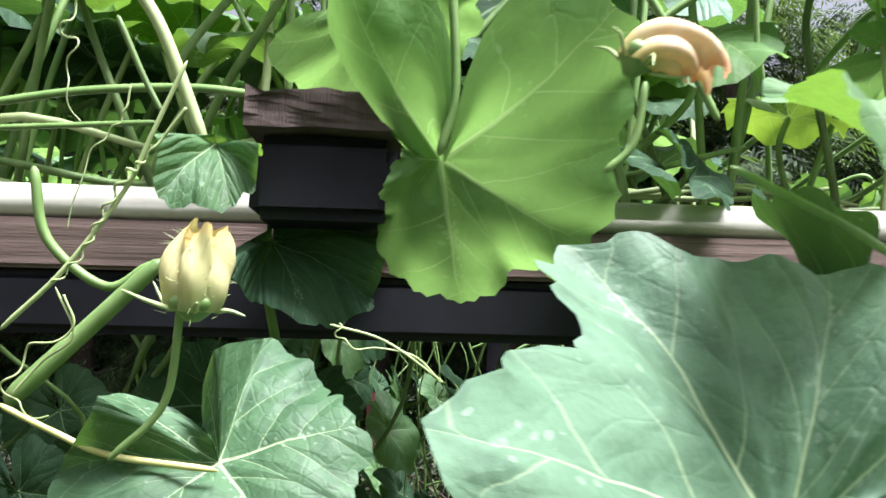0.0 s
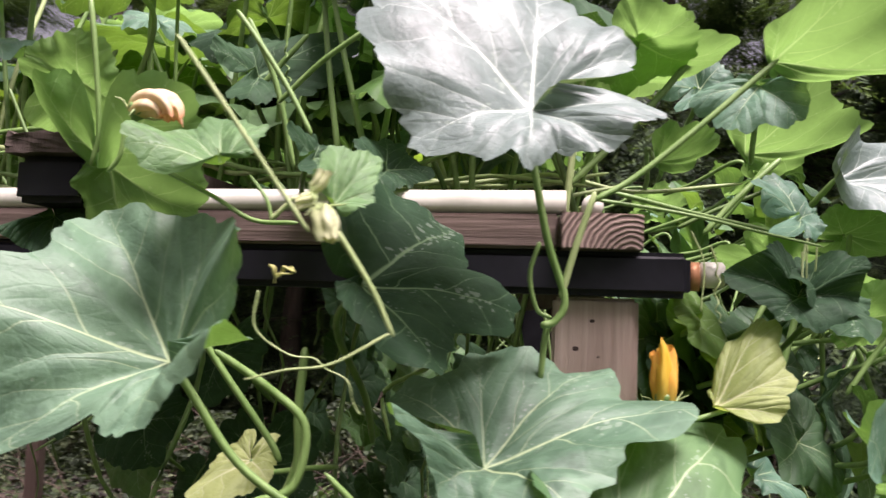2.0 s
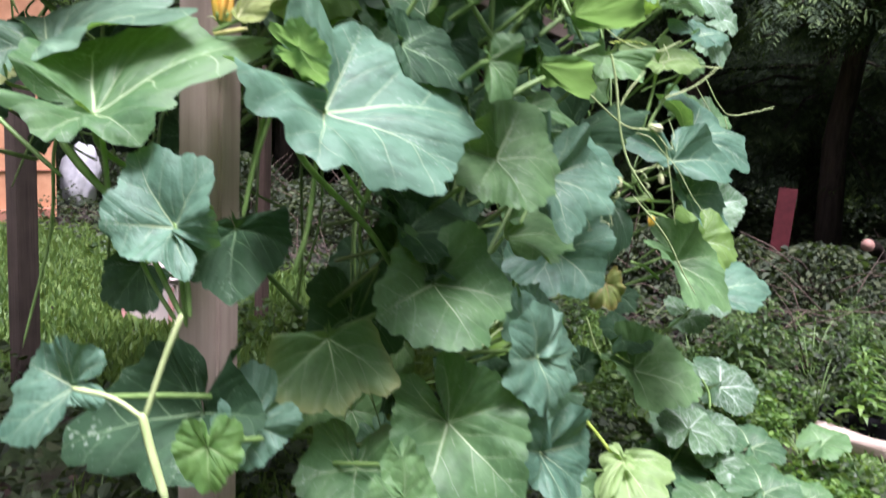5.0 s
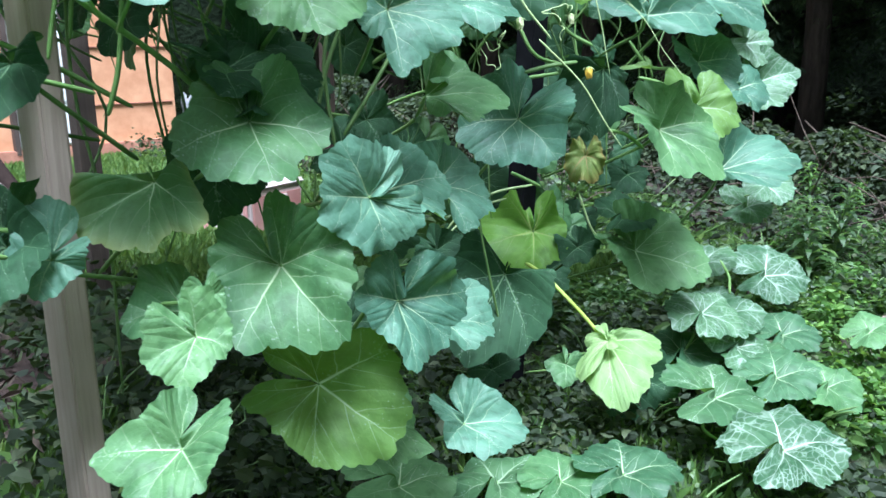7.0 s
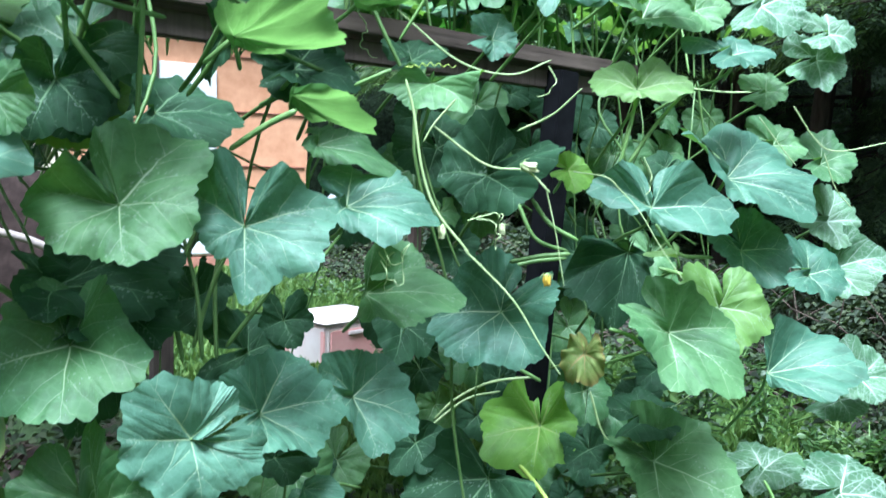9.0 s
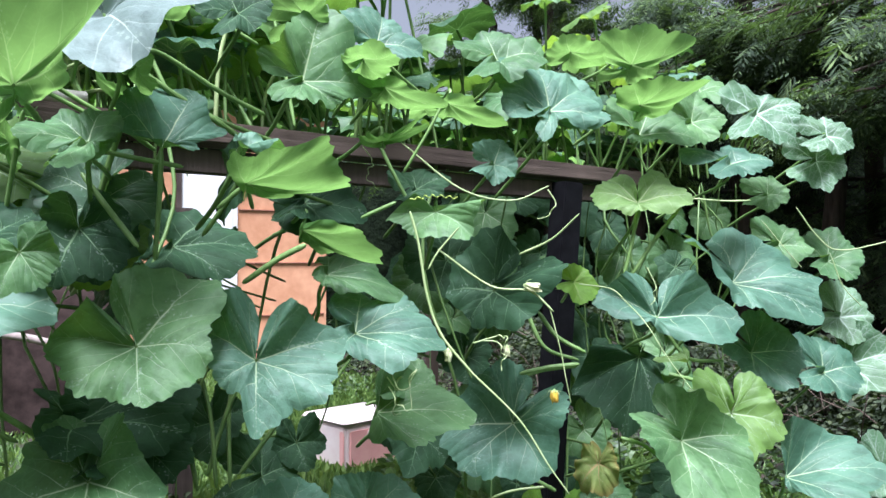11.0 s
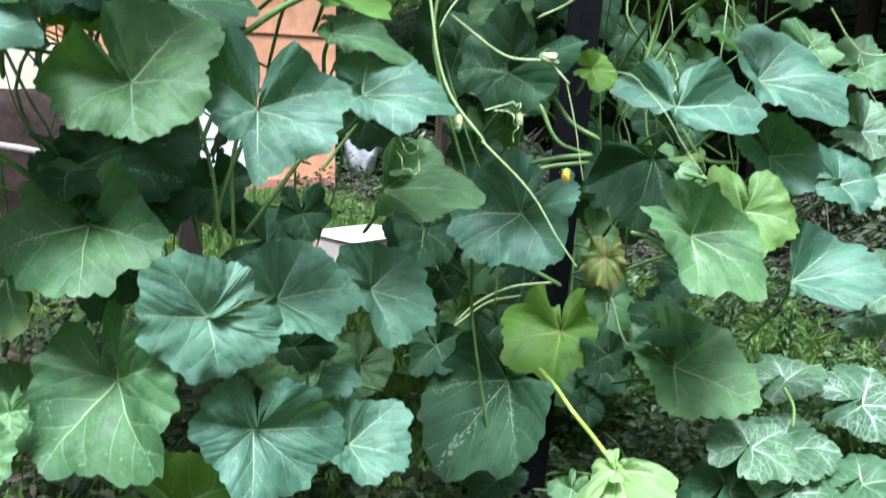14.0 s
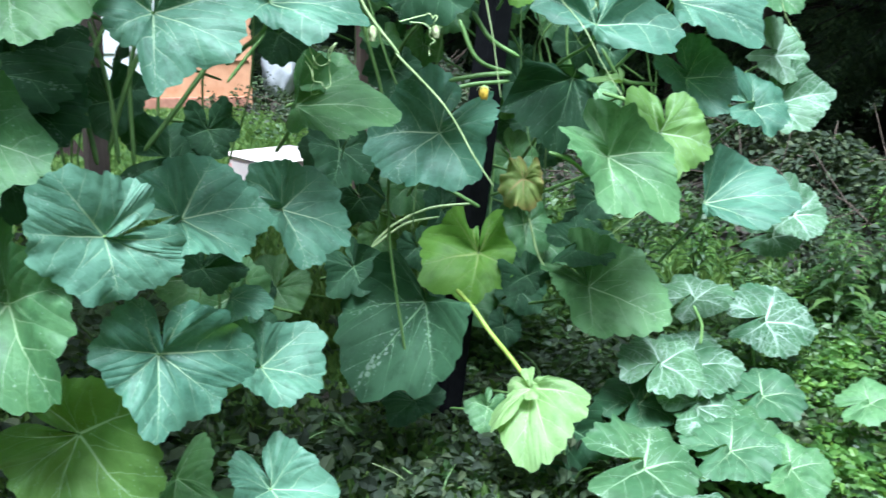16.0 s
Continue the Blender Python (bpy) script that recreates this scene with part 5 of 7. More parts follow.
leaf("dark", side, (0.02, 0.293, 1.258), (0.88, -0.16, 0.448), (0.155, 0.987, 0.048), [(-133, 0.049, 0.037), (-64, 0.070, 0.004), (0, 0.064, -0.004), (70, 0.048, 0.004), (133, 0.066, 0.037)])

# stalks, runners and tendrils
stem("vine_stem", front, [(-0.579, -0.253, 1.63), (-0.556, -0.25, 1.581), (-0.538, -0.248, 1.551), (-0.517, -0.245, 1.499)], 0.0034, 0.0031, STEM_PALE)
stem("vine_stem", front, [(-0.407, -0.25, 1.648), (-0.401, -0.247, 1.601), (-0.396, -0.241, 1.532), (-0.403, -0.238, 1.5)], 0.0027, 0.0023, STEM)
stem("vine_stem", front, [(-0.7, -0.074, 1.557), (-0.637, -0.077, 1.567), (-0.561, -0.08, 1.571), (-0.497, -0.082, 1.564)], 0.0031, 0.0029, STEM)
stem("vine_stem", front, [(-0.713, -0.044, 1.546), (-0.647, -0.047, 1.55), (-0.599, -0.049, 1.553)], 0.0022, 0.0022, STEM)
stem("vine_stem", front, [(-0.613, -0.216, 1.372), (-0.582, -0.219, 1.402), (-0.542, -0.224, 1.441)], 0.0055, 0.0043, STEM)
stem("vine_stem", front, [(-0.614, -0.203, 1.49), (-0.606, -0.201, 1.454), (-0.575, -0.2, 1.43), (-0.552, -0.202, 1.442)], 0.0029, 0.0025, STEM)
stem("vine_stem", front, [(-0.526, -0.329, 1.363), (-0.507, -0.331, 1.384), (-0.502, -0.334, 1.421)], 0.0014, 0.0017, STEM)
stem("vine_stem", front, [(-0.57, -0.324, 1.41), (-0.548, -0.327, 1.432), (-0.526, -0.33, 1.463), (-0.517, -0.332, 1.483), (-0.505, -0.335, 1.51)], 0.0011, 0.0009, STEM_PALE)
stem("vine_stem", front, [(-0.58, -0.299, 1.378), (-0.559, -0.299, 1.368), (-0.536, -0.299, 1.359), (-0.495, -0.3, 1.354)], 0.0013, 0.0015, STEM_YELLOW)
stem("vine_stem", front, [(-0.285, -0.318, 1.481), (-0.239, -0.318, 1.459), (-0.205, -0.318, 1.441), (-0.17, -0.319, 1.439)], 0.0020, 0.0018, STEM)
stem("vine_stem", front, [(-0.212, -0.312, 1.476), (-0.198, -0.311, 1.458), (-0.193, -0.31, 1.442)], 0.0015, 0.0015, STEM)
stem("vine_stem", front, [(-0.194, -0.31, 1.442), (-0.185, -0.311, 1.45), (-0.174, -0.312, 1.46)], 0.0023, 0.0013, STEM_PALE)
stem("vine_stem", front, [(-0.337, -0.31, 1.48), (-0.326, -0.312, 1.492), (-0.322, -0.314, 1.516)], 0.0018, 0.0017, STEM)
stem("vine_stem", front, [(-0.511, 0.016, 1.77), (-0.515, 0.022, 1.705), (-0.515, 0.026, 1.65), (-0.515, 0.03, 1.6)], 0.0040, 0.0037, STEM)
stem("vine_stem", front, [(-0.488, 0.035, 1.78), (-0.49, 0.041, 1.714), (-0.491, 0.048, 1.621)], 0.0025, 0.0025, STEM)
stem("vine_stem", front, [(-0.307, -0.158, 1.668), (-0.279, -0.156, 1.631), (-0.251, -0.153, 1.589), (-0.227, -0.151, 1.546)], 0.0028, 0.0028, STEM)
stem("vine_stem", front, [(-0.193, -0.107, 1.661), (-0.239, -0.103, 1.631), (-0.284, -0.098, 1.592)], 0.0031, 0.0029, STEM)
stem("vine_stem", front, [(-0.146, -0.016, 1.769), (-0.139, -0.011, 1.701), (-0.134, -0.003, 1.609)], 0.0024, 0.0024, STEM)
stem("vine_stem", front, [(-0.452, -0.251, 1.413), (-0.427, -0.251, 1.406), (-0.4, -0.251, 1.388)], 0.0007, 0.0006, STEM_PALE)
stem("vine_stem", front, [(-0.576, -0.298, 1.383), (-0.565, -0.299, 1.396), (-0.553, -0.3, 1.407), (-0.56, -0.302, 1.425)], 0.0007, 0.0005, STEM_PALE)
stem("vine_stem", front, [(-0.61, -0.101, 1.61), (-0.593, -0.098, 1.573), (-0.58, -0.097, 1.549)], 0.0023, 0.0020, STEM_SHADED)
stem("vine_stem", front, [(-0.542, -0.009, 1.682), (-0.579, -0.004, 1.638), (-0.598, -0.001, 1.609)], 0.0035, 0.0033, STEM)
stem("vine_stem", front, [(-0.015, -0.117, 1.533), (0.002, -0.106, 1.449), (0.019, -0.097, 1.395), (0.011, -0.098, 1.372), (-0.002, -0.101, 1.367)], 0.0038, 0.0038, STEM)
stem("vine_stem", front, [(0.004, -0.088, 1.372), (0, -0.088, 1.35), (-0.003, -0.086, 1.316)], 0.0035, 0.0031, STEM)
stem("vine_stem", front, [(0.045, -0.099, 1.495), (0.029, -0.099, 1.445), (0.016, -0.098, 1.397)], 0.0034, 0.0034, STEM_PALE)
stem("vine_stem", front, [(-0.005, -0.116, 1.445), (-0.013, -0.116, 1.415), (-0.006, -0.112, 1.383), (0.007, -0.108, 1.375)], 0.0024, 0.0020, STEM)
stem("vine_stem", front, [(0.219, -0.036, 1.639), (0.151, -0.048, 1.576), (0.085, -0.06, 1.519), (0.044, -0.069, 1.493)], 0.0032, 0.0032, STEM)
stem("vine_stem", front, [(0.045, -0.056, 1.496), (0.136, -0.032, 1.485), (0.221, -0.009, 1.468), (0.272, 0.004, 1.458)], 0.0022, 0.0014, STEM)
stem("vine_stem", front, [(0.271, 0.017, 1.459), (0.271, 0.021, 1.413), (0.284, 0.027, 1.375), (0.304, 0.034, 1.358), (0.29, 0.03, 1.353)], 0.0011, 0.0007, STEM_PALE)
stem("vine_stem", front, [(-0.197, -0.452, 1.537), (-0.158, -0.437, 1.48), (-0.121, -0.423, 1.425)], 0.0016, 0.0014, STEM_PALE)
stem("vine_stem", front, [(-0.109, -0.399, 1.426), (-0.086, -0.391, 1.389), (-0.073, -0.385, 1.36)], 0.0019, 0.0016, STEM_PALE)
stem("vine_stem", front, [(-0.083, -0.361, 1.359), (-0.119, -0.369, 1.338), (-0.149, -0.376, 1.333), (-0.174, -0.382, 1.326)], 0.0012, 0.0007, STEM_PALE)
stem("vine_stem", front, [(-0.305, -0.285, 1.352), (-0.276, -0.268, 1.304), (-0.237, -0.253, 1.245), (-0.185, -0.236, 1.204)], 0.0036, 0.0039, STEM)
stem("vine_stem", front, [(-0.335, -0.17, 1.365), (-0.305, -0.156, 1.315), (-0.26, -0.139, 1.249), (-0.249, -0.134, 1.227)], 0.0035, 0.0035, STEM)
stem("vine_stem", front, [(-0.222, -0.15, 1.335), (-0.225, -0.152, 1.278), (-0.225, -0.149, 1.231), (-0.239, -0.149, 1.192)], 0.0045, 0.0041, STEM)
stem("vine_stem", front, [(0.134, -0.047, 1.276), (0.183, -0.036, 1.293)], 0.0028, 0.0024, STEM)
stem("vine_stem", front, [(0.4, 0.112, 1.414), (0.352, 0.106, 1.349), (0.322, 0.102, 1.304)], 0.0035, 0.0031, STEM)
stem("vine_stem", front, [(-0.347, -0.047, 1.7), (-0.318, -0.034, 1.632), (-0.297, -0.021, 1.54)], 0.0037, 0.0033, STEM)
stem("vine_stem", front, [(-0.316, 0.045, 1.712), (-0.371, 0.037, 1.646)], 0.0036, 0.0036, STEM)
stem("vine_stem", front, [(0.253, 0.207, 1.58), (0.219, 0.202, 1.534), (0.191, 0.198, 1.497)], 0.0036, 0.0031, STEM)
stem("vine_stem", front, [(0.266, 0.202, 1.585), (0.216, 0.184, 1.536), (0.174, 0.169, 1.488)], 0.0039, 0.0039, STEM)
stem("vine_stem", front, [(0.152, 0.117, 1.694), (0.084, 0.093, 1.608), (0.014, 0.069, 1.534)], 0.0042, 0.0042, STEM)
stem("vine_stem", front, [(0.068, -0.043, 1.504), (0.138, -0.016, 1.49), (0.219, 0.016, 1.476)], 0.0029, 0.0021, STEM)
stem("vine_stem", front, [(0.142, -0.024, 1.468), (0.155, -0.018, 1.436), (0.153, -0.017, 1.389)], 0.0012, 0.0008, STEM_PALE)
stem("vine_stem", front, [(0.357, 0.23, 1.493), (0.35, 0.229, 1.462), (0.315, 0.217, 1.414)], 0.0034, 0.0029, STEM)
stem("vine_stem", front, [(-0.158, -0.246, 1.237), (-0.084, -0.215, 1.159), (0, -0.18, 1.088)], 0.0029, 0.0033, STEM)
stem("vine_stem", front, [(-0.238, -0.223, 1.205), (-0.204, -0.21, 1.221), (-0.196, -0.209, 1.272), (-0.223, -0.22, 1.302), (-0.262, -0.25, 1.335)], 0.0043, 0.0035, STEM)
stem("vine_stem", front, [(0.16, -0.175, 1), (0.178, -0.166, 0.965), (0.198, -0.155, 0.931)], 0.0026, 0.0029, STEM)
stem("vine_stem", front, [(0.191, -0.149, 1.037), (0.199, -0.147, 0.984), (0.206, -0.145, 0.924)], 0.0030, 0.0030, STEM)
stem("vine_stem", front, [(0.085, -0.175, 1.149), (0.092, -0.174, 1.106), (0.096, -0.173, 1.069)], 0.0034, 0.0034, STEM)
stem("vine_stem", front, [(0.027, -0.191, 1.129), (0.051, -0.178, 1.096), (0.083, -0.16, 1.063)], 0.0047, 0.0043, STEM)
stem("vine_stem", front, [(0.111, -0.027, 1.275), (0.146, -0.005, 1.283)], 0.0034, 0.0030, STEM_YELLOW)
stem("vine_stem", side, [(0.1, 0.076, 1.186), (0.089, 0.065, 1.117), (0.083, 0.059, 1.064)], 0.0037, 0.0033, STEM)
stem("vine_stem", front, [(0.335, 0.403, 1.361), (0.309, 0.385, 1.317), (0.279, 0.364, 1.276)], 0.0042, 0.0037, STEM)
stem("vine_stem", front, [(0.261, 0.024, 1.46), (0.255, 0.017, 1.407), (0.27, 0.024, 1.363)], 0.0012, 0.0008, STEM_PALE)
stem("vine_stem", front, [(0.258, 0.227, 1.409), (0.219, 0.2, 1.341)], 0.0039, 0.0034, STEM)
stem("vine_stem", front, [(0.308, 0.246, 1.437), (0.289, 0.231, 1.374), (0.273, 0.218, 1.315)], 0.0048, 0.0043, STEM)
stem("vine_stem", side, [(0.39, 0.868, 1.249), (0.435, 0.898, 1.274), (0.472, 0.922, 1.313)], 0.0021, 0.0014, STEM_PALE)
stem("vine_stem", front, [(0.323, -0.242, 0.969), (0.314, -0.256, 0.924), (0.305, -0.272, 0.866)], 0.0032, 0.0028, STEM_PALE)
stem("vine_stem", front, [(0.279, -0.254, 0.854), (0.25, -0.271, 0.874), (0.216, -0.293, 0.882)], 0.0029, 0.0029, STEM_PALE)
stem("vine_stem", front, [(0.304, -0.274, 0.87), (0.316, -0.272, 0.834), (0.333, -0.268, 0.787)], 0.0046, 0.0049, STEM_PALE)
stem("vine_stem", front, [(0.195, -0.152, 1.044), (0.212, -0.15, 0.989), (0.222, -0.152, 0.938)], 0.0033, 0.0033, STEM)
stem("vine_stem", front, [(0.175, -0.172, 1.01), (0.214, -0.158, 0.938)], 0.0033, 0.0033, STEM)
stem("vine_stem", side, [(0.322, -0.029, 1.136), (0.359, -0.013, 1.079)], 0.0025, 0.0025, STEM)
stem("vine_stem", side, [(0.354, 0.043, 1.135), (0.333, 0.017, 1.068)], 0.0026, 0.0026, STEM)
stem("vine_stem", side, [(0.146, 0.042, 1.177), (0.136, 0.022, 1.108), (0.132, 0.007, 1.038)], 0.0033, 0.0033, STEM)
stem("vine_stem", side, [(0.179, 0.098, 1.118), (0.181, 0.082, 1.023), (0.173, 0.065, 0.959)], 0.0039, 0.0039, STEM)
stem("vine_stem", side, [(0.354, 0.673, 1.314), (0.363, 0.683, 1.265), (0.374, 0.693, 1.181), (0.389, 0.711, 1.119), (0.419, 0.751, 1.058)], 0.0022, 0.0022, STEM_PALE)
stem("vine_stem", side, [(0.378, 0.78, 1.051), (0.423, 0.84, 0.978), (0.452, 0.878, 0.905), (0.472, 0.904, 0.86)], 0.0020, 0.0010, STEM_PALE)
stem("vine_stem", side, [(0.393, 0.738, 1.289), (0.376, 0.712, 1.252), (0.368, 0.699, 1.225)], 0.0016, 0.0016, STEM_PALE)
stem("vine_stem", side, [(0.254, 0.794, 1.253), (0.307, 0.865, 1.192), (0.347, 0.922, 1.183), (0.371, 0.954, 1.149)], 0.0021, 0.0018, STEM_PALE)
stem("vine_stem", side, [(0.367, 0.951, 1.154), (0.38, 0.965, 1.08), (0.387, 0.972, 1.03), (0.393, 0.978, 0.989)], 0.0014, 0.0007, STEM_PALE)
stem("vine_stem", side, [(0.246, 0.675, 1.434), (0.261, 0.694, 1.385), (0.286, 0.725, 1.31)], 0.0034, 0.0034, STEM)
stem("vine_stem", side, [(0.306, 0.765, 1.505), (0.292, 0.741, 1.452), (0.272, 0.71, 1.39)], 0.0028, 0.0028, STEM)
stem("vine_stem", side, [(0.245, 0.725, 1.437), (0.303, 0.804, 1.361), (0.354, 0.875, 1.341), (0.389, 0.927, 1.365)], 0.0017, 0.0014, STEM_PALE)
stem("vine_stem", side, [(0.354, 0.186, 1.349), (0.374, 0.212, 1.307), (0.398, 0.243, 1.259)], 0.0038, 0.0038, STEM)
stem("vine_stem", side, [(0.336, 0.289, 1.386), (0.337, 0.286, 1.317), (0.336, 0.281, 1.243)], 0.0036, 0.0036, STEM)
stem("vine_stem", side, [(0.402, 0.385, 1.343), (0.381, 0.354, 1.311)], 0.0036, 0.0036, STEM)
stem("vine_stem", side, [(0.307, 0.512, 1.261), (0.283, 0.477, 1.239), (0.255, 0.435, 1.204)], 0.0051, 0.0046, STEM)
stem("vine_stem", side, [(0.307, 0.612, 1.307), (0.336, 0.654, 1.33)], 0.0032, 0.0032, STEM)
stem("vine_stem", side, [(0.173, 1.368, 1.357), (0.169, 1.357, 1.282), (0.159, 1.338, 1.193)], 0.0045, 0.0045, STEM)
stem("vine_stem", side, [(0.22, 1.454, 1.353), (0.19, 1.407, 1.283), (0.164, 1.365, 1.206)], 0.0046, 0.0046, STEM)
stem("vine_stem", side, [(0.175, 1.535, 1.379), (0.22, 1.6, 1.373), (0.254, 1.649, 1.374)], 0.0019, 0.0019, STEM_PALE)
stem("vine_stem", side, [(0.06, 2.118, 1.376), (0.095, 2.164, 1.296), (0.133, 2.217, 1.26), (0.228, 2.356, 1.295)], 0.0023, 0.0017, STEM_PALE)
stem("vine_stem", side, [(0.101, 1.907, 1.335), (0.134, 1.949, 1.268), (0.161, 1.986, 1.216)], 0.0016, 0.0011, STEM_PALE)
stem("vine_stem", side, [(0.113, 2.193, 1.249), (0.135, 2.219, 1.16), (0.164, 2.258, 1.105)], 0.0017, 0.0012, STEM_PALE)
stem("vine_stem", side, [(0.054, 1.134, 0.985), (0.089, 1.185, 0.999), (0.124, 1.236, 1.006)], 0.0052, 0.0052, STEM)
stem("vine_stem", side, [(0.111, 1.544, 0.959), (0.151, 1.6, 0.939), (0.188, 1.65, 0.886)], 0.0049, 0.0049, STEM)
stem("vine_stem", side, [(0.157, 1.339, 0.838), (0.183, 1.375, 0.824), (0.209, 1.411, 0.791)], 0.0046, 0.0046, STEM)
stem("vine_stem", side, [(-0.215, 1.129, 0.565), (-0.187, 1.173, 0.617), (-0.14, 1.243, 0.66), (-0.081, 1.329, 0.676)], 0.0030, 0.0035, STEM_PALE)
stem("vine_stem", side, [(-0.087, 1.249, 0.718), (-0.065, 1.279, 0.7), (-0.041, 1.313, 0.678)], 0.0049, 0.0049, STEM)
stem("vine_stem", side, [(0.151, 1.106, 1.123), (0.173, 1.135, 1.076), (0.206, 1.18, 1.045)], 0.0049, 0.0042, STEM)
stem("vine_stem", side, [(0.113, 1.455, 1.219), (0.13, 1.476, 1.166), (0.123, 1.463, 1.113)], 0.0019, 0.0014, STEM_PALE)
stem("vine_stem", side, [(-0.05, 1.27, 0.47), (0.02, 1.262, 0.45), (0.08, 1.269, 0.406), (0.127, 1.311, 0.336), (0.165, 1.341, 0.274)], 0.0055, 0.0055, STEM_LIME)
stem("vine_stem", side, [(-0.162, 1.074, 0.564), (-0.133, 1.161, 0.629), (-0.097, 1.233, 0.648)], 0.0029, 0.0029, STEM_PALE)
stem("vine_stem", side, [(-0.095, 1.254, 0.951), (-0.071, 1.303, 0.965), (-0.034, 1.371, 0.974)], 0.0054, 0.0047, STEM)
stem("vine_stem", side, [(-0.071, 1.25, 1.103), (-0.032, 1.273, 1.025), (0.013, 1.334, 0.997)], 0.0053, 0.0045, STEM)
stem("vine_stem", side, [(0.027, 1.619, 1.054), (0.069, 1.653, 0.987), (0.114, 1.727, 0.979)], 0.0048, 0.0048, STEM)
stem("vine_stem", side, [(-0.014, 1.459, 0.635), (0.02, 1.469, 0.547), (0.051, 1.495, 0.499)], 0.0030, 0.0030, STEM_PALE)
stem("vine_stem", side, [(0.131, 1.718, 0.666), (0.106, 1.646, 0.614)], 0.0010, 0.0010, STEM_PALE)
stem("vine_stem", side, [(0.23, 0.44, 0.905), (0.238, 0.492, 0.972), (0.247, 0.564, 1.072)], 0.0041, 0.0036, STEM_SHADED)
stem("vine_stem", side, [(0.201, 0.397, 0.903), (0.19, 0.43, 0.994), (0.186, 0.479, 1.094)], 0.0041, 0.0036, STEM_SHADED)
stem("vine_stem", side, [(0.227, 0.371, 0.891), (0.194, 0.368, 0.987), (0.184, 0.41, 1.092)], 0.0040, 0.0035, STEM_SHADED)
stem("vine_stem", side, [(0.221, 0.403, 0.889), (0.19, 0.404, 0.986), (0.155, 0.392, 1.076)], 0.0036, 0.0031, STEM_SHADED)
stem("vine_stem", side, [(0.218, 0.426, 0.887), (0.184, 0.437, 1.011), (0.17, 0.468, 1.11)], 0.0036, 0.0036, STEM_SHADED)
stem("vine_stem", side, [(0.251, 0.561, 1.005), (0.26, 0.614, 1.073)], 0.0031, 0.0026, STEM)
stem("vine_stem", side, [(-0.19, 1.222, 0.031), (-0.164, 1.235, -0.027), (-0.137, 1.251, -0.081)], 0.0011, 0.0005, STEM_PALE)
stem("vine_stem", side, [(0.037, 0.98, 0.128), (0.067, 1.019, 0.107), (0.106, 1.064, 0.068)], 0.0009, 0.0005, STEM_PALE)
stem("vine_stem", ground, [(0.221, 1.855, 0.411), (0.244, 1.867, 0.364), (0.254, 1.858, 0.317)], 0.0042, 0.0042, STEM)
tendril(front, [(-0.504, -0.334, 1.494), (-0.518, -0.332, 1.475), (-0.525, -0.331, 1.468), (-0.534, -0.329, 1.453), (-0.541, -0.328, 1.438), (-0.553, -0.326, 1.425)], 0.0007, 0.0022, 9, 0.1, STEM_PALE)
tendril(front, [(-0.628, -0.152, 1.627), (-0.616, -0.15, 1.605), (-0.625, -0.148, 1.588), (-0.617, -0.148, 1.575), (-0.623, -0.146, 1.554), (-0.614, -0.144, 1.53)], 0.0008, 0.0045, 4, 0.05, STEM_PALE)
tendril(front, [(-0.557, -0.302, 1.423), (-0.553, -0.301, 1.41), (-0.568, -0.299, 1.401), (-0.578, -0.298, 1.388), (-0.573, -0.297, 1.378), (-0.562, -0.297, 1.374)], 0.0006, 0.0037, 3, 0.2, STEM_PALE)
tendril(front, [(-0.534, -0.306, 1.509), (-0.536, -0.305, 1.498), (-0.541, -0.304, 1.491), (-0.55, -0.303, 1.479), (-0.558, -0.3, 1.45)], 0.0005, 0.0011, 4, 0.1, STEM_PALE)
tendril(front, [(-0.4, -0.251, 1.387), (-0.415, -0.251, 1.4), (-0.445, -0.251, 1.405), (-0.449, -0.251, 1.414)], 0.0006, 0.0030, 2, 0.5, STEM_PALE)
tendril(front, [(0.261, 0.014, 1.467), (0.261, 0.017, 1.431), (0.264, 0.021, 1.389), (0.28, 0.028, 1.365)], 0.0013, 0.0096, 1.6, 0.75, STEM_PALE)
tendril(front, [(-0.309, -0.028, 1.702), (-0.31, -0.026, 1.667), (-0.305, -0.021, 1.633), (-0.299, -0.017, 1.609)], 0.0015, 0.0042, 6, 0.2, STEM)
tendril(front, [(-0.175, -0.368, 1.386), (-0.176, -0.367, 1.36), (-0.155, -0.359, 1.343), (-0.134, -0.352, 1.339), (-0.115, -0.344, 1.324), (-0.106, -0.34, 1.302)], 0.0009, 0.0031, 2, 0.5, STEM_PALE)
tendril(front, [(-0.162, -0.38, 1.403), (-0.154, -0.377, 1.399), (-0.148, -0.375, 1.402), (-0.159, -0.378, 1.391)], 0.0012, 0.0051, 3, 0, STEM_YELLOW)
tendril(front, [(0.257, 0.017, 1.453), (0.256, 0.013, 1.407), (0.261, 0.014, 1.378), (0.274, 0.022, 1.367)], 0.0014, 0.0079, 2.5, 0.6, STEM_PALE)
tendril(front, [(0.163, -0.005, 1.456), (0.171, -0.002, 1.429), (0.17, -0.006, 1.395), (0.175, -0.003, 1.376)], 0.0012, 0.0034, 4, 0.2, STEM_PALE)
tendril(front, [(0.204, 0.004, 1.382), (0.215, 0.009, 1.359), (0.22, 0.011, 1.334)], 0.0009, 0.0047, 1.5, 0.4, STEM_PALE)
tendril(side, [(0.143, 1.222, 1.184), (0.215, 1.267, 1.167), (0.274, 1.299, 1.094), (0.351, 1.34, 0.973)], 0.0016, 0.0056, 2, 0.2, STEM_PALE)
tendril(side, [(0.369, 0.631, 1.068), (0.373, 0.636, 1.051), (0.388, 0.656, 1.042), (0.392, 0.663, 1.069), (0.389, 0.656, 1.008)], 0.0011, 0.0113, 3, 0.2, STEM_PALE)
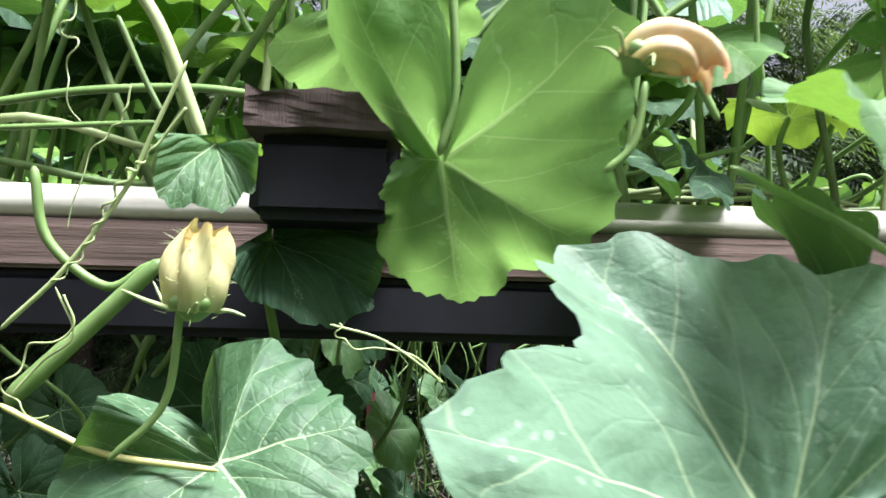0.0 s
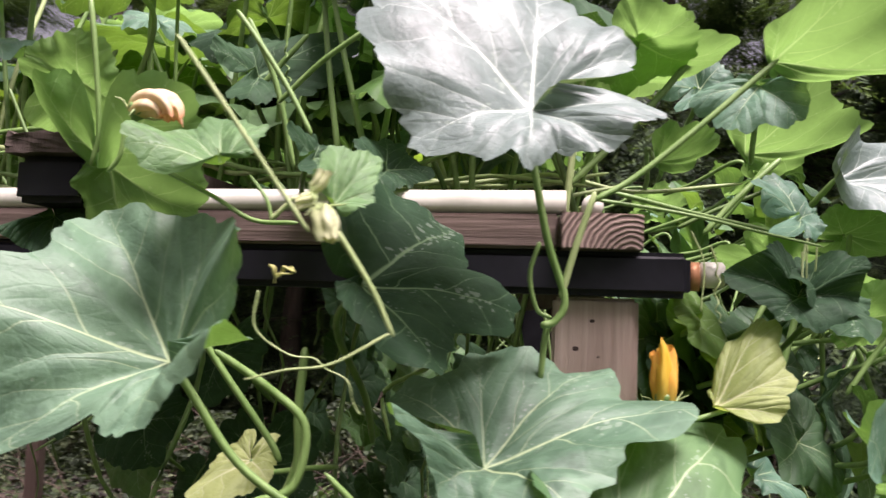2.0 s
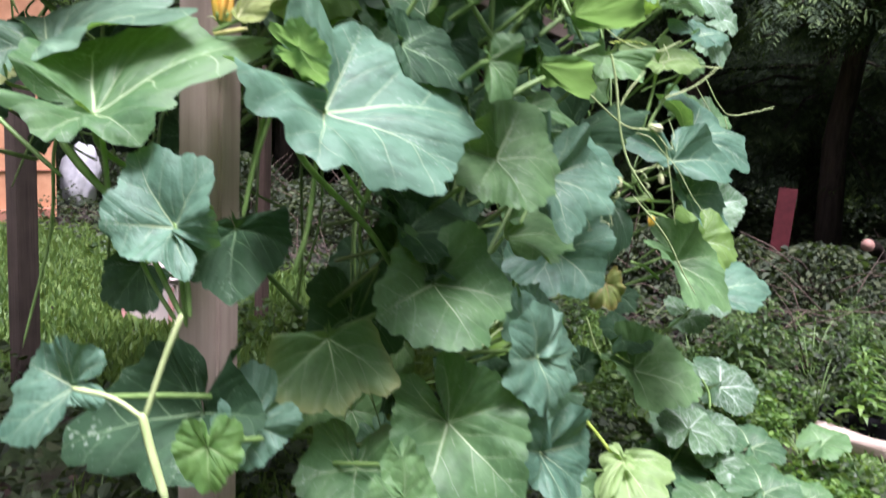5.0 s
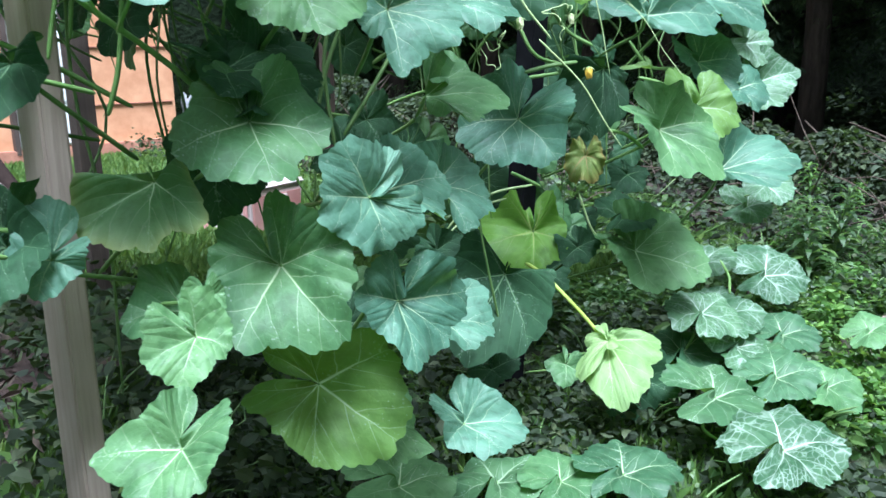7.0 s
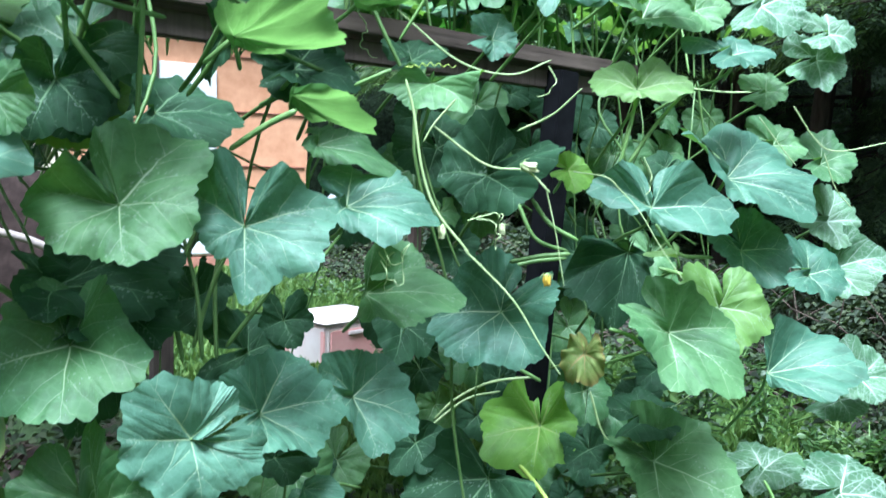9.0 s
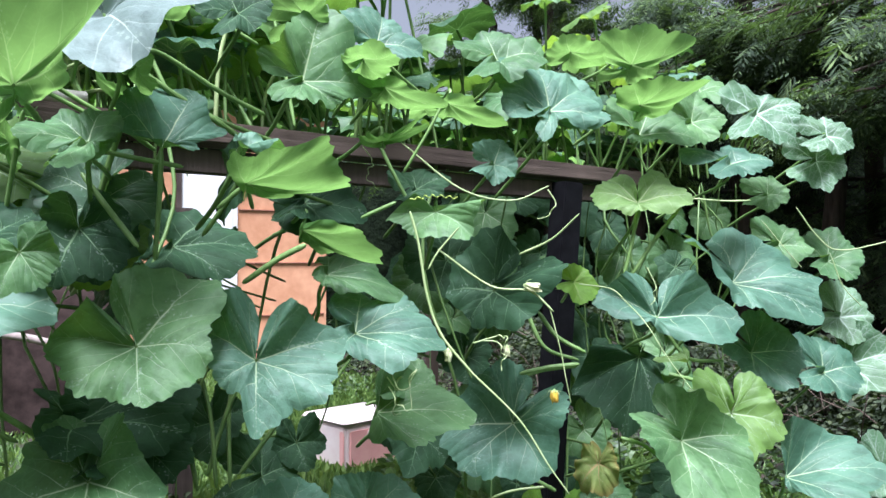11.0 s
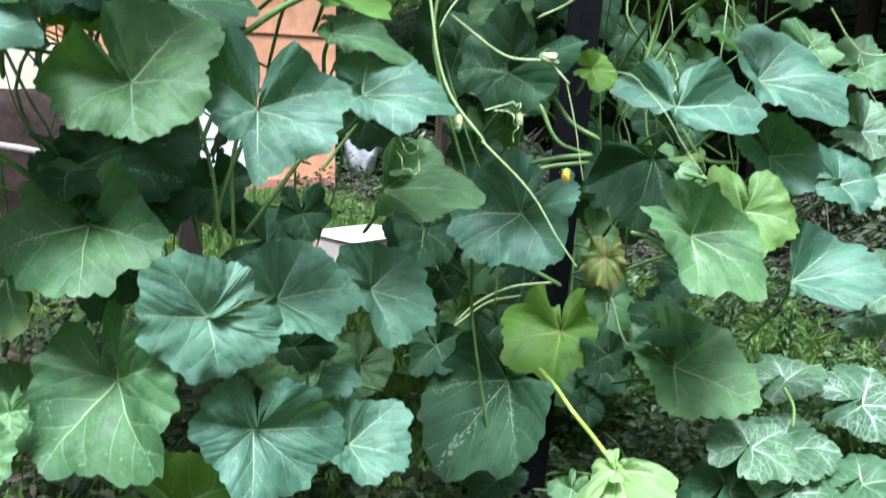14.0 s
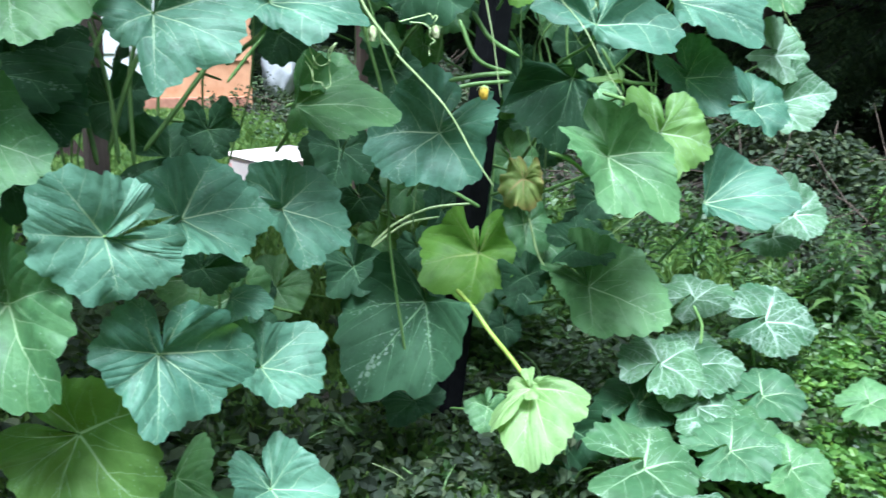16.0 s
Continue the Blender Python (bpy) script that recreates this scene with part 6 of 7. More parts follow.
tendril(side, [(0.368, 0.627, 1.042), (0.379, 0.642, 1.016), (0.389, 0.656, 1.008)], 0.0009, 0.0078, 2, 0.2, STEM_PALE)
tendril(side, [(0.378, 0.779, 1.102), (0.396, 0.806, 1.112), (0.409, 0.824, 1.115), (0.412, 0.826, 1.084)], 0.0014, 0.0092, 2, 0.4, STEM_PALE)
tendril(side, [(0.337, 0.971, 1.365), (0.346, 0.982, 1.34), (0.342, 0.975, 1.319), (0.328, 0.954, 1.316)], 0.0015, 0.0061, 1.5, 0.3, STEM_PALE)
tendril(side, [(0.348, 0.675, 1.336), (0.368, 0.705, 1.343), (0.392, 0.738, 1.34)], 0.0013, 0.0054, 6, 0, STEM_LIME)
tendril(side, [(0.264, 0.634, 1.426), (0.275, 0.649, 1.399), (0.271, 0.641, 1.376), (0.285, 0.66, 1.353)], 0.0009, 0.0064, 4, 0.2, STEM_PALE)
tendril(side, [(0.225, 1.344, 1.219), (0.238, 1.358, 1.171), (0.231, 1.346, 1.122)], 0.0015, 0.0073, 2, 0.4, STEM_PALE)
tendril(side, [(0.037, 1.682, 0.934), (0.026, 1.664, 0.867), (-0.004, 1.615, 0.793)], 0.0015, 0.0088, 3, 0.3, STEM_PALE)
tendril(side, [(0.325, 0.648, 1.05), (0.339, 0.66, 1.03), (0.338, 0.669, 1.05), (0.343, 0.653, 1.006), (0.35, 0.659, 0.994)], 0.0011, 0.0101, 3, 0.2, STEM_PALE)
tendril(side, [(0.352, 0.816, 1.102), (0.366, 0.838, 1.099), (0.378, 0.847, 1.078), (0.38, 0.836, 1.053)], 0.0013, 0.0078, 2, 0.4, STEM_PALE)
tendril(side, [(0.131, 1.718, 0.666), (0.106, 1.646, 0.614), (0.095, 1.621, 0.604)], 0.0014, 0.0055, 2, 0.3, STEM_PALE)


# ---------------------------------------------------------------- inner foliage of the trellis
def round_lobes(size, g):
    """Five lobes of an ordinary squash leaf of about that radius."""
    k = [0.95, 1.0, 1.08, 1.0, 0.95]
    return [(a + g.uniform(-10, 10), size * q * g.uniform(0.85, 1.12)) for a, q in zip((-128, -62, 0, 62, 128), k)]


canopy = vine("squash vine with upright stalks and fresh leaves above the trellis")
inner = vine("inner squash vine of thin stems and leaves with shade in their colour")
gc = random.Random(5)
for i in range(150):
    on_front = i < 95
    if on_front:
        x, y = gc.uniform(-2.2, 0.1), 0.08 + abs(gc.gauss(0, 0.45))
    else:
        y = gc.uniform(0.1, 2.5)
        x = 0.05 - 0.18 * y - abs(gc.gauss(0, 0.3))
    h = gc.uniform(0.10, 0.42)
    size = gc.uniform(0.06, 0.125)
    lean = Vector((gc.uniform(-0.12, 0.12), gc.uniform(-0.14, 0.06), 0))
    top = Vector((x, y, 1.52 + h)) + lean
    up = Vector((gc.uniform(-0.45, 0.45), gc.uniform(-0.6, 0.2), 1))
    spin = gc.uniform(0, 6.28)
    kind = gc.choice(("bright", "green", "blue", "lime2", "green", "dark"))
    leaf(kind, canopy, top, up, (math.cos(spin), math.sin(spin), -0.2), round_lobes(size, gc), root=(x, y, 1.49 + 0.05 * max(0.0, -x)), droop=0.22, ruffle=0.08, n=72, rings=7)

for i in range(150):
    y = gc.uniform(0.15, 2.6)
    x = -0.2 - 0.18 * y - gc.uniform(0.0, 1.7)
    spin = gc.uniform(0, 6.28)
    at = Vector((x, y, 1.58 + 0.05 * max(0.0, -x) + gc.uniform(0, 0.2)))
    leaf(gc.choice(("bright", "green", "dark", "dark")), canopy, at, (gc.uniform(-0.3, 0.3), gc.uniform(-0.3, 0.3), 1), (math.cos(spin), math.sin(spin), -0.1), round_lobes(gc.uniform(0.1, 0.15), gc), root=(x, y, at.z - 0.05), droop=0.2, ruffle=0.08, n=72, rings=7)
# Inner leaves mostly take the shade-darkened green.
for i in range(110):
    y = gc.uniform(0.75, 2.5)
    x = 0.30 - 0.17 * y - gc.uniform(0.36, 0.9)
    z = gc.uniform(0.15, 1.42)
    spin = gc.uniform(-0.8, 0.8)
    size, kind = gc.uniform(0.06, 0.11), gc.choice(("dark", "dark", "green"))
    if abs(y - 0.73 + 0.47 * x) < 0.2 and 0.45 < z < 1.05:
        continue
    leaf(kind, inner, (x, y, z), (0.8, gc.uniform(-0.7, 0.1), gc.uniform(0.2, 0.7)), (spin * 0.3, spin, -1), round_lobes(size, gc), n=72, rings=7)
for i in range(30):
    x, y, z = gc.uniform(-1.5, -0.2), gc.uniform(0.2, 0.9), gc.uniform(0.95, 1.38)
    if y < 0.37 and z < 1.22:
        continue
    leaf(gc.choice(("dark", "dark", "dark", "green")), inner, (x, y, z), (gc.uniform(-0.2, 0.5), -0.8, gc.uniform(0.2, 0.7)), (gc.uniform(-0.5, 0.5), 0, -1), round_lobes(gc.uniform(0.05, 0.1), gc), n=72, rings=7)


for i in range(12):
    y = gc.uniform(0.03, 0.24)
    x = 0.33 - gc.uniform(0.06, 0.22)
    spin = gc.uniform(-0.9, 0.9)
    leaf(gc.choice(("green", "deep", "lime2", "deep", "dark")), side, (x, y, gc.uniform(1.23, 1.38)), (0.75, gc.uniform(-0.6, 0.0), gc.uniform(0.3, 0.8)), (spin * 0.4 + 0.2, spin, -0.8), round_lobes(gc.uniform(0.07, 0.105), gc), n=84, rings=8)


def hanging_stem(at, length, r, material, g):
    p = Vector(at)
    pts = [p]
    for k in range(4):
        p = p + Vector((g.uniform(-0.09, 0.09), g.uniform(-0.09, 0.09), -length / 4 * g.uniform(0.7, 1.2)))
        pts.append(p.copy())
    stem("vine_stem", inner, pts, r, r * 0.7, material, 6, 4)


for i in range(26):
    hanging_stem((gc.uniform(-1.4, -0.05), gc.uniform(0.04, 0.5), 1.45), gc.uniform(0.2, 0.8), gc.uniform(0.002, 0.005), gc.choice((STEM_SHADED, STEM_SHADED, STEM_SHADED, STEM)), gc)
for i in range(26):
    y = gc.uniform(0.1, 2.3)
    hanging_stem((0.02 - 0.18 * y + gc.uniform(-0.1, 0.12), y, 1.46), gc.uniform(0.3, 1.3), gc.uniform(0.002, 0.0045), gc.choice((STEM_SHADED, STEM_SHADED, STEM_SHADED, STEM)), gc)
for i in range(90):
    x, y = gc.uniform(-2.0, 0.1), 0.05 + abs(gc.gauss(0, 0.35))
    p = Vector((x, y, 1.47))
    q = p + Vector((gc.uniform(-0.12, 0.12), gc.uniform(-0.1, 0.1), gc.uniform(0.2, 0.5)))
    stem("petiole", canopy, [p, p.lerp(q, 0.5) + Vector((0, -0.02, 0)), q], 0.0045, 0.0035, gc.choice((STEM, STEM, STEM_PALE, STEM_SHADED)), 6, 4)
for i in range(13):
    p = Vector((gc.uniform(-1.9, -0.1), gc.uniform(-0.02, 0.28), 1.525 + gc.uniform(0, 0.04)))
    pts = [p.copy()]
    for k in range(4):
        p = p + Vector((gc.uniform(0.07, 0.14), gc.uniform(-0.06, 0.06), gc.uniform(-0.025, 0.03)))
        pts.append(p.copy())
    stem("vine_stem", canopy, pts, 0.0042, 0.0028, gc.choice((STEM, STEM_PALE)), 6, 4)


# ---------------------------------------------------------------- lawn, hedge and yard behind
def leaf_cloud(name, material, count, place, size, g, parent=None, fold=0.3, wide=0.34):
    """Many small folded leaves in one mesh: place(g) gives a point and the way that the leaf points."""
    v, f = [], []
    for i in range(count):
        p, d = place(g)
        d = Vector(d).normalized()
        s = size * g.uniform(0.6, 1.4)
        a = d.cross(Vector((g.uniform(-1, 1), g.uniform(-1, 1), g.uniform(-1, 1)))).normalized() * s * wide
        u = d.cross(a).normalized() * s * fold * g.uniform(0, 1)
        n = len(v)
        if wide < 0.2:
            v += [p, p + d * s * 0.5 + a + u, p + d * s, p + d * s * 0.5 - a + u]
            f += [(n, n + 1, n + 2), (n, n + 2, n + 3)]
        else:
            c, e = p + d * s * 0.34, p + d * s * 0.7 - Vector((0, 0, 0.06 * s))
            v += [p, c + a * 0.85 + u, e + a * 0.7 + u, p + d * s - Vector((0, 0, 0.2 * s)), e - a * 0.7 + u, c - a * 0.85 + u, c, e]
            f += [(n, n + 1, n + 6), (n, n + 6, n + 5), (n + 1, n + 2, n + 7, n + 6), (n + 6, n + 7, n + 4, n + 5), (n + 2, n + 3, n + 7), (n + 7, n + 3, n + 4)]
    return mesh_object(name, v, f, material, parent, False)


def frond_cloud(name, material, count, place, size, g, parent=None):
    """Flat drooping conifer sprays, each a rib with paired leaflets."""
    v, f = [], []
    for i in range(count):
        p, d = place(g)
        d = Vector(d).normalized()
        s = size * g.uniform(0.6, 1.5)
        a = d.cross(Vector((g.uniform(-0.4, 0.4), g.uniform(-0.4, 0.4), 1))).normalized()
        for k in range(6):
            t = 0.08 + 0.16 * k
            c = p + d * s * t - Vector((0, 0, s * 0.4 * t * t))
            w = s * (0.40 - 0.055 * k)
            for sg in (-1, 1):
                n = len(v)
                e = c + (a * sg + d * 0.9) * w * 0.75 - Vector((0, 0, w * g.uniform(0.1, 0.45)))
                q = (a * 0.35 * sg - d * 0.5) * w * 0.17
                v += [c, c.lerp(e, 0.55) - q, e, c.lerp(e, 0.55) + q]
                f.append((n, n + 1, n + 2, n + 3))
    return mesh_object(name, v, f, material, parent, False)


def island_green(name, stops, rough=0.6, through=0.2, glow=(0.2, 0.35, 0.06)):
    m, t = nodes_of(name)
    gme = t.nodes.new("ShaderNodeNewGeometry")
    p = add(t, "ShaderNodeBsdfPrincipled", Roughness=rough)
    t.links.new(ramp(t, math_node(t, "MULTIPLY_ADD", noise_tex(t, 1.2, 2), 0.5, math_node(t, "MULTIPLY", gme.outputs["Random Per Island"], 0.6)), stops), p.inputs["Base Color"])
    tr = t.nodes.new("ShaderNodeBsdfTranslucent")
    tr.inputs[0].default_value = (*glow, 1)
    ms = t.nodes.new("ShaderNodeMixShader")
    ms.inputs[0].default_value = through
    t.links.new(p.outputs[0], ms.inputs[1])
    t.links.new(tr.outputs[0], ms.inputs[2])
    finish(t, ms.outputs[0])
    return m


GRASS = island_green("grass_blades", [(0.2, (0.03, 0.068, 0.014)), (0.55, (0.075, 0.145, 0.03)), (0.9, (0.17, 0.25, 0.06))], 0.6, 0.3, (0.25, 0.4, 0.06))
WEED = island_green("weed_leaves", [(0.2, (0.014, 0.034, 0.010)), (0.6, (0.034, 0.074, 0.018)), (0.9, (0.095, 0.155, 0.038))], 0.5, 0.25)
CONIFER = island_green("conifer_sprays", [(0.25, (0.007, 0.015, 0.009)), (0.65, (0.04, 0.072, 0.032)), (0.95, (0.19, 0.275, 0.10))], 0.9, 0.2)
# Understorey green, darkened to hold the shade of trees and trellis.
BUSH_SHADED = island_green("shaded_understorey_leaves", [(0.25, (0.007, 0.013, 0.005)), (0.65, (0.021, 0.036, 0.013)), (0.95, (0.07, 0.085, 0.036))], 0.75, 0.12)
BARK = plain("conifer_bark", (0.025, 0.018, 0.014), (0.075, 0.055, 0.045), 0.95, 25.0, 1.0, stretch=(1, 1, 0.2), depth=0.02)
TWIG = plain("dead_twigs", (0.035, 0.024, 0.018), (0.11, 0.08, 0.06), 0.9, 30.0, 0.5)

gb = random.Random(21)


def lawn_spot(x0, x1, y0, y1, tall):
    def place(g):
        return Vector((g.uniform(x0, x1), g.uniform(y0, y1), -0.015)), (g.uniform(-0.6, 0.6), g.uniform(-0.6, 0.6), tall)
    return place


tagged(leaf_cloud("grass", GRASS, 46000, lawn_spot(-7.5, -0.6, 1.1, 4.0, 0.9), 0.075, gb, wide=0.11), "rough green lawn grass", "grass", kind="stuff")
tagged(leaf_cloud("grass", GRASS, 9000, lawn_spot(-7.5, -2.6, -1.0, 1.3, 0.9), 0.06, gb, wide=0.11), "lawn grass beside the trellis", "grass", kind="stuff")
tagged(leaf_cloud("grass", GRASS, 22000, lawn_spot(-3.0, 4.0, -3.2, 0.0, 0.9), 0.06, gb, wide=0.12), "lawn grass before the trellis", "grass", kind="stuff")
tagged(leaf_cloud("grass", GRASS, 12000, lawn_spot(2.6, 5.0, -0.2, 5.0, 0.9), 0.07, gb, wide=0.12), "lawn grass along the garden", "grass", kind="stuff")
tagged(leaf_cloud("grass", GRASS, 9000, lawn_spot(-0.6, 2.6, -0.2, 3.6, 0.7), 0.05, gb, wide=0.1), "short grass between the weeds beside the vines", "grass", kind="stuff")


tagged(leaf_cloud("grass", GRASS, 7000, lawn_spot(-1.3, 1.0, -0.2, 1.5, 0.8), 0.065, gb, wide=0.1), "thin shaded grass under the squash leaves", "grass", kind="stuff")


def cover_spot(x0, x1, y0, y1, high, seed, cut):
    """Points over a patch, thick where a broad noise is high, that thins out between the clumps."""
    def place(g):
        while True:
            x, y = g.uniform(x0, x1), g.uniform(y0, y1)
            k = noise.noise(Vector((x * 2.6, y * 2.6, seed))) + 0.5 * noise.noise(Vector((x * 7, y * 7, seed)))
            if x > 0.35 and 2.3 < y < 2.9:
                continue
            if k > cut + g.uniform(-0.25, 0.25):
                break
        w = g.uniform(0, 6.28)
        return Vector((x, y, g.random() ** 0.7 * high * max(0.15, 0.5 + k))), (math.cos(w), math.sin(w), g.uniform(-0.2, 0.7))
    return place


FRESH = island_green("fresh_weed_leaves", [(0.2, (0.03, 0.08, 0.014)), (0.6, (0.068, 0.145, 0.026)), (0.9, (0.15, 0.26, 0.054))], 0.5, 0.3, (0.3, 0.5, 0.06))
# The litter browns are darkened too, for shade under the trees.
LITTER = island_green("leaf_litter", [(0.2, (0.010, 0.008, 0.006)), (0.6, (0.024, 0.018, 0.013)), (0.92, (0.085, 0.062, 0.048))], 0.9, 0.05, (0.1, 0.08, 0.04))
tagged(leaf_cloud("ground_cover", WEED, 9000, cover_spot(-0.7, 2.4, 1.7, 3.5, 0.13, 3.0, 0.0), 0.038, gb), "low broad-leaved weeds covering the ground", "weeds", kind="stuff")
tagged(leaf_cloud("ground_cover", FRESH, 5200, cover_spot(0.1, 1.8, 1.7, 3.0, 0.15, 11.0, 0.12), 0.03, gb), "bright lime-green chickweed clumps", "weeds", kind="stuff")
tagged(leaf_cloud("ground_cover", BUSH_SHADED, 9000, cover_spot(-1.0, 1.2, 0.3, 2.4, 0.10, 5.0, -0.1), 0.034, gb), "small-leaved weeds in shade-dark colour under the squash leaves", "weeds", kind="stuff")
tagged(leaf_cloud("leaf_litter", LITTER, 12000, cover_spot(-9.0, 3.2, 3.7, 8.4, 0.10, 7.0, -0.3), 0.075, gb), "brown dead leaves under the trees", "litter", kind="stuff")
tagged(leaf_cloud("undergrowth", BUSH_SHADED, 16000, cover_spot(-9.0, 3.2, 3.3, 7.0, 0.3, 9.0, 0.0), 0.045, gb), "brambly undergrowth in shade-dark colour before the trees", "undergrowth", kind="stuff")
# Added leaf layer that darkens the far ground like tree shade.
tagged(leaf_cloud("undergrowth", BUSH_SHADED, 9000, cover_spot(-6.0, 5.0, 8.0, 12.2, 0.5, 9.0, 0.0), 0.09, random.Random(8)), "undergrowth added to darken the far ground between the tree trunks", "undergrowth", kind="stuff")


def dead_sticks():
    """Fallen twigs lying criss-cross over the litter."""
    v, f = [], []
    for i in range(300):
        p = Vector((gb.uniform(-6.5, 2.6), gb.uniform(3.7, 6.2), gb.uniform(0.02, 0.3)))
        d = Vector((gb.uniform(-1, 1), gb.uniform(-0.6, 0.6), gb.uniform(-0.3, 0.5))).normalized() * gb.uniform(0.2, 0.7)
        q, r = tube_data([p, p + d * 0.5 + Vector((0, 0, gb.uniform(-0.05, 0.08))), p + d], [0.0045, 0.0035, 0.0015], 4)
        n = len(v)
        v += q
        f += [tuple(k + n for k in face) for face in r]
    tagged(mesh_object("fallen_twigs", v, f, TWIG), "pale dead twigs lying in the undergrowth", "twigs", kind="stuff")


dead_sticks()


def soil_bed():
    """Bare dark soil under the trellis, with dry stalks lying on it."""
    v, f = [], []
    n, m = 70, 56
    for j in range(m):
        for i in range(n):
            x, y = -2.7 + 2.3 * i / (n - 1), -1.1 + 1.75 * j / (m - 1)
            out = math.hypot((x + 1.85) / 0.85, (y + 0.3) / 0.75) + 0.28 * noise.noise(Vector((x * 2.2, y * 2.2, 8))) + 0.1 * noise.noise(Vector((x * 9, y * 9, 3)))
            rim = 2 if out < 1.0 else 0
            z = 0.022 + 0.03 * noise.noise(Vector((x * 5, y * 5, 1))) + 0.018 * noise.noise(Vector((x * 17, y * 17, 4)))
            v.append((x, y, z if rim > 1 else z - min(0.12, 0.35 * (out - 1.0))))
    for j in range(m - 1):
        for i in range(n - 1):
            f.append((j * n + i, j * n + i + 1, (j + 1) * n + i + 1, (j + 1) * n + i))
    tagged(mesh_object("soil_bed", v, f, SOIL), "bare dark reddish soil under the trellis", "soil", kind="structure")
    def place(g):
        return Vector((g.gauss(-1.85, 0.35), g.gauss(-0.3, 0.3), 0.045)), (g.uniform(-1, 1), g.uniform(-1, 1), g.uniform(0, 0.5))
    tagged(leaf_cloud("dry_litter", TWIG, 2600, place, 0.09, gb, wide=0.1), "dry stalks and dead leaves on the soil", "litter", kind="stuff")
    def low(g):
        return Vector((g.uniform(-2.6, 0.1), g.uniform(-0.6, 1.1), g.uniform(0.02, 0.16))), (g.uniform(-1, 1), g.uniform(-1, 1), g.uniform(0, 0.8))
    tagged(leaf_cloud("low_weeds", BUSH_SHADED, 2600, low, 0.045, gb), "small weeds in shade-dark colour on the shaded soil", "weeds", kind="stuff")


soil_bed()


def tuft(x, y, wide, high, material, count, size, label, category="weed"):
    p = tagged(new("weed_plant"), label, category, "weeds")
    def place(g):
        r = math.sqrt(g.random()) * wide
        w = g.uniform(0, 6.28)
        q = Vector((x + r * math.cos(w), y + r * math.sin(w), g.uniform(0.0, high) * (1 - 0.5 * r / wide)))
        return q, (math.cos(w) * 0.7, math.sin(w) * 0.7, g.uniform(-0.1, 0.9))
    leaf_cloud("foliage", material, count, place, size, gb, p)
    for k in range(5):
        w = gb.uniform(0, 6.28)
        b = Vector((x, y, 0))
        e = b + Vector((math.cos(w) * wide * 0.7, math.sin(w) * wide * 0.7, high * gb.uniform(0.7, 1.0)))
        stem("stalk", p, [b, b.lerp(e, 0.5) + Vector((0, 0, high * 0.2)), e], 0.004, 0.002, STEM_SHADED, 5, 3)
    return p


def whorl_weed(x, y, high, material):
    """An upright weed: one stalk with whorls of narrow arching leaves."""
    p = tagged(new("weed_plant"), "upright weed with whorls of narrow pointed leaves", "weed", "weeds")
    top = Vector((x + gb.uniform(-0.06, 0.06), y + gb.uniform(-0.06, 0.06), high))
    base = Vector((x, y, 0))
    stem("stalk", p, [base, base.lerp(top, 0.5), top], 0.004, 0.002, STEM_SHADED, 5, 3)
    v, f = [], []
    for k in range(9):
        c = base.lerp(top, 0.25 + 0.75 * k / 8)
        for j in range(6):
            w = j * 1.05 + k * 0.5 + gb.uniform(-0.2, 0.2)
            o = Vector((math.cos(w), math.sin(w), 0))
            long = high * 0.34 * (1.1 - 0.06 * k) * gb.uniform(0.8, 1.2)
            a = Vector((-o.y, o.x, 0)) * long * 0.1
            q = [c, c + o * long * 0.4 + Vector((0, 0, long * 0.28)), c + o * long * 0.75 + Vector((0, 0, long * 0.26)), c + o * long + Vector((0, 0, long * 0.08))]
            n = len(v)
            v += [q[0], q[1] + a, q[2] + a * 0.8, q[3], q[2] - a * 0.8, q[1] - a]
            f += [(n, n + 1, n + 5), (n + 1, n + 2, n + 4, n + 5), (n + 2, n + 3, n + 4)]
    mesh_object("foliage", v, f, material, p, False)


for i in range(46):
    whorl_weed(gb.uniform(-0.9, 1.9), gb.uniform(2.7, 4.9), gb.uniform(0.18, 0.42), gb.choice((WEED, FRESH, WEED, BUSH_SHADED)))
for x, y in ((0.42, 2.52), (0.62, 2.48), (0.85, 2.55), (1.05, 2.5), (0.5, 2.9), (0.9, 3.0)):
    tuft(x, y, 0.12, 0.07, FRESH, 90, 0.03, "small lime-green weed beside the timber edging")
for i in range(34):
    tuft(gb.uniform(-0.5, 2.0), gb.uniform(2.9, 4.4), gb.uniform(0.12, 0.3), gb.uniform(0.08, 0.34), gb.choice((WEED, WEED, BUSH_SHADED)), 170, gb.uniform(0.03, 0.06), "low green weed with small leaves in the lawn")
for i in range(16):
    tuft(gb.uniform(0.3, 2.4), gb.uniform(3.6, 5.2), gb.uniform(0.25, 0.45), gb.uniform(0.2, 0.5), BUSH_SHADED, 260, 0.06, "undergrowth plant in shade-dark colour at the edge of the lawn")
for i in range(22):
    tuft(gb.uniform(-0.5, 0.7), gb.uniform(0.5, 2.0), gb.uniform(0.1, 0.22), gb.uniform(0.05, 0.18), gb.choice((WEED, BUSH_SHADED)), 130, 0.035, "low weed growing under the squash leaves")
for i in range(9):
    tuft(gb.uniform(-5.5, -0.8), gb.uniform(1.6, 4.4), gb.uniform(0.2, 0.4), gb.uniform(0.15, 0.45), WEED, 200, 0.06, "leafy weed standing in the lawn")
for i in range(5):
    tuft(gb.uniform(-1.6, -0.2), gb.uniform(0.4, 1.0), gb.uniform(0.12, 0.25), gb.uniform(0.1, 0.3), BUSH_SHADED, 150, 0.05, "weed in shade-dark colour under the trellis")


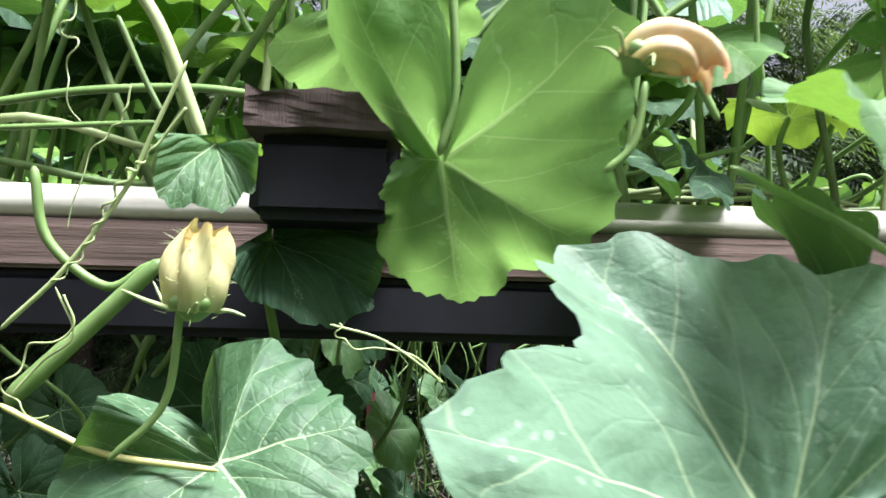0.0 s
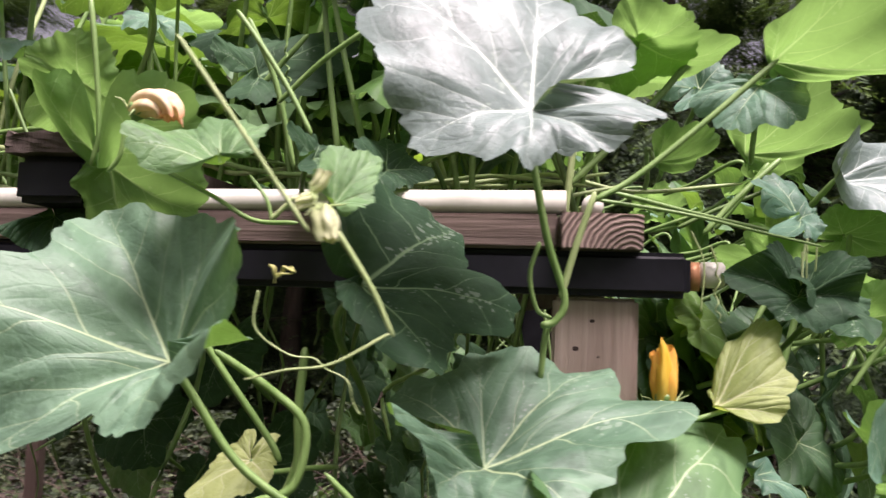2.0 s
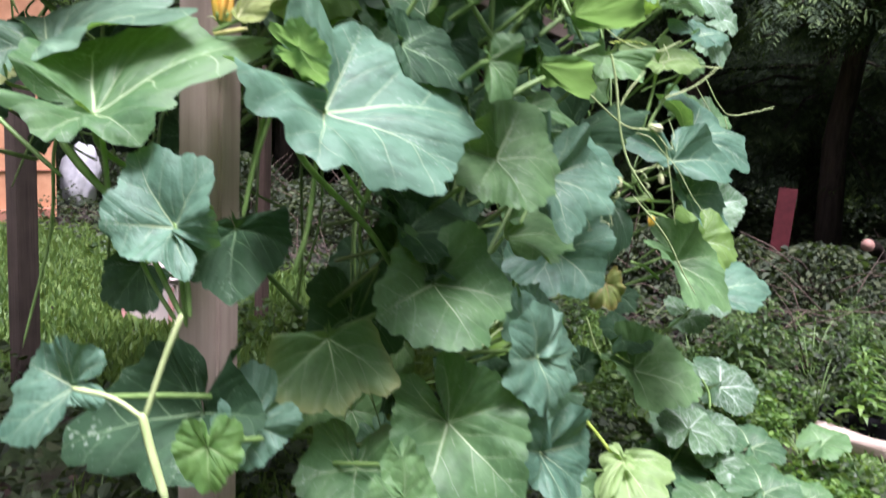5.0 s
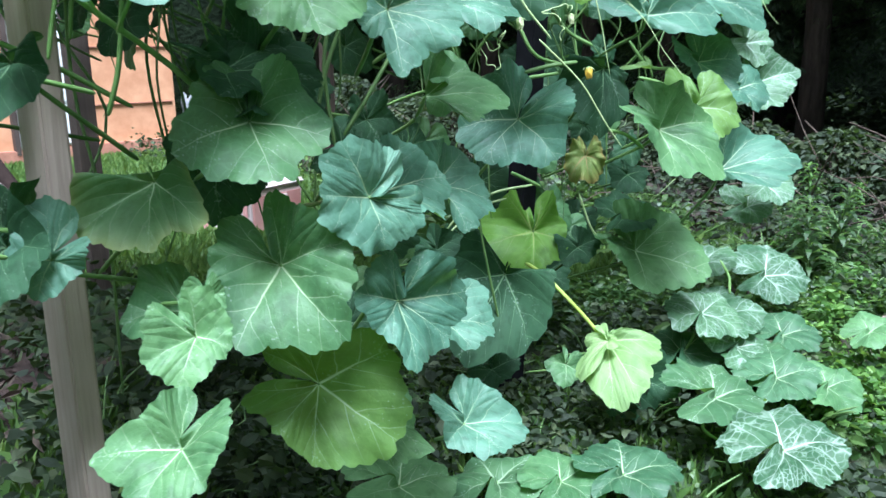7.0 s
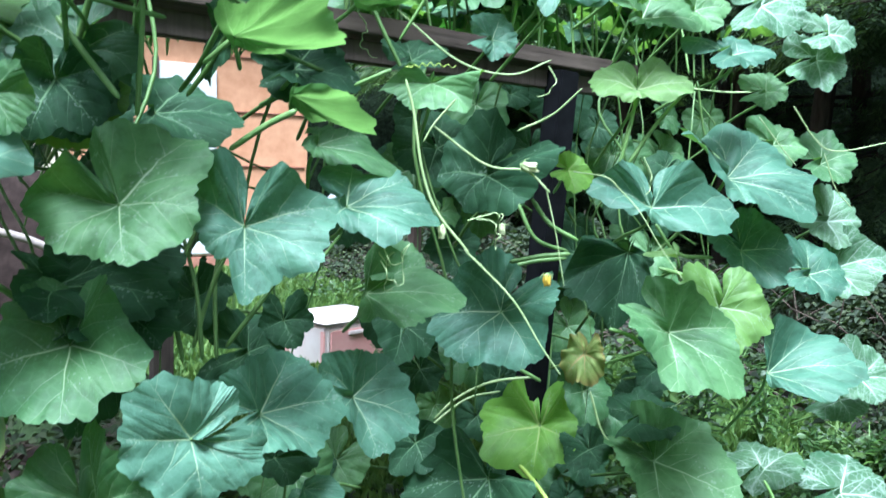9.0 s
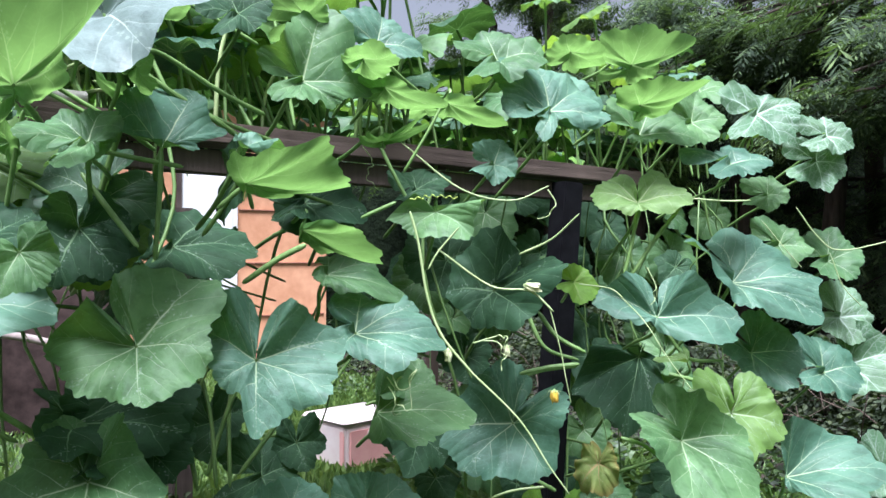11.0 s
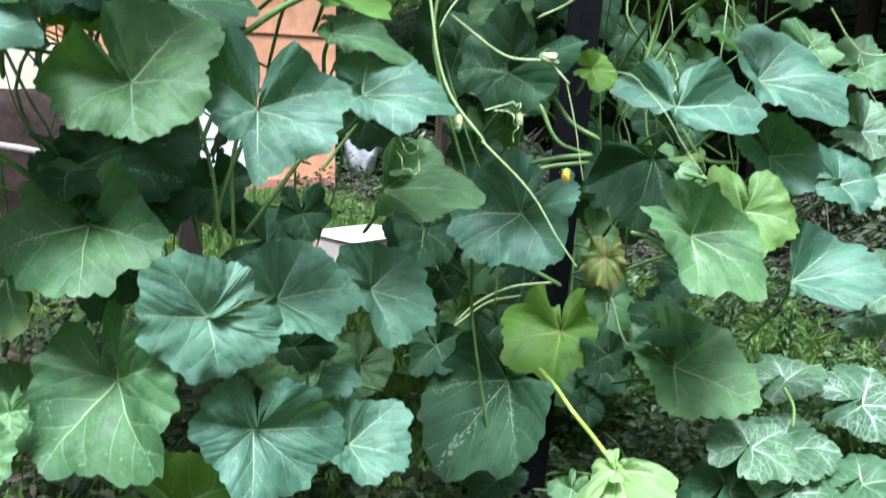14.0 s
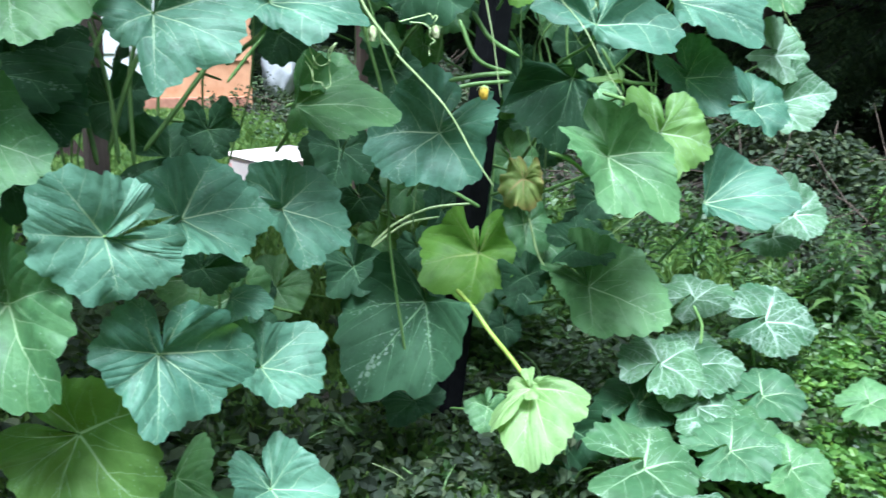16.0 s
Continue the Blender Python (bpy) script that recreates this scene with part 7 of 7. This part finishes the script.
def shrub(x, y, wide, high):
    s = tagged(new("shrub"), "leafy shrub in shade-dark colour of the understorey before the trees", "shrub", "understorey")
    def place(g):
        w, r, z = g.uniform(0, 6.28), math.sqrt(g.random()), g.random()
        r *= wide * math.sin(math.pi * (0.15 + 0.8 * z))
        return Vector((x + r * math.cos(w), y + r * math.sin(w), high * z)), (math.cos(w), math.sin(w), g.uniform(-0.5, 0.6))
    leaf_cloud("foliage", BUSH_SHADED, 2000, place, 0.055, gb, s)
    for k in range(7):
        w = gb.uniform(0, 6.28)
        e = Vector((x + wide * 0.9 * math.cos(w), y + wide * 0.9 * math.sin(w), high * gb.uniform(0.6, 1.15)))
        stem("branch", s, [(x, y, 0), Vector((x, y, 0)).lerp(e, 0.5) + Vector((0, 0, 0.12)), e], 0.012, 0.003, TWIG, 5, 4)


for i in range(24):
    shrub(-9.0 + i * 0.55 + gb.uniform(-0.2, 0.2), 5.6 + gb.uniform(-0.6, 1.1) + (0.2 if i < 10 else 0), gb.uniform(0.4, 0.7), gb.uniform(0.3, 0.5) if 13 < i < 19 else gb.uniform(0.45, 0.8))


def conifer(x, y, high, clear, wide):
    tr = tagged(new("conifer_tree"), "tall dark evergreen conifer with drooping sprays", "tree", "evergreen hedge")
    pts = [Vector((x + gb.uniform(-0.06, 0.06) * k, y + gb.uniform(-0.05, 0.05) * k, high * k / 6 - 0.05)) for k in range(7)]
    v, f = tube_data(pts, [0.13 * (1 - 0.13 * k) for k in range(7)], 10)
    mesh_object("trunk", v, f, BARK, tr)
    limbs = []
    for k in range(46):
        if k < 16:
            w, z = gb.uniform(3.3, 6.1), clear + gb.uniform(0.0, 1.3)
            reach = wide * gb.uniform(0.8, 1.35)
        else:
            w, z = gb.uniform(0, 6.28), clear + (high - clear) * gb.random() ** 1.2
            reach = wide * (1.05 - 0.7 * (z / high)) * gb.uniform(0.7, 1.15)
        a = Vector((x, y, z))
        e = a + Vector((math.cos(w) * reach, math.sin(w) * reach, -0.15 * reach + gb.uniform(-0.2, 0.2)))
        limbs.append((a, e))
    for a, e in limbs[:14]:
        q, r = tube_data([a, a.lerp(e, 0.5) + Vector((0, 0, 0.12)), e], [0.03, 0.018, 0.005], 5)
        mesh_object("limb", q, r, BARK, tr)
    def place(g):
        a, e = limbs[g.randrange(len(limbs))]
        t = g.random() ** 0.6
        p = a.lerp(e, t) + Vector((g.gauss(0, 0.13), g.gauss(0, 0.13), g.gauss(0.0, 0.07)))
        d = (e - a).normalized() + Vector((g.uniform(-0.8, 0.8), g.uniform(-0.8, 0.8), g.uniform(-0.7, 0.25)))
        return p, d
    frond_cloud("crown", CONIFER, 5200, place, 0.24, gb, tr)
    return tr


for i in range(11):
    conifer(-9.5 + i * 1.25 + gb.uniform(-0.25, 0.25), 7.6 + gb.uniform(-0.4, 0.5), gb.uniform(6.5, 8.0), gb.uniform(2.25, 2.7), 1.7)
# Second row, added to darken the gaps behind the first.
for i in range(9):
    conifer(-9.0 + i * 1.6 + gb.uniform(-0.3, 0.3), 9.6 + gb.uniform(-0.4, 0.4), gb.uniform(7.0, 8.5), 0.9, 1.7)
conifer(2.2, 5.8, 6.0, 0.25, 1.25)
conifer(4.6, 6.4, 7.0, 0.6, 1.8)
conifer(6.2, 5.0, 7.0, 0.4, 1.8)



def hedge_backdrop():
    """A dense uneven wall of evergreens far behind the trees, coloured near-black for shade."""
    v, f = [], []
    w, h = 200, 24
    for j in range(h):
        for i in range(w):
            # Full circle: the unseen part behind the camera is added to block low light.
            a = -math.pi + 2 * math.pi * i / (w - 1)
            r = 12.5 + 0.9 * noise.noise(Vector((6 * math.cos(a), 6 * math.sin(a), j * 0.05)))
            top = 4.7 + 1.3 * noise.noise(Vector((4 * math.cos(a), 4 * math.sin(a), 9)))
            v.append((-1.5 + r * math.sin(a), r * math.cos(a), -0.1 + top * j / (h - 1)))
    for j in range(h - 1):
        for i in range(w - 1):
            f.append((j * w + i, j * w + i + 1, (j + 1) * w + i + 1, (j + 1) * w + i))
    m = plain("far_hedge_shade", (0.003, 0.005, 0.003), (0.014, 0.022, 0.011), 0.95, 9.0, 1.0, depth=0.1, spec=0.05)
    tagged(mesh_object("backdrop", v, f, m), "dense hedge ring in shade-dark colour, added to close the garden", "hedge", kind="structure")


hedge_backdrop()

red_board = tagged(new("red_board"), "dark red painted board standing before the trees", "board")
red_board.matrix_world = pose(-0.58, 6.2, 0, 2, 3, 10)
RED = plain("dull_red_paint", (0.07, 0.010, 0.014), (0.13, 0.022, 0.028), 0.6, 20.0, 0.2)
part("plank", box_bm((0.14, 0.03, 0.86), (0, 0, 0.4), 0.006), RED, red_board)
log = tagged(new("tree_stump"), "cut-back dark stump with a pale sawn end", "stump")
v, f = tube_data(smooth_path([(0.24, 6.15, -0.05), (0.21, 6.08, 0.25), (0.17, 5.9, 0.45), (0.14, 5.7, 0.5)], 4), [0.05] * 9 + [0.047] * 4, 14)
mesh_object("bark", v, f, plain("dark_stump_bark", (0.008, 0.006, 0.005), (0.028, 0.021, 0.017), 0.95, 25.0, 1.0, depth=0.02, spec=0.1), log)
bm = bmesh.new()
bmesh.ops.create_cone(bm, cap_ends=True, segments=16, radius1=0.046, radius2=0.043, depth=0.012, matrix=look((0.139, 5.694, 0.5), (0.12, 5.2, 0.53)))
part("sawn_face", bm, plain("fresh_sawn_wood", (0.26, 0.14, 0.11), (0.38, 0.22, 0.18), 0.8, 30.0, 0.3), log, "pale pinkish sawn face", True)
edging = tagged(new("timber_edging"), "pale weathered timber edging lying in the grass", "timber")
edging.matrix_world = pose(0.95, 2.72, 0.02, 0, 0, -8)
def rough_board(size, amount):
    """A board with worn, uneven edges."""
    q = box_bm(size, (0, 0, 0), 0)
    bmesh.ops.subdivide_edges(q, edges=[e for e in q.edges if abs(e.verts[0].co.x - e.verts[1].co.x) > 0.5], cuts=24)
    bmesh.ops.subdivide_edges(q, edges=[e for e in q.edges if abs(e.verts[0].co.x - e.verts[1].co.x) < 0.001], cuts=2, use_grid_fill=True)
    for w in q.verts:
        k = Vector((w.co.x * 6, w.co.y * 20, w.co.z * 20))
        w.co.y += amount * noise.noise(k)
        w.co.z += amount * 0.7 * noise.noise(k + Vector((5, 3, 1)))
    return q


part("plank", rough_board((1.1, 0.10, 0.06), 0.02), wood_material("bleached_timber", (0.22, 0.165, 0.13), (0.52, 0.42, 0.36), 0), edging, "", True)
sleeper = tagged(new("dark_edging"), "dark edging board behind the pale timber", "timber")
sleeper.matrix_world = pose(0.95, 2.86, 0.05, 0, 0, -8)
part("plank", rough_board((1.1, 0.05, 0.10), 0.02), BLACK_POST, sleeper, "", True)

# pink and white tub
tub = tagged(new("storage_tub"), "boxy white plastic tub with a faded pink side on the lawn", "tub")
tub.matrix_world = pose(-2.96, 2.25, 0.0, 0, 0, 13) @ Matrix.Diagonal((1.0, 1.2, 1.0, 1.0))
TUB = plain("faded_pink_plastic", (0.62, 0.27, 0.25), (0.74, 0.42, 0.39), 0.5, 5.0, 0.05)
LID = plain("off_white_plastic", (0.72, 0.57, 0.555), (0.81, 0.71, 0.69), 0.45, 6.0, 0.05)
bm = box_bm((0.40, 0.40, 0.27), (0, 0, 0.135), 0.018, 3)
for w in bm.verts:
    s = 0.90 + 0.10 * (w.co.z / 0.27)
    w.co.x, w.co.y = w.co.x * s, w.co.y * s
part("body", bm, LID, tub)
part("side_panel", box_bm((0.012, 0.34, 0.21), (0.196, 0, 0.135), 0.005), TUB, tub, "faded pink side panel")
for sx in (-1, 1):
    part("corner_stripe", box_bm((0.035, 0.010, 0.22), (sx * 0.165, -0.194, 0.13), 0.004), TUB, tub, "faded pink corner stripe")
part("lid", box_bm((0.412, 0.412, 0.034), (0, 0, 0.282), 0.014, 3), LID, tub, "off-white lid", True)
part("handle", box_bm((0.012, 0.13, 0.026), (0.206, 0, 0.215), 0.005), LID, tub, "moulded handle")

# white sack
sack = tagged(new("white_sack"), "crumpled white sack leaning in the weeds", "sack")
bm = bmesh.new()
bmesh.ops.create_icosphere(bm, subdivisions=4, radius=0.5)
for w in bm.verts:
    q = w.co.copy()
    k = 1 + 0.22 * noise.noise(q * 3.1) + 0.10 * noise.noise(q * 8.0)
    w.co = Vector((q.x * 0.55 * k, q.y * 0.5 * k, max(-0.38, q.z) * 0.95 * k + 0.36))
    w.co.x += 0.12 * w.co.z
part("fabric", bm, plain("white_woven_sack", (0.55, 0.55, 0.6), (0.78, 0.77, 0.8), 0.8, 9.0, 0.5, depth=0.02), sack, "", True)
sack.matrix_world = pose(-7.9, 4.68, 0.12, 0, 0, 20) @ Matrix.Scale(0.8, 4)


# ---------------------------------------------------------------- house wall and covered thing
HOUSE = pose(-7.4, 3.0, 0, 0, 0, 90)
STUCCO = plain("orange_painted_wall", (0.50, 0.235, 0.125), (0.66, 0.35, 0.205), 0.85, 6.0, 0.4, depth=0.006)
CREAM = plain("cream_painted_wall", (0.62, 0.52, 0.38), (0.75, 0.66, 0.5), 0.85, 6.0, 0.3)
WHITE = plain("white_door_paint", (0.70, 0.70, 0.70), (0.82, 0.82, 0.81), 0.5, 8.0, 0.1)
BRICK = plain("brick_base", (0.30, 0.13, 0.09), (0.46, 0.22, 0.15), 0.9, 12.0, 0.5)
house = tagged(new("house"), "low orange house wall with a white panelled door", "house")
house.matrix_world = HOUSE
part("wall", box_bm((7.2, 0.2, 3.0), (-2.53, 0, 1.5), 0.01), STUCCO, house, "orange painted wall")
part("cream_wall", box_bm((3.6, 0.1, 1.5), (-3.3, -0.14, 0.75), 0.01), CREAM, house, "cream painted low wall")
door = part("door", box_bm((0.60, 0.06, 2.0), (-0.30, -0.12, 1.16), 0.01), WHITE, house, "white panelled door")
for z, h in ((0.35, 0.34), (0.93, 0.68), (1.70, 0.70)):
    part("door_panel", box_bm((0.48, 0.02, h), (-0.30, -0.155, z), 0.008), WHITE, door)
part("door_frame", box_bm((0.05, 0.09, 2.1), (-0.63, -0.13, 1.15), 0.006), WOOD_DARK, door, "dark wooden door post")
part("plinth", box_bm((2.0, 0.26, 0.15), (0.0, -0.04, 0.075), 0.01), BRICK, house, "red brick plinth")
part("roof", box_bm((7.2, 1.4, 0.14), (-1.9, 0.3, 3.06), 0.02), WOOD_DARK, house, "dark roof edge")
for k in range(4):
    part("wall_board", box_bm((1.0, 0.02, 0.014), (0.53, -0.108, 0.54 + 0.58 * k), 0.003), BRICK, house, "dark joint between boards")

cover = tagged(new("covered_grill"), "dark grey fabric cover draped over garden gear with a light strap", "cover")
bm = bmesh.new()
bmesh.ops.create_grid(bm, x_segments=40, y_segments=24, size=0.5)
for w in bm.verts:
    u, q = w.co.x * 2, w.co.y * 2
    edge = max(abs(u), abs(q))
    h = 1.05 if edge < 0.72 else 1.05 * (1 - ((edge - 0.72) / 0.28) ** 0.8)
    s = 0.78 + 0.22 * (1 - h / 1.05)
    fold = 0.05 * math.sin(9 * math.atan2(q, u) + 2 * u) * (1 - h / 1.05)
    w.co = Vector((u * (0.95 * s + fold), q * (0.6 * s + fold), h + 0.03 * noise.noise(Vector((u * 3, q * 3, 0)))))
part("fabric", bm, plain("dark_cover_fabric", (0.014, 0.0095, 0.0085), (0.040, 0.027, 0.024), 0.95, 14.0, 0.6, depth=0.01, spec=0.08), cover, "", True)
v, f = tube_data(smooth_path([(-0.4, -0.66, 0.74), (0.2, -0.70, 0.62), (0.6, -0.68, 0.34), (0.8, -0.66, 0.12)], 5), [0.03] * 16, 6)
mesh_object("strap", v, f, plain("dull_strap_webbing", (0.20, 0.16, 0.145), (0.34, 0.28, 0.255), 0.8, 30.0, 0.2), cover)["label"] = "light hem strap"
cover.matrix_world = pose(-5.4, 0.72, 0, 0, 0, 82)


# ---------------------------------------------------------------- flowers
def petal_material(name, base, a, b, tip, glow):
    """Petal: greenish at the base, streaked along its length, darker at the withered tip."""
    m, t = nodes_of(name)
    n = noise_tex(t, 90.0, 4, 0.6, "Object", (1, 1, 0.12))
    sep = t.nodes.new("ShaderNodeSeparateXYZ")
    uv = t.nodes.new("ShaderNodeUVMap")
    uv.uv_map = "petal"
    t.links.new(uv.outputs[0], sep.inputs[0])
    up = sep.outputs[1]
    p = add(t, "ShaderNodeBsdfPrincipled", Roughness=0.65)
    p.inputs["Specular IOR Level"].default_value = 0.25
    body = ramp(t, n, [(0.35, a), (0.7, b)])
    body = mix(t, math_node(t, "MINIMUM", math_node(t, "MAXIMUM", math_node(t, "MULTIPLY_ADD", up, -2.6, 1.05), 0.0), 1.0), body, base)
    body = mix(t, math_node(t, "MINIMUM", math_node(t, "MAXIMUM", math_node(t, "MULTIPLY_ADD", up, 4.5, -3.7), 0.0), 1.0), body, tip)
    t.links.new(body, p.inputs["Base Color"])
    t.links.new(bump(t, n, 0.6, 0.002), p.inputs["Normal"])
    tr = t.nodes.new("ShaderNodeBsdfTranslucent")
    tr.inputs[0].default_value = (*glow, 1)
    ms = t.nodes.new("ShaderNodeMixShader")
    ms.inputs[0].default_value = 0.25
    t.links.new(p.outputs[0], ms.inputs[1])
    t.links.new(tr.outputs[0], ms.inputs[2])
    finish(t, ms.outputs[0])
    return m


PETAL = {
    "cream": petal_material("cream_bud_petal", (0.30, 0.38, 0.16), (0.50, 0.50, 0.24), (0.70, 0.64, 0.34), (0.72, 0.48, 0.16), (0.7, 0.65, 0.25)),
    "peach": petal_material("withered_peach_petal", (0.55, 0.48, 0.16), (0.72, 0.52, 0.28), (0.86, 0.78, 0.58), (0.55, 0.20, 0.10), (0.85, 0.6, 0.3)),
    "orange": petal_material("orange_petal", (0.60, 0.45, 0.08), (0.66, 0.34, 0.05), (0.80, 0.54, 0.12), (0.62, 0.26, 0.06), (0.9, 0.5, 0.05)),
    "yellow": petal_material("yellow_petal", (0.60, 0.48, 0.10), (0.70, 0.45, 0.04), (0.85, 0.62, 0.12), (0.75, 0.42, 0.08), (0.9, 0.65, 0.08)),
    "hairy": petal_material("pale_hairy_bud", (0.42, 0.50, 0.24), (0.52, 0.56, 0.30), (0.72, 0.74, 0.50), (0.70, 0.70, 0.46), (0.7, 0.7, 0.35)),
}
flower_rng = random.Random(77)


def flower(kind, at, axis, length, width, label, twist=0.6, flare=0.0, tip_kind=None, bend=0.0, toward=(1, 0, 0), hairs=0):
    """A closed squash flower: five furled, crinkled petals on a green cup with narrow sepals; it may hang over."""
    g = flower_rng
    z = Vector(axis).normalized()
    y = Vector(toward)
    y = (y - z * y.dot(z)).normalized()
    m = Matrix((y.cross(z), y, z)).transposed().to_4x4()
    m.translation = Vector(at)
    fl = tagged(new("squash_flower"), label, "flower", "squash flowers")
    fl.matrix_world = m

    def bent(p):
        if not bend:
            return p
        r, w = length / bend, bend * max(0.0, p[2]) / length
        return (p[0], r * (1 - math.cos(w)) + p[1] * math.cos(w), r * math.sin(w) - p[1] * math.sin(w) + min(0.0, p[2]))
    for k in range(5):
        v, f, uvs = [], [], []
        n, q = 13, 18
        ph = [g.uniform(0, 6.28) for _ in range(3)]
        tall = g.uniform(0.88, 1.08)
        for j in range(q):
            s = j / (q - 1)
            prof = width * (0.55 + 0.55 * math.sin(math.pi * min(1.0, 0.12 + s * 0.72))) * (1 - 0.22 * s) + flare * s ** 3 * width
            for i in range(n):
                u = i / (n - 1) - 0.5
                w = 2 * math.pi * k / 5 + u * 1.75 + twist * s
                rr = prof * (0.5 + 0.09 * math.cos(2 * math.pi * u)) * (1 - 0.18 * s * s * abs(u) * 2)
                rr += width * (0.06 * math.sin(9 * s + ph[0] + 7 * u) + 0.09 * s * s * math.sin(14 * u + ph[1] + 5 * s)) * s
                hh = length * tall * s * (1 - 0.14 * s * (2 * abs(u)) ** 2 + 0.06 * s * math.sin(11 * u + ph[2]))
                v.append(bent((rr * math.cos(w), rr * math.sin(w), hh)))
                uvs.append((u + 0.5, s))
        for j in range(q - 1):
            for i in range(n - 1):
                a = j * n + i
                f.append((a, a + 1, a + n + 1, a + n))
        ob = mesh_object("petal", v, f, PETAL[tip_kind if tip_kind and k == 2 else kind], fl)
        layer = ob.data.uv_layers.new(name="petal")
        idx = np.empty(len(ob.data.loops), dtype=np.int32)
        ob.data.loops.foreach_get("vertex_index", idx)
        layer.data.foreach_set("uv", np.array(uvs, dtype=np.float32)[idx].ravel())
    pts = [(0, 0, -0.14 * length), (0, 0, -0.05 * length), (0, 0, 0.04 * length), (0, 0, 0.12 * length), (0, 0, 0.18 * length)]
    v, f = tube_data(pts, [0.12 * width, 0.26 * width, 0.40 * width, 0.45 * width, 0.42 * width], 14)
    mesh_object("calyx", v, f, STEM_PALE if kind == "hairy" else STEM, fl)
    for k in range(5):
        w = 2 * math.pi * k / 5 + 0.3
        o = Vector((math.cos(w), math.sin(w), 0))
        out = g.uniform(0.75, 1.15)
        stem("sepal", fl, [o * width * 0.36, o * width * 0.7 * out + Vector((0, 0, length * g.uniform(0.0, 0.14))), o * width * 1.0 * out + Vector((0, 0, length * g.uniform(-0.05, 0.3)))], width * 0.06, width * 0.015, STEM_PALE, 5, 3)
    if hairs:
        v, f = [], []
        for k in range(hairs):
            w, h = g.uniform(0, 6.28), g.uniform(-0.1, 1.0) * length
            o = Vector((math.cos(w), math.sin(w), g.uniform(-0.4, 0.6)))
            p = Vector(bent((o.x * width * 0.42, o.y * width * 0.42, h)))
            c = Vector((-o.y, o.x, 0)) * 0.00018
            d = o * width * g.uniform(0.12, 0.3)
            i = len(v)
            v += [p - c, p + c, p + Vector((0, 0, 0.0003)), p + d]
            f += [(i, i + 1, i + 3), (i + 1, i + 2, i + 3), (i + 2, i, i + 3)]
        mesh_object("hairs", v, f, STEM_PALE, fl, False)["label"] = "fine pale hairs"
    return fl


flower("cream", (-0.497, -0.337, 1.418), (0.06, -0.1, 1), 0.030, 0.0225, "closed cream squash flower bud on a long stalk", 0.2, 0.0, None, 0.15, (1, 0, 0), 60)
flower("peach", (-0.322, -0.298, 1.530), (0.45, -0.1, 0.85), 0.043, 0.021, "withered peach squash flower hooked over on its stalk", 0.9, 0.25, None, 2.5, (1, 0, -0.3))
flower("orange", (0.118, -0.020, 1.292), (0.05, -0.05, 1), 0.060, 0.025, "orange-yellow closed squash flower beside the post", 1.1, 0.15, "yellow", 0.35, (-1, 0, 0))
flower("hairy", (-0.114, -0.415, 1.438), (0.3, -0.2, -0.9), 0.022, 0.015, "pale hairy young squash bud on a runner", 0.2, 0.0, None, 0.0, (1, 0, 0), 160)
flower("hairy", (-0.118, -0.418, 1.444), (-0.8, -0.2, -0.35), 0.013, 0.009, "small pale hairy bud beside the young squash bud", 0.2, 0.2, None, 0.0, (0, 0, 1), 90)
flower("hairy", (-0.122, -0.412, 1.450), (0.7, 0.1, 0.6), 0.015, 0.008, "small pale hairy shoot tip on a runner", 0.3, 0.4, None, 0.6, (0, 0, 1), 90)
flower("yellow", (0.335, 0.99, 1.0), (0.05, 0, -1), 0.022, 0.014, "tiny yellow flower bud at the end of a tendril", 0.4)
flower("hairy", (0.356, 0.746, 1.092), (0.1, -0.1, -1), 0.020, 0.012, "pale hairy young squash bud hanging on the side vine", 0.2, 0.0, None, 0.0, (1, 0, 0), 90)
flower("hairy", (0.342, 0.916, 1.193), (0.6, 0.5, -0.3), 0.026, 0.014, "pale hairy shoot tip of the side vine", 0.5, 0.4, None, 0.4, (0, 0, 1), 90)
flower("hairy", (0.410, 0.824, 1.098), (0.1, 0, -1), 0.016, 0.010, "small pale bud at the end of a curled tendril", 0.3)
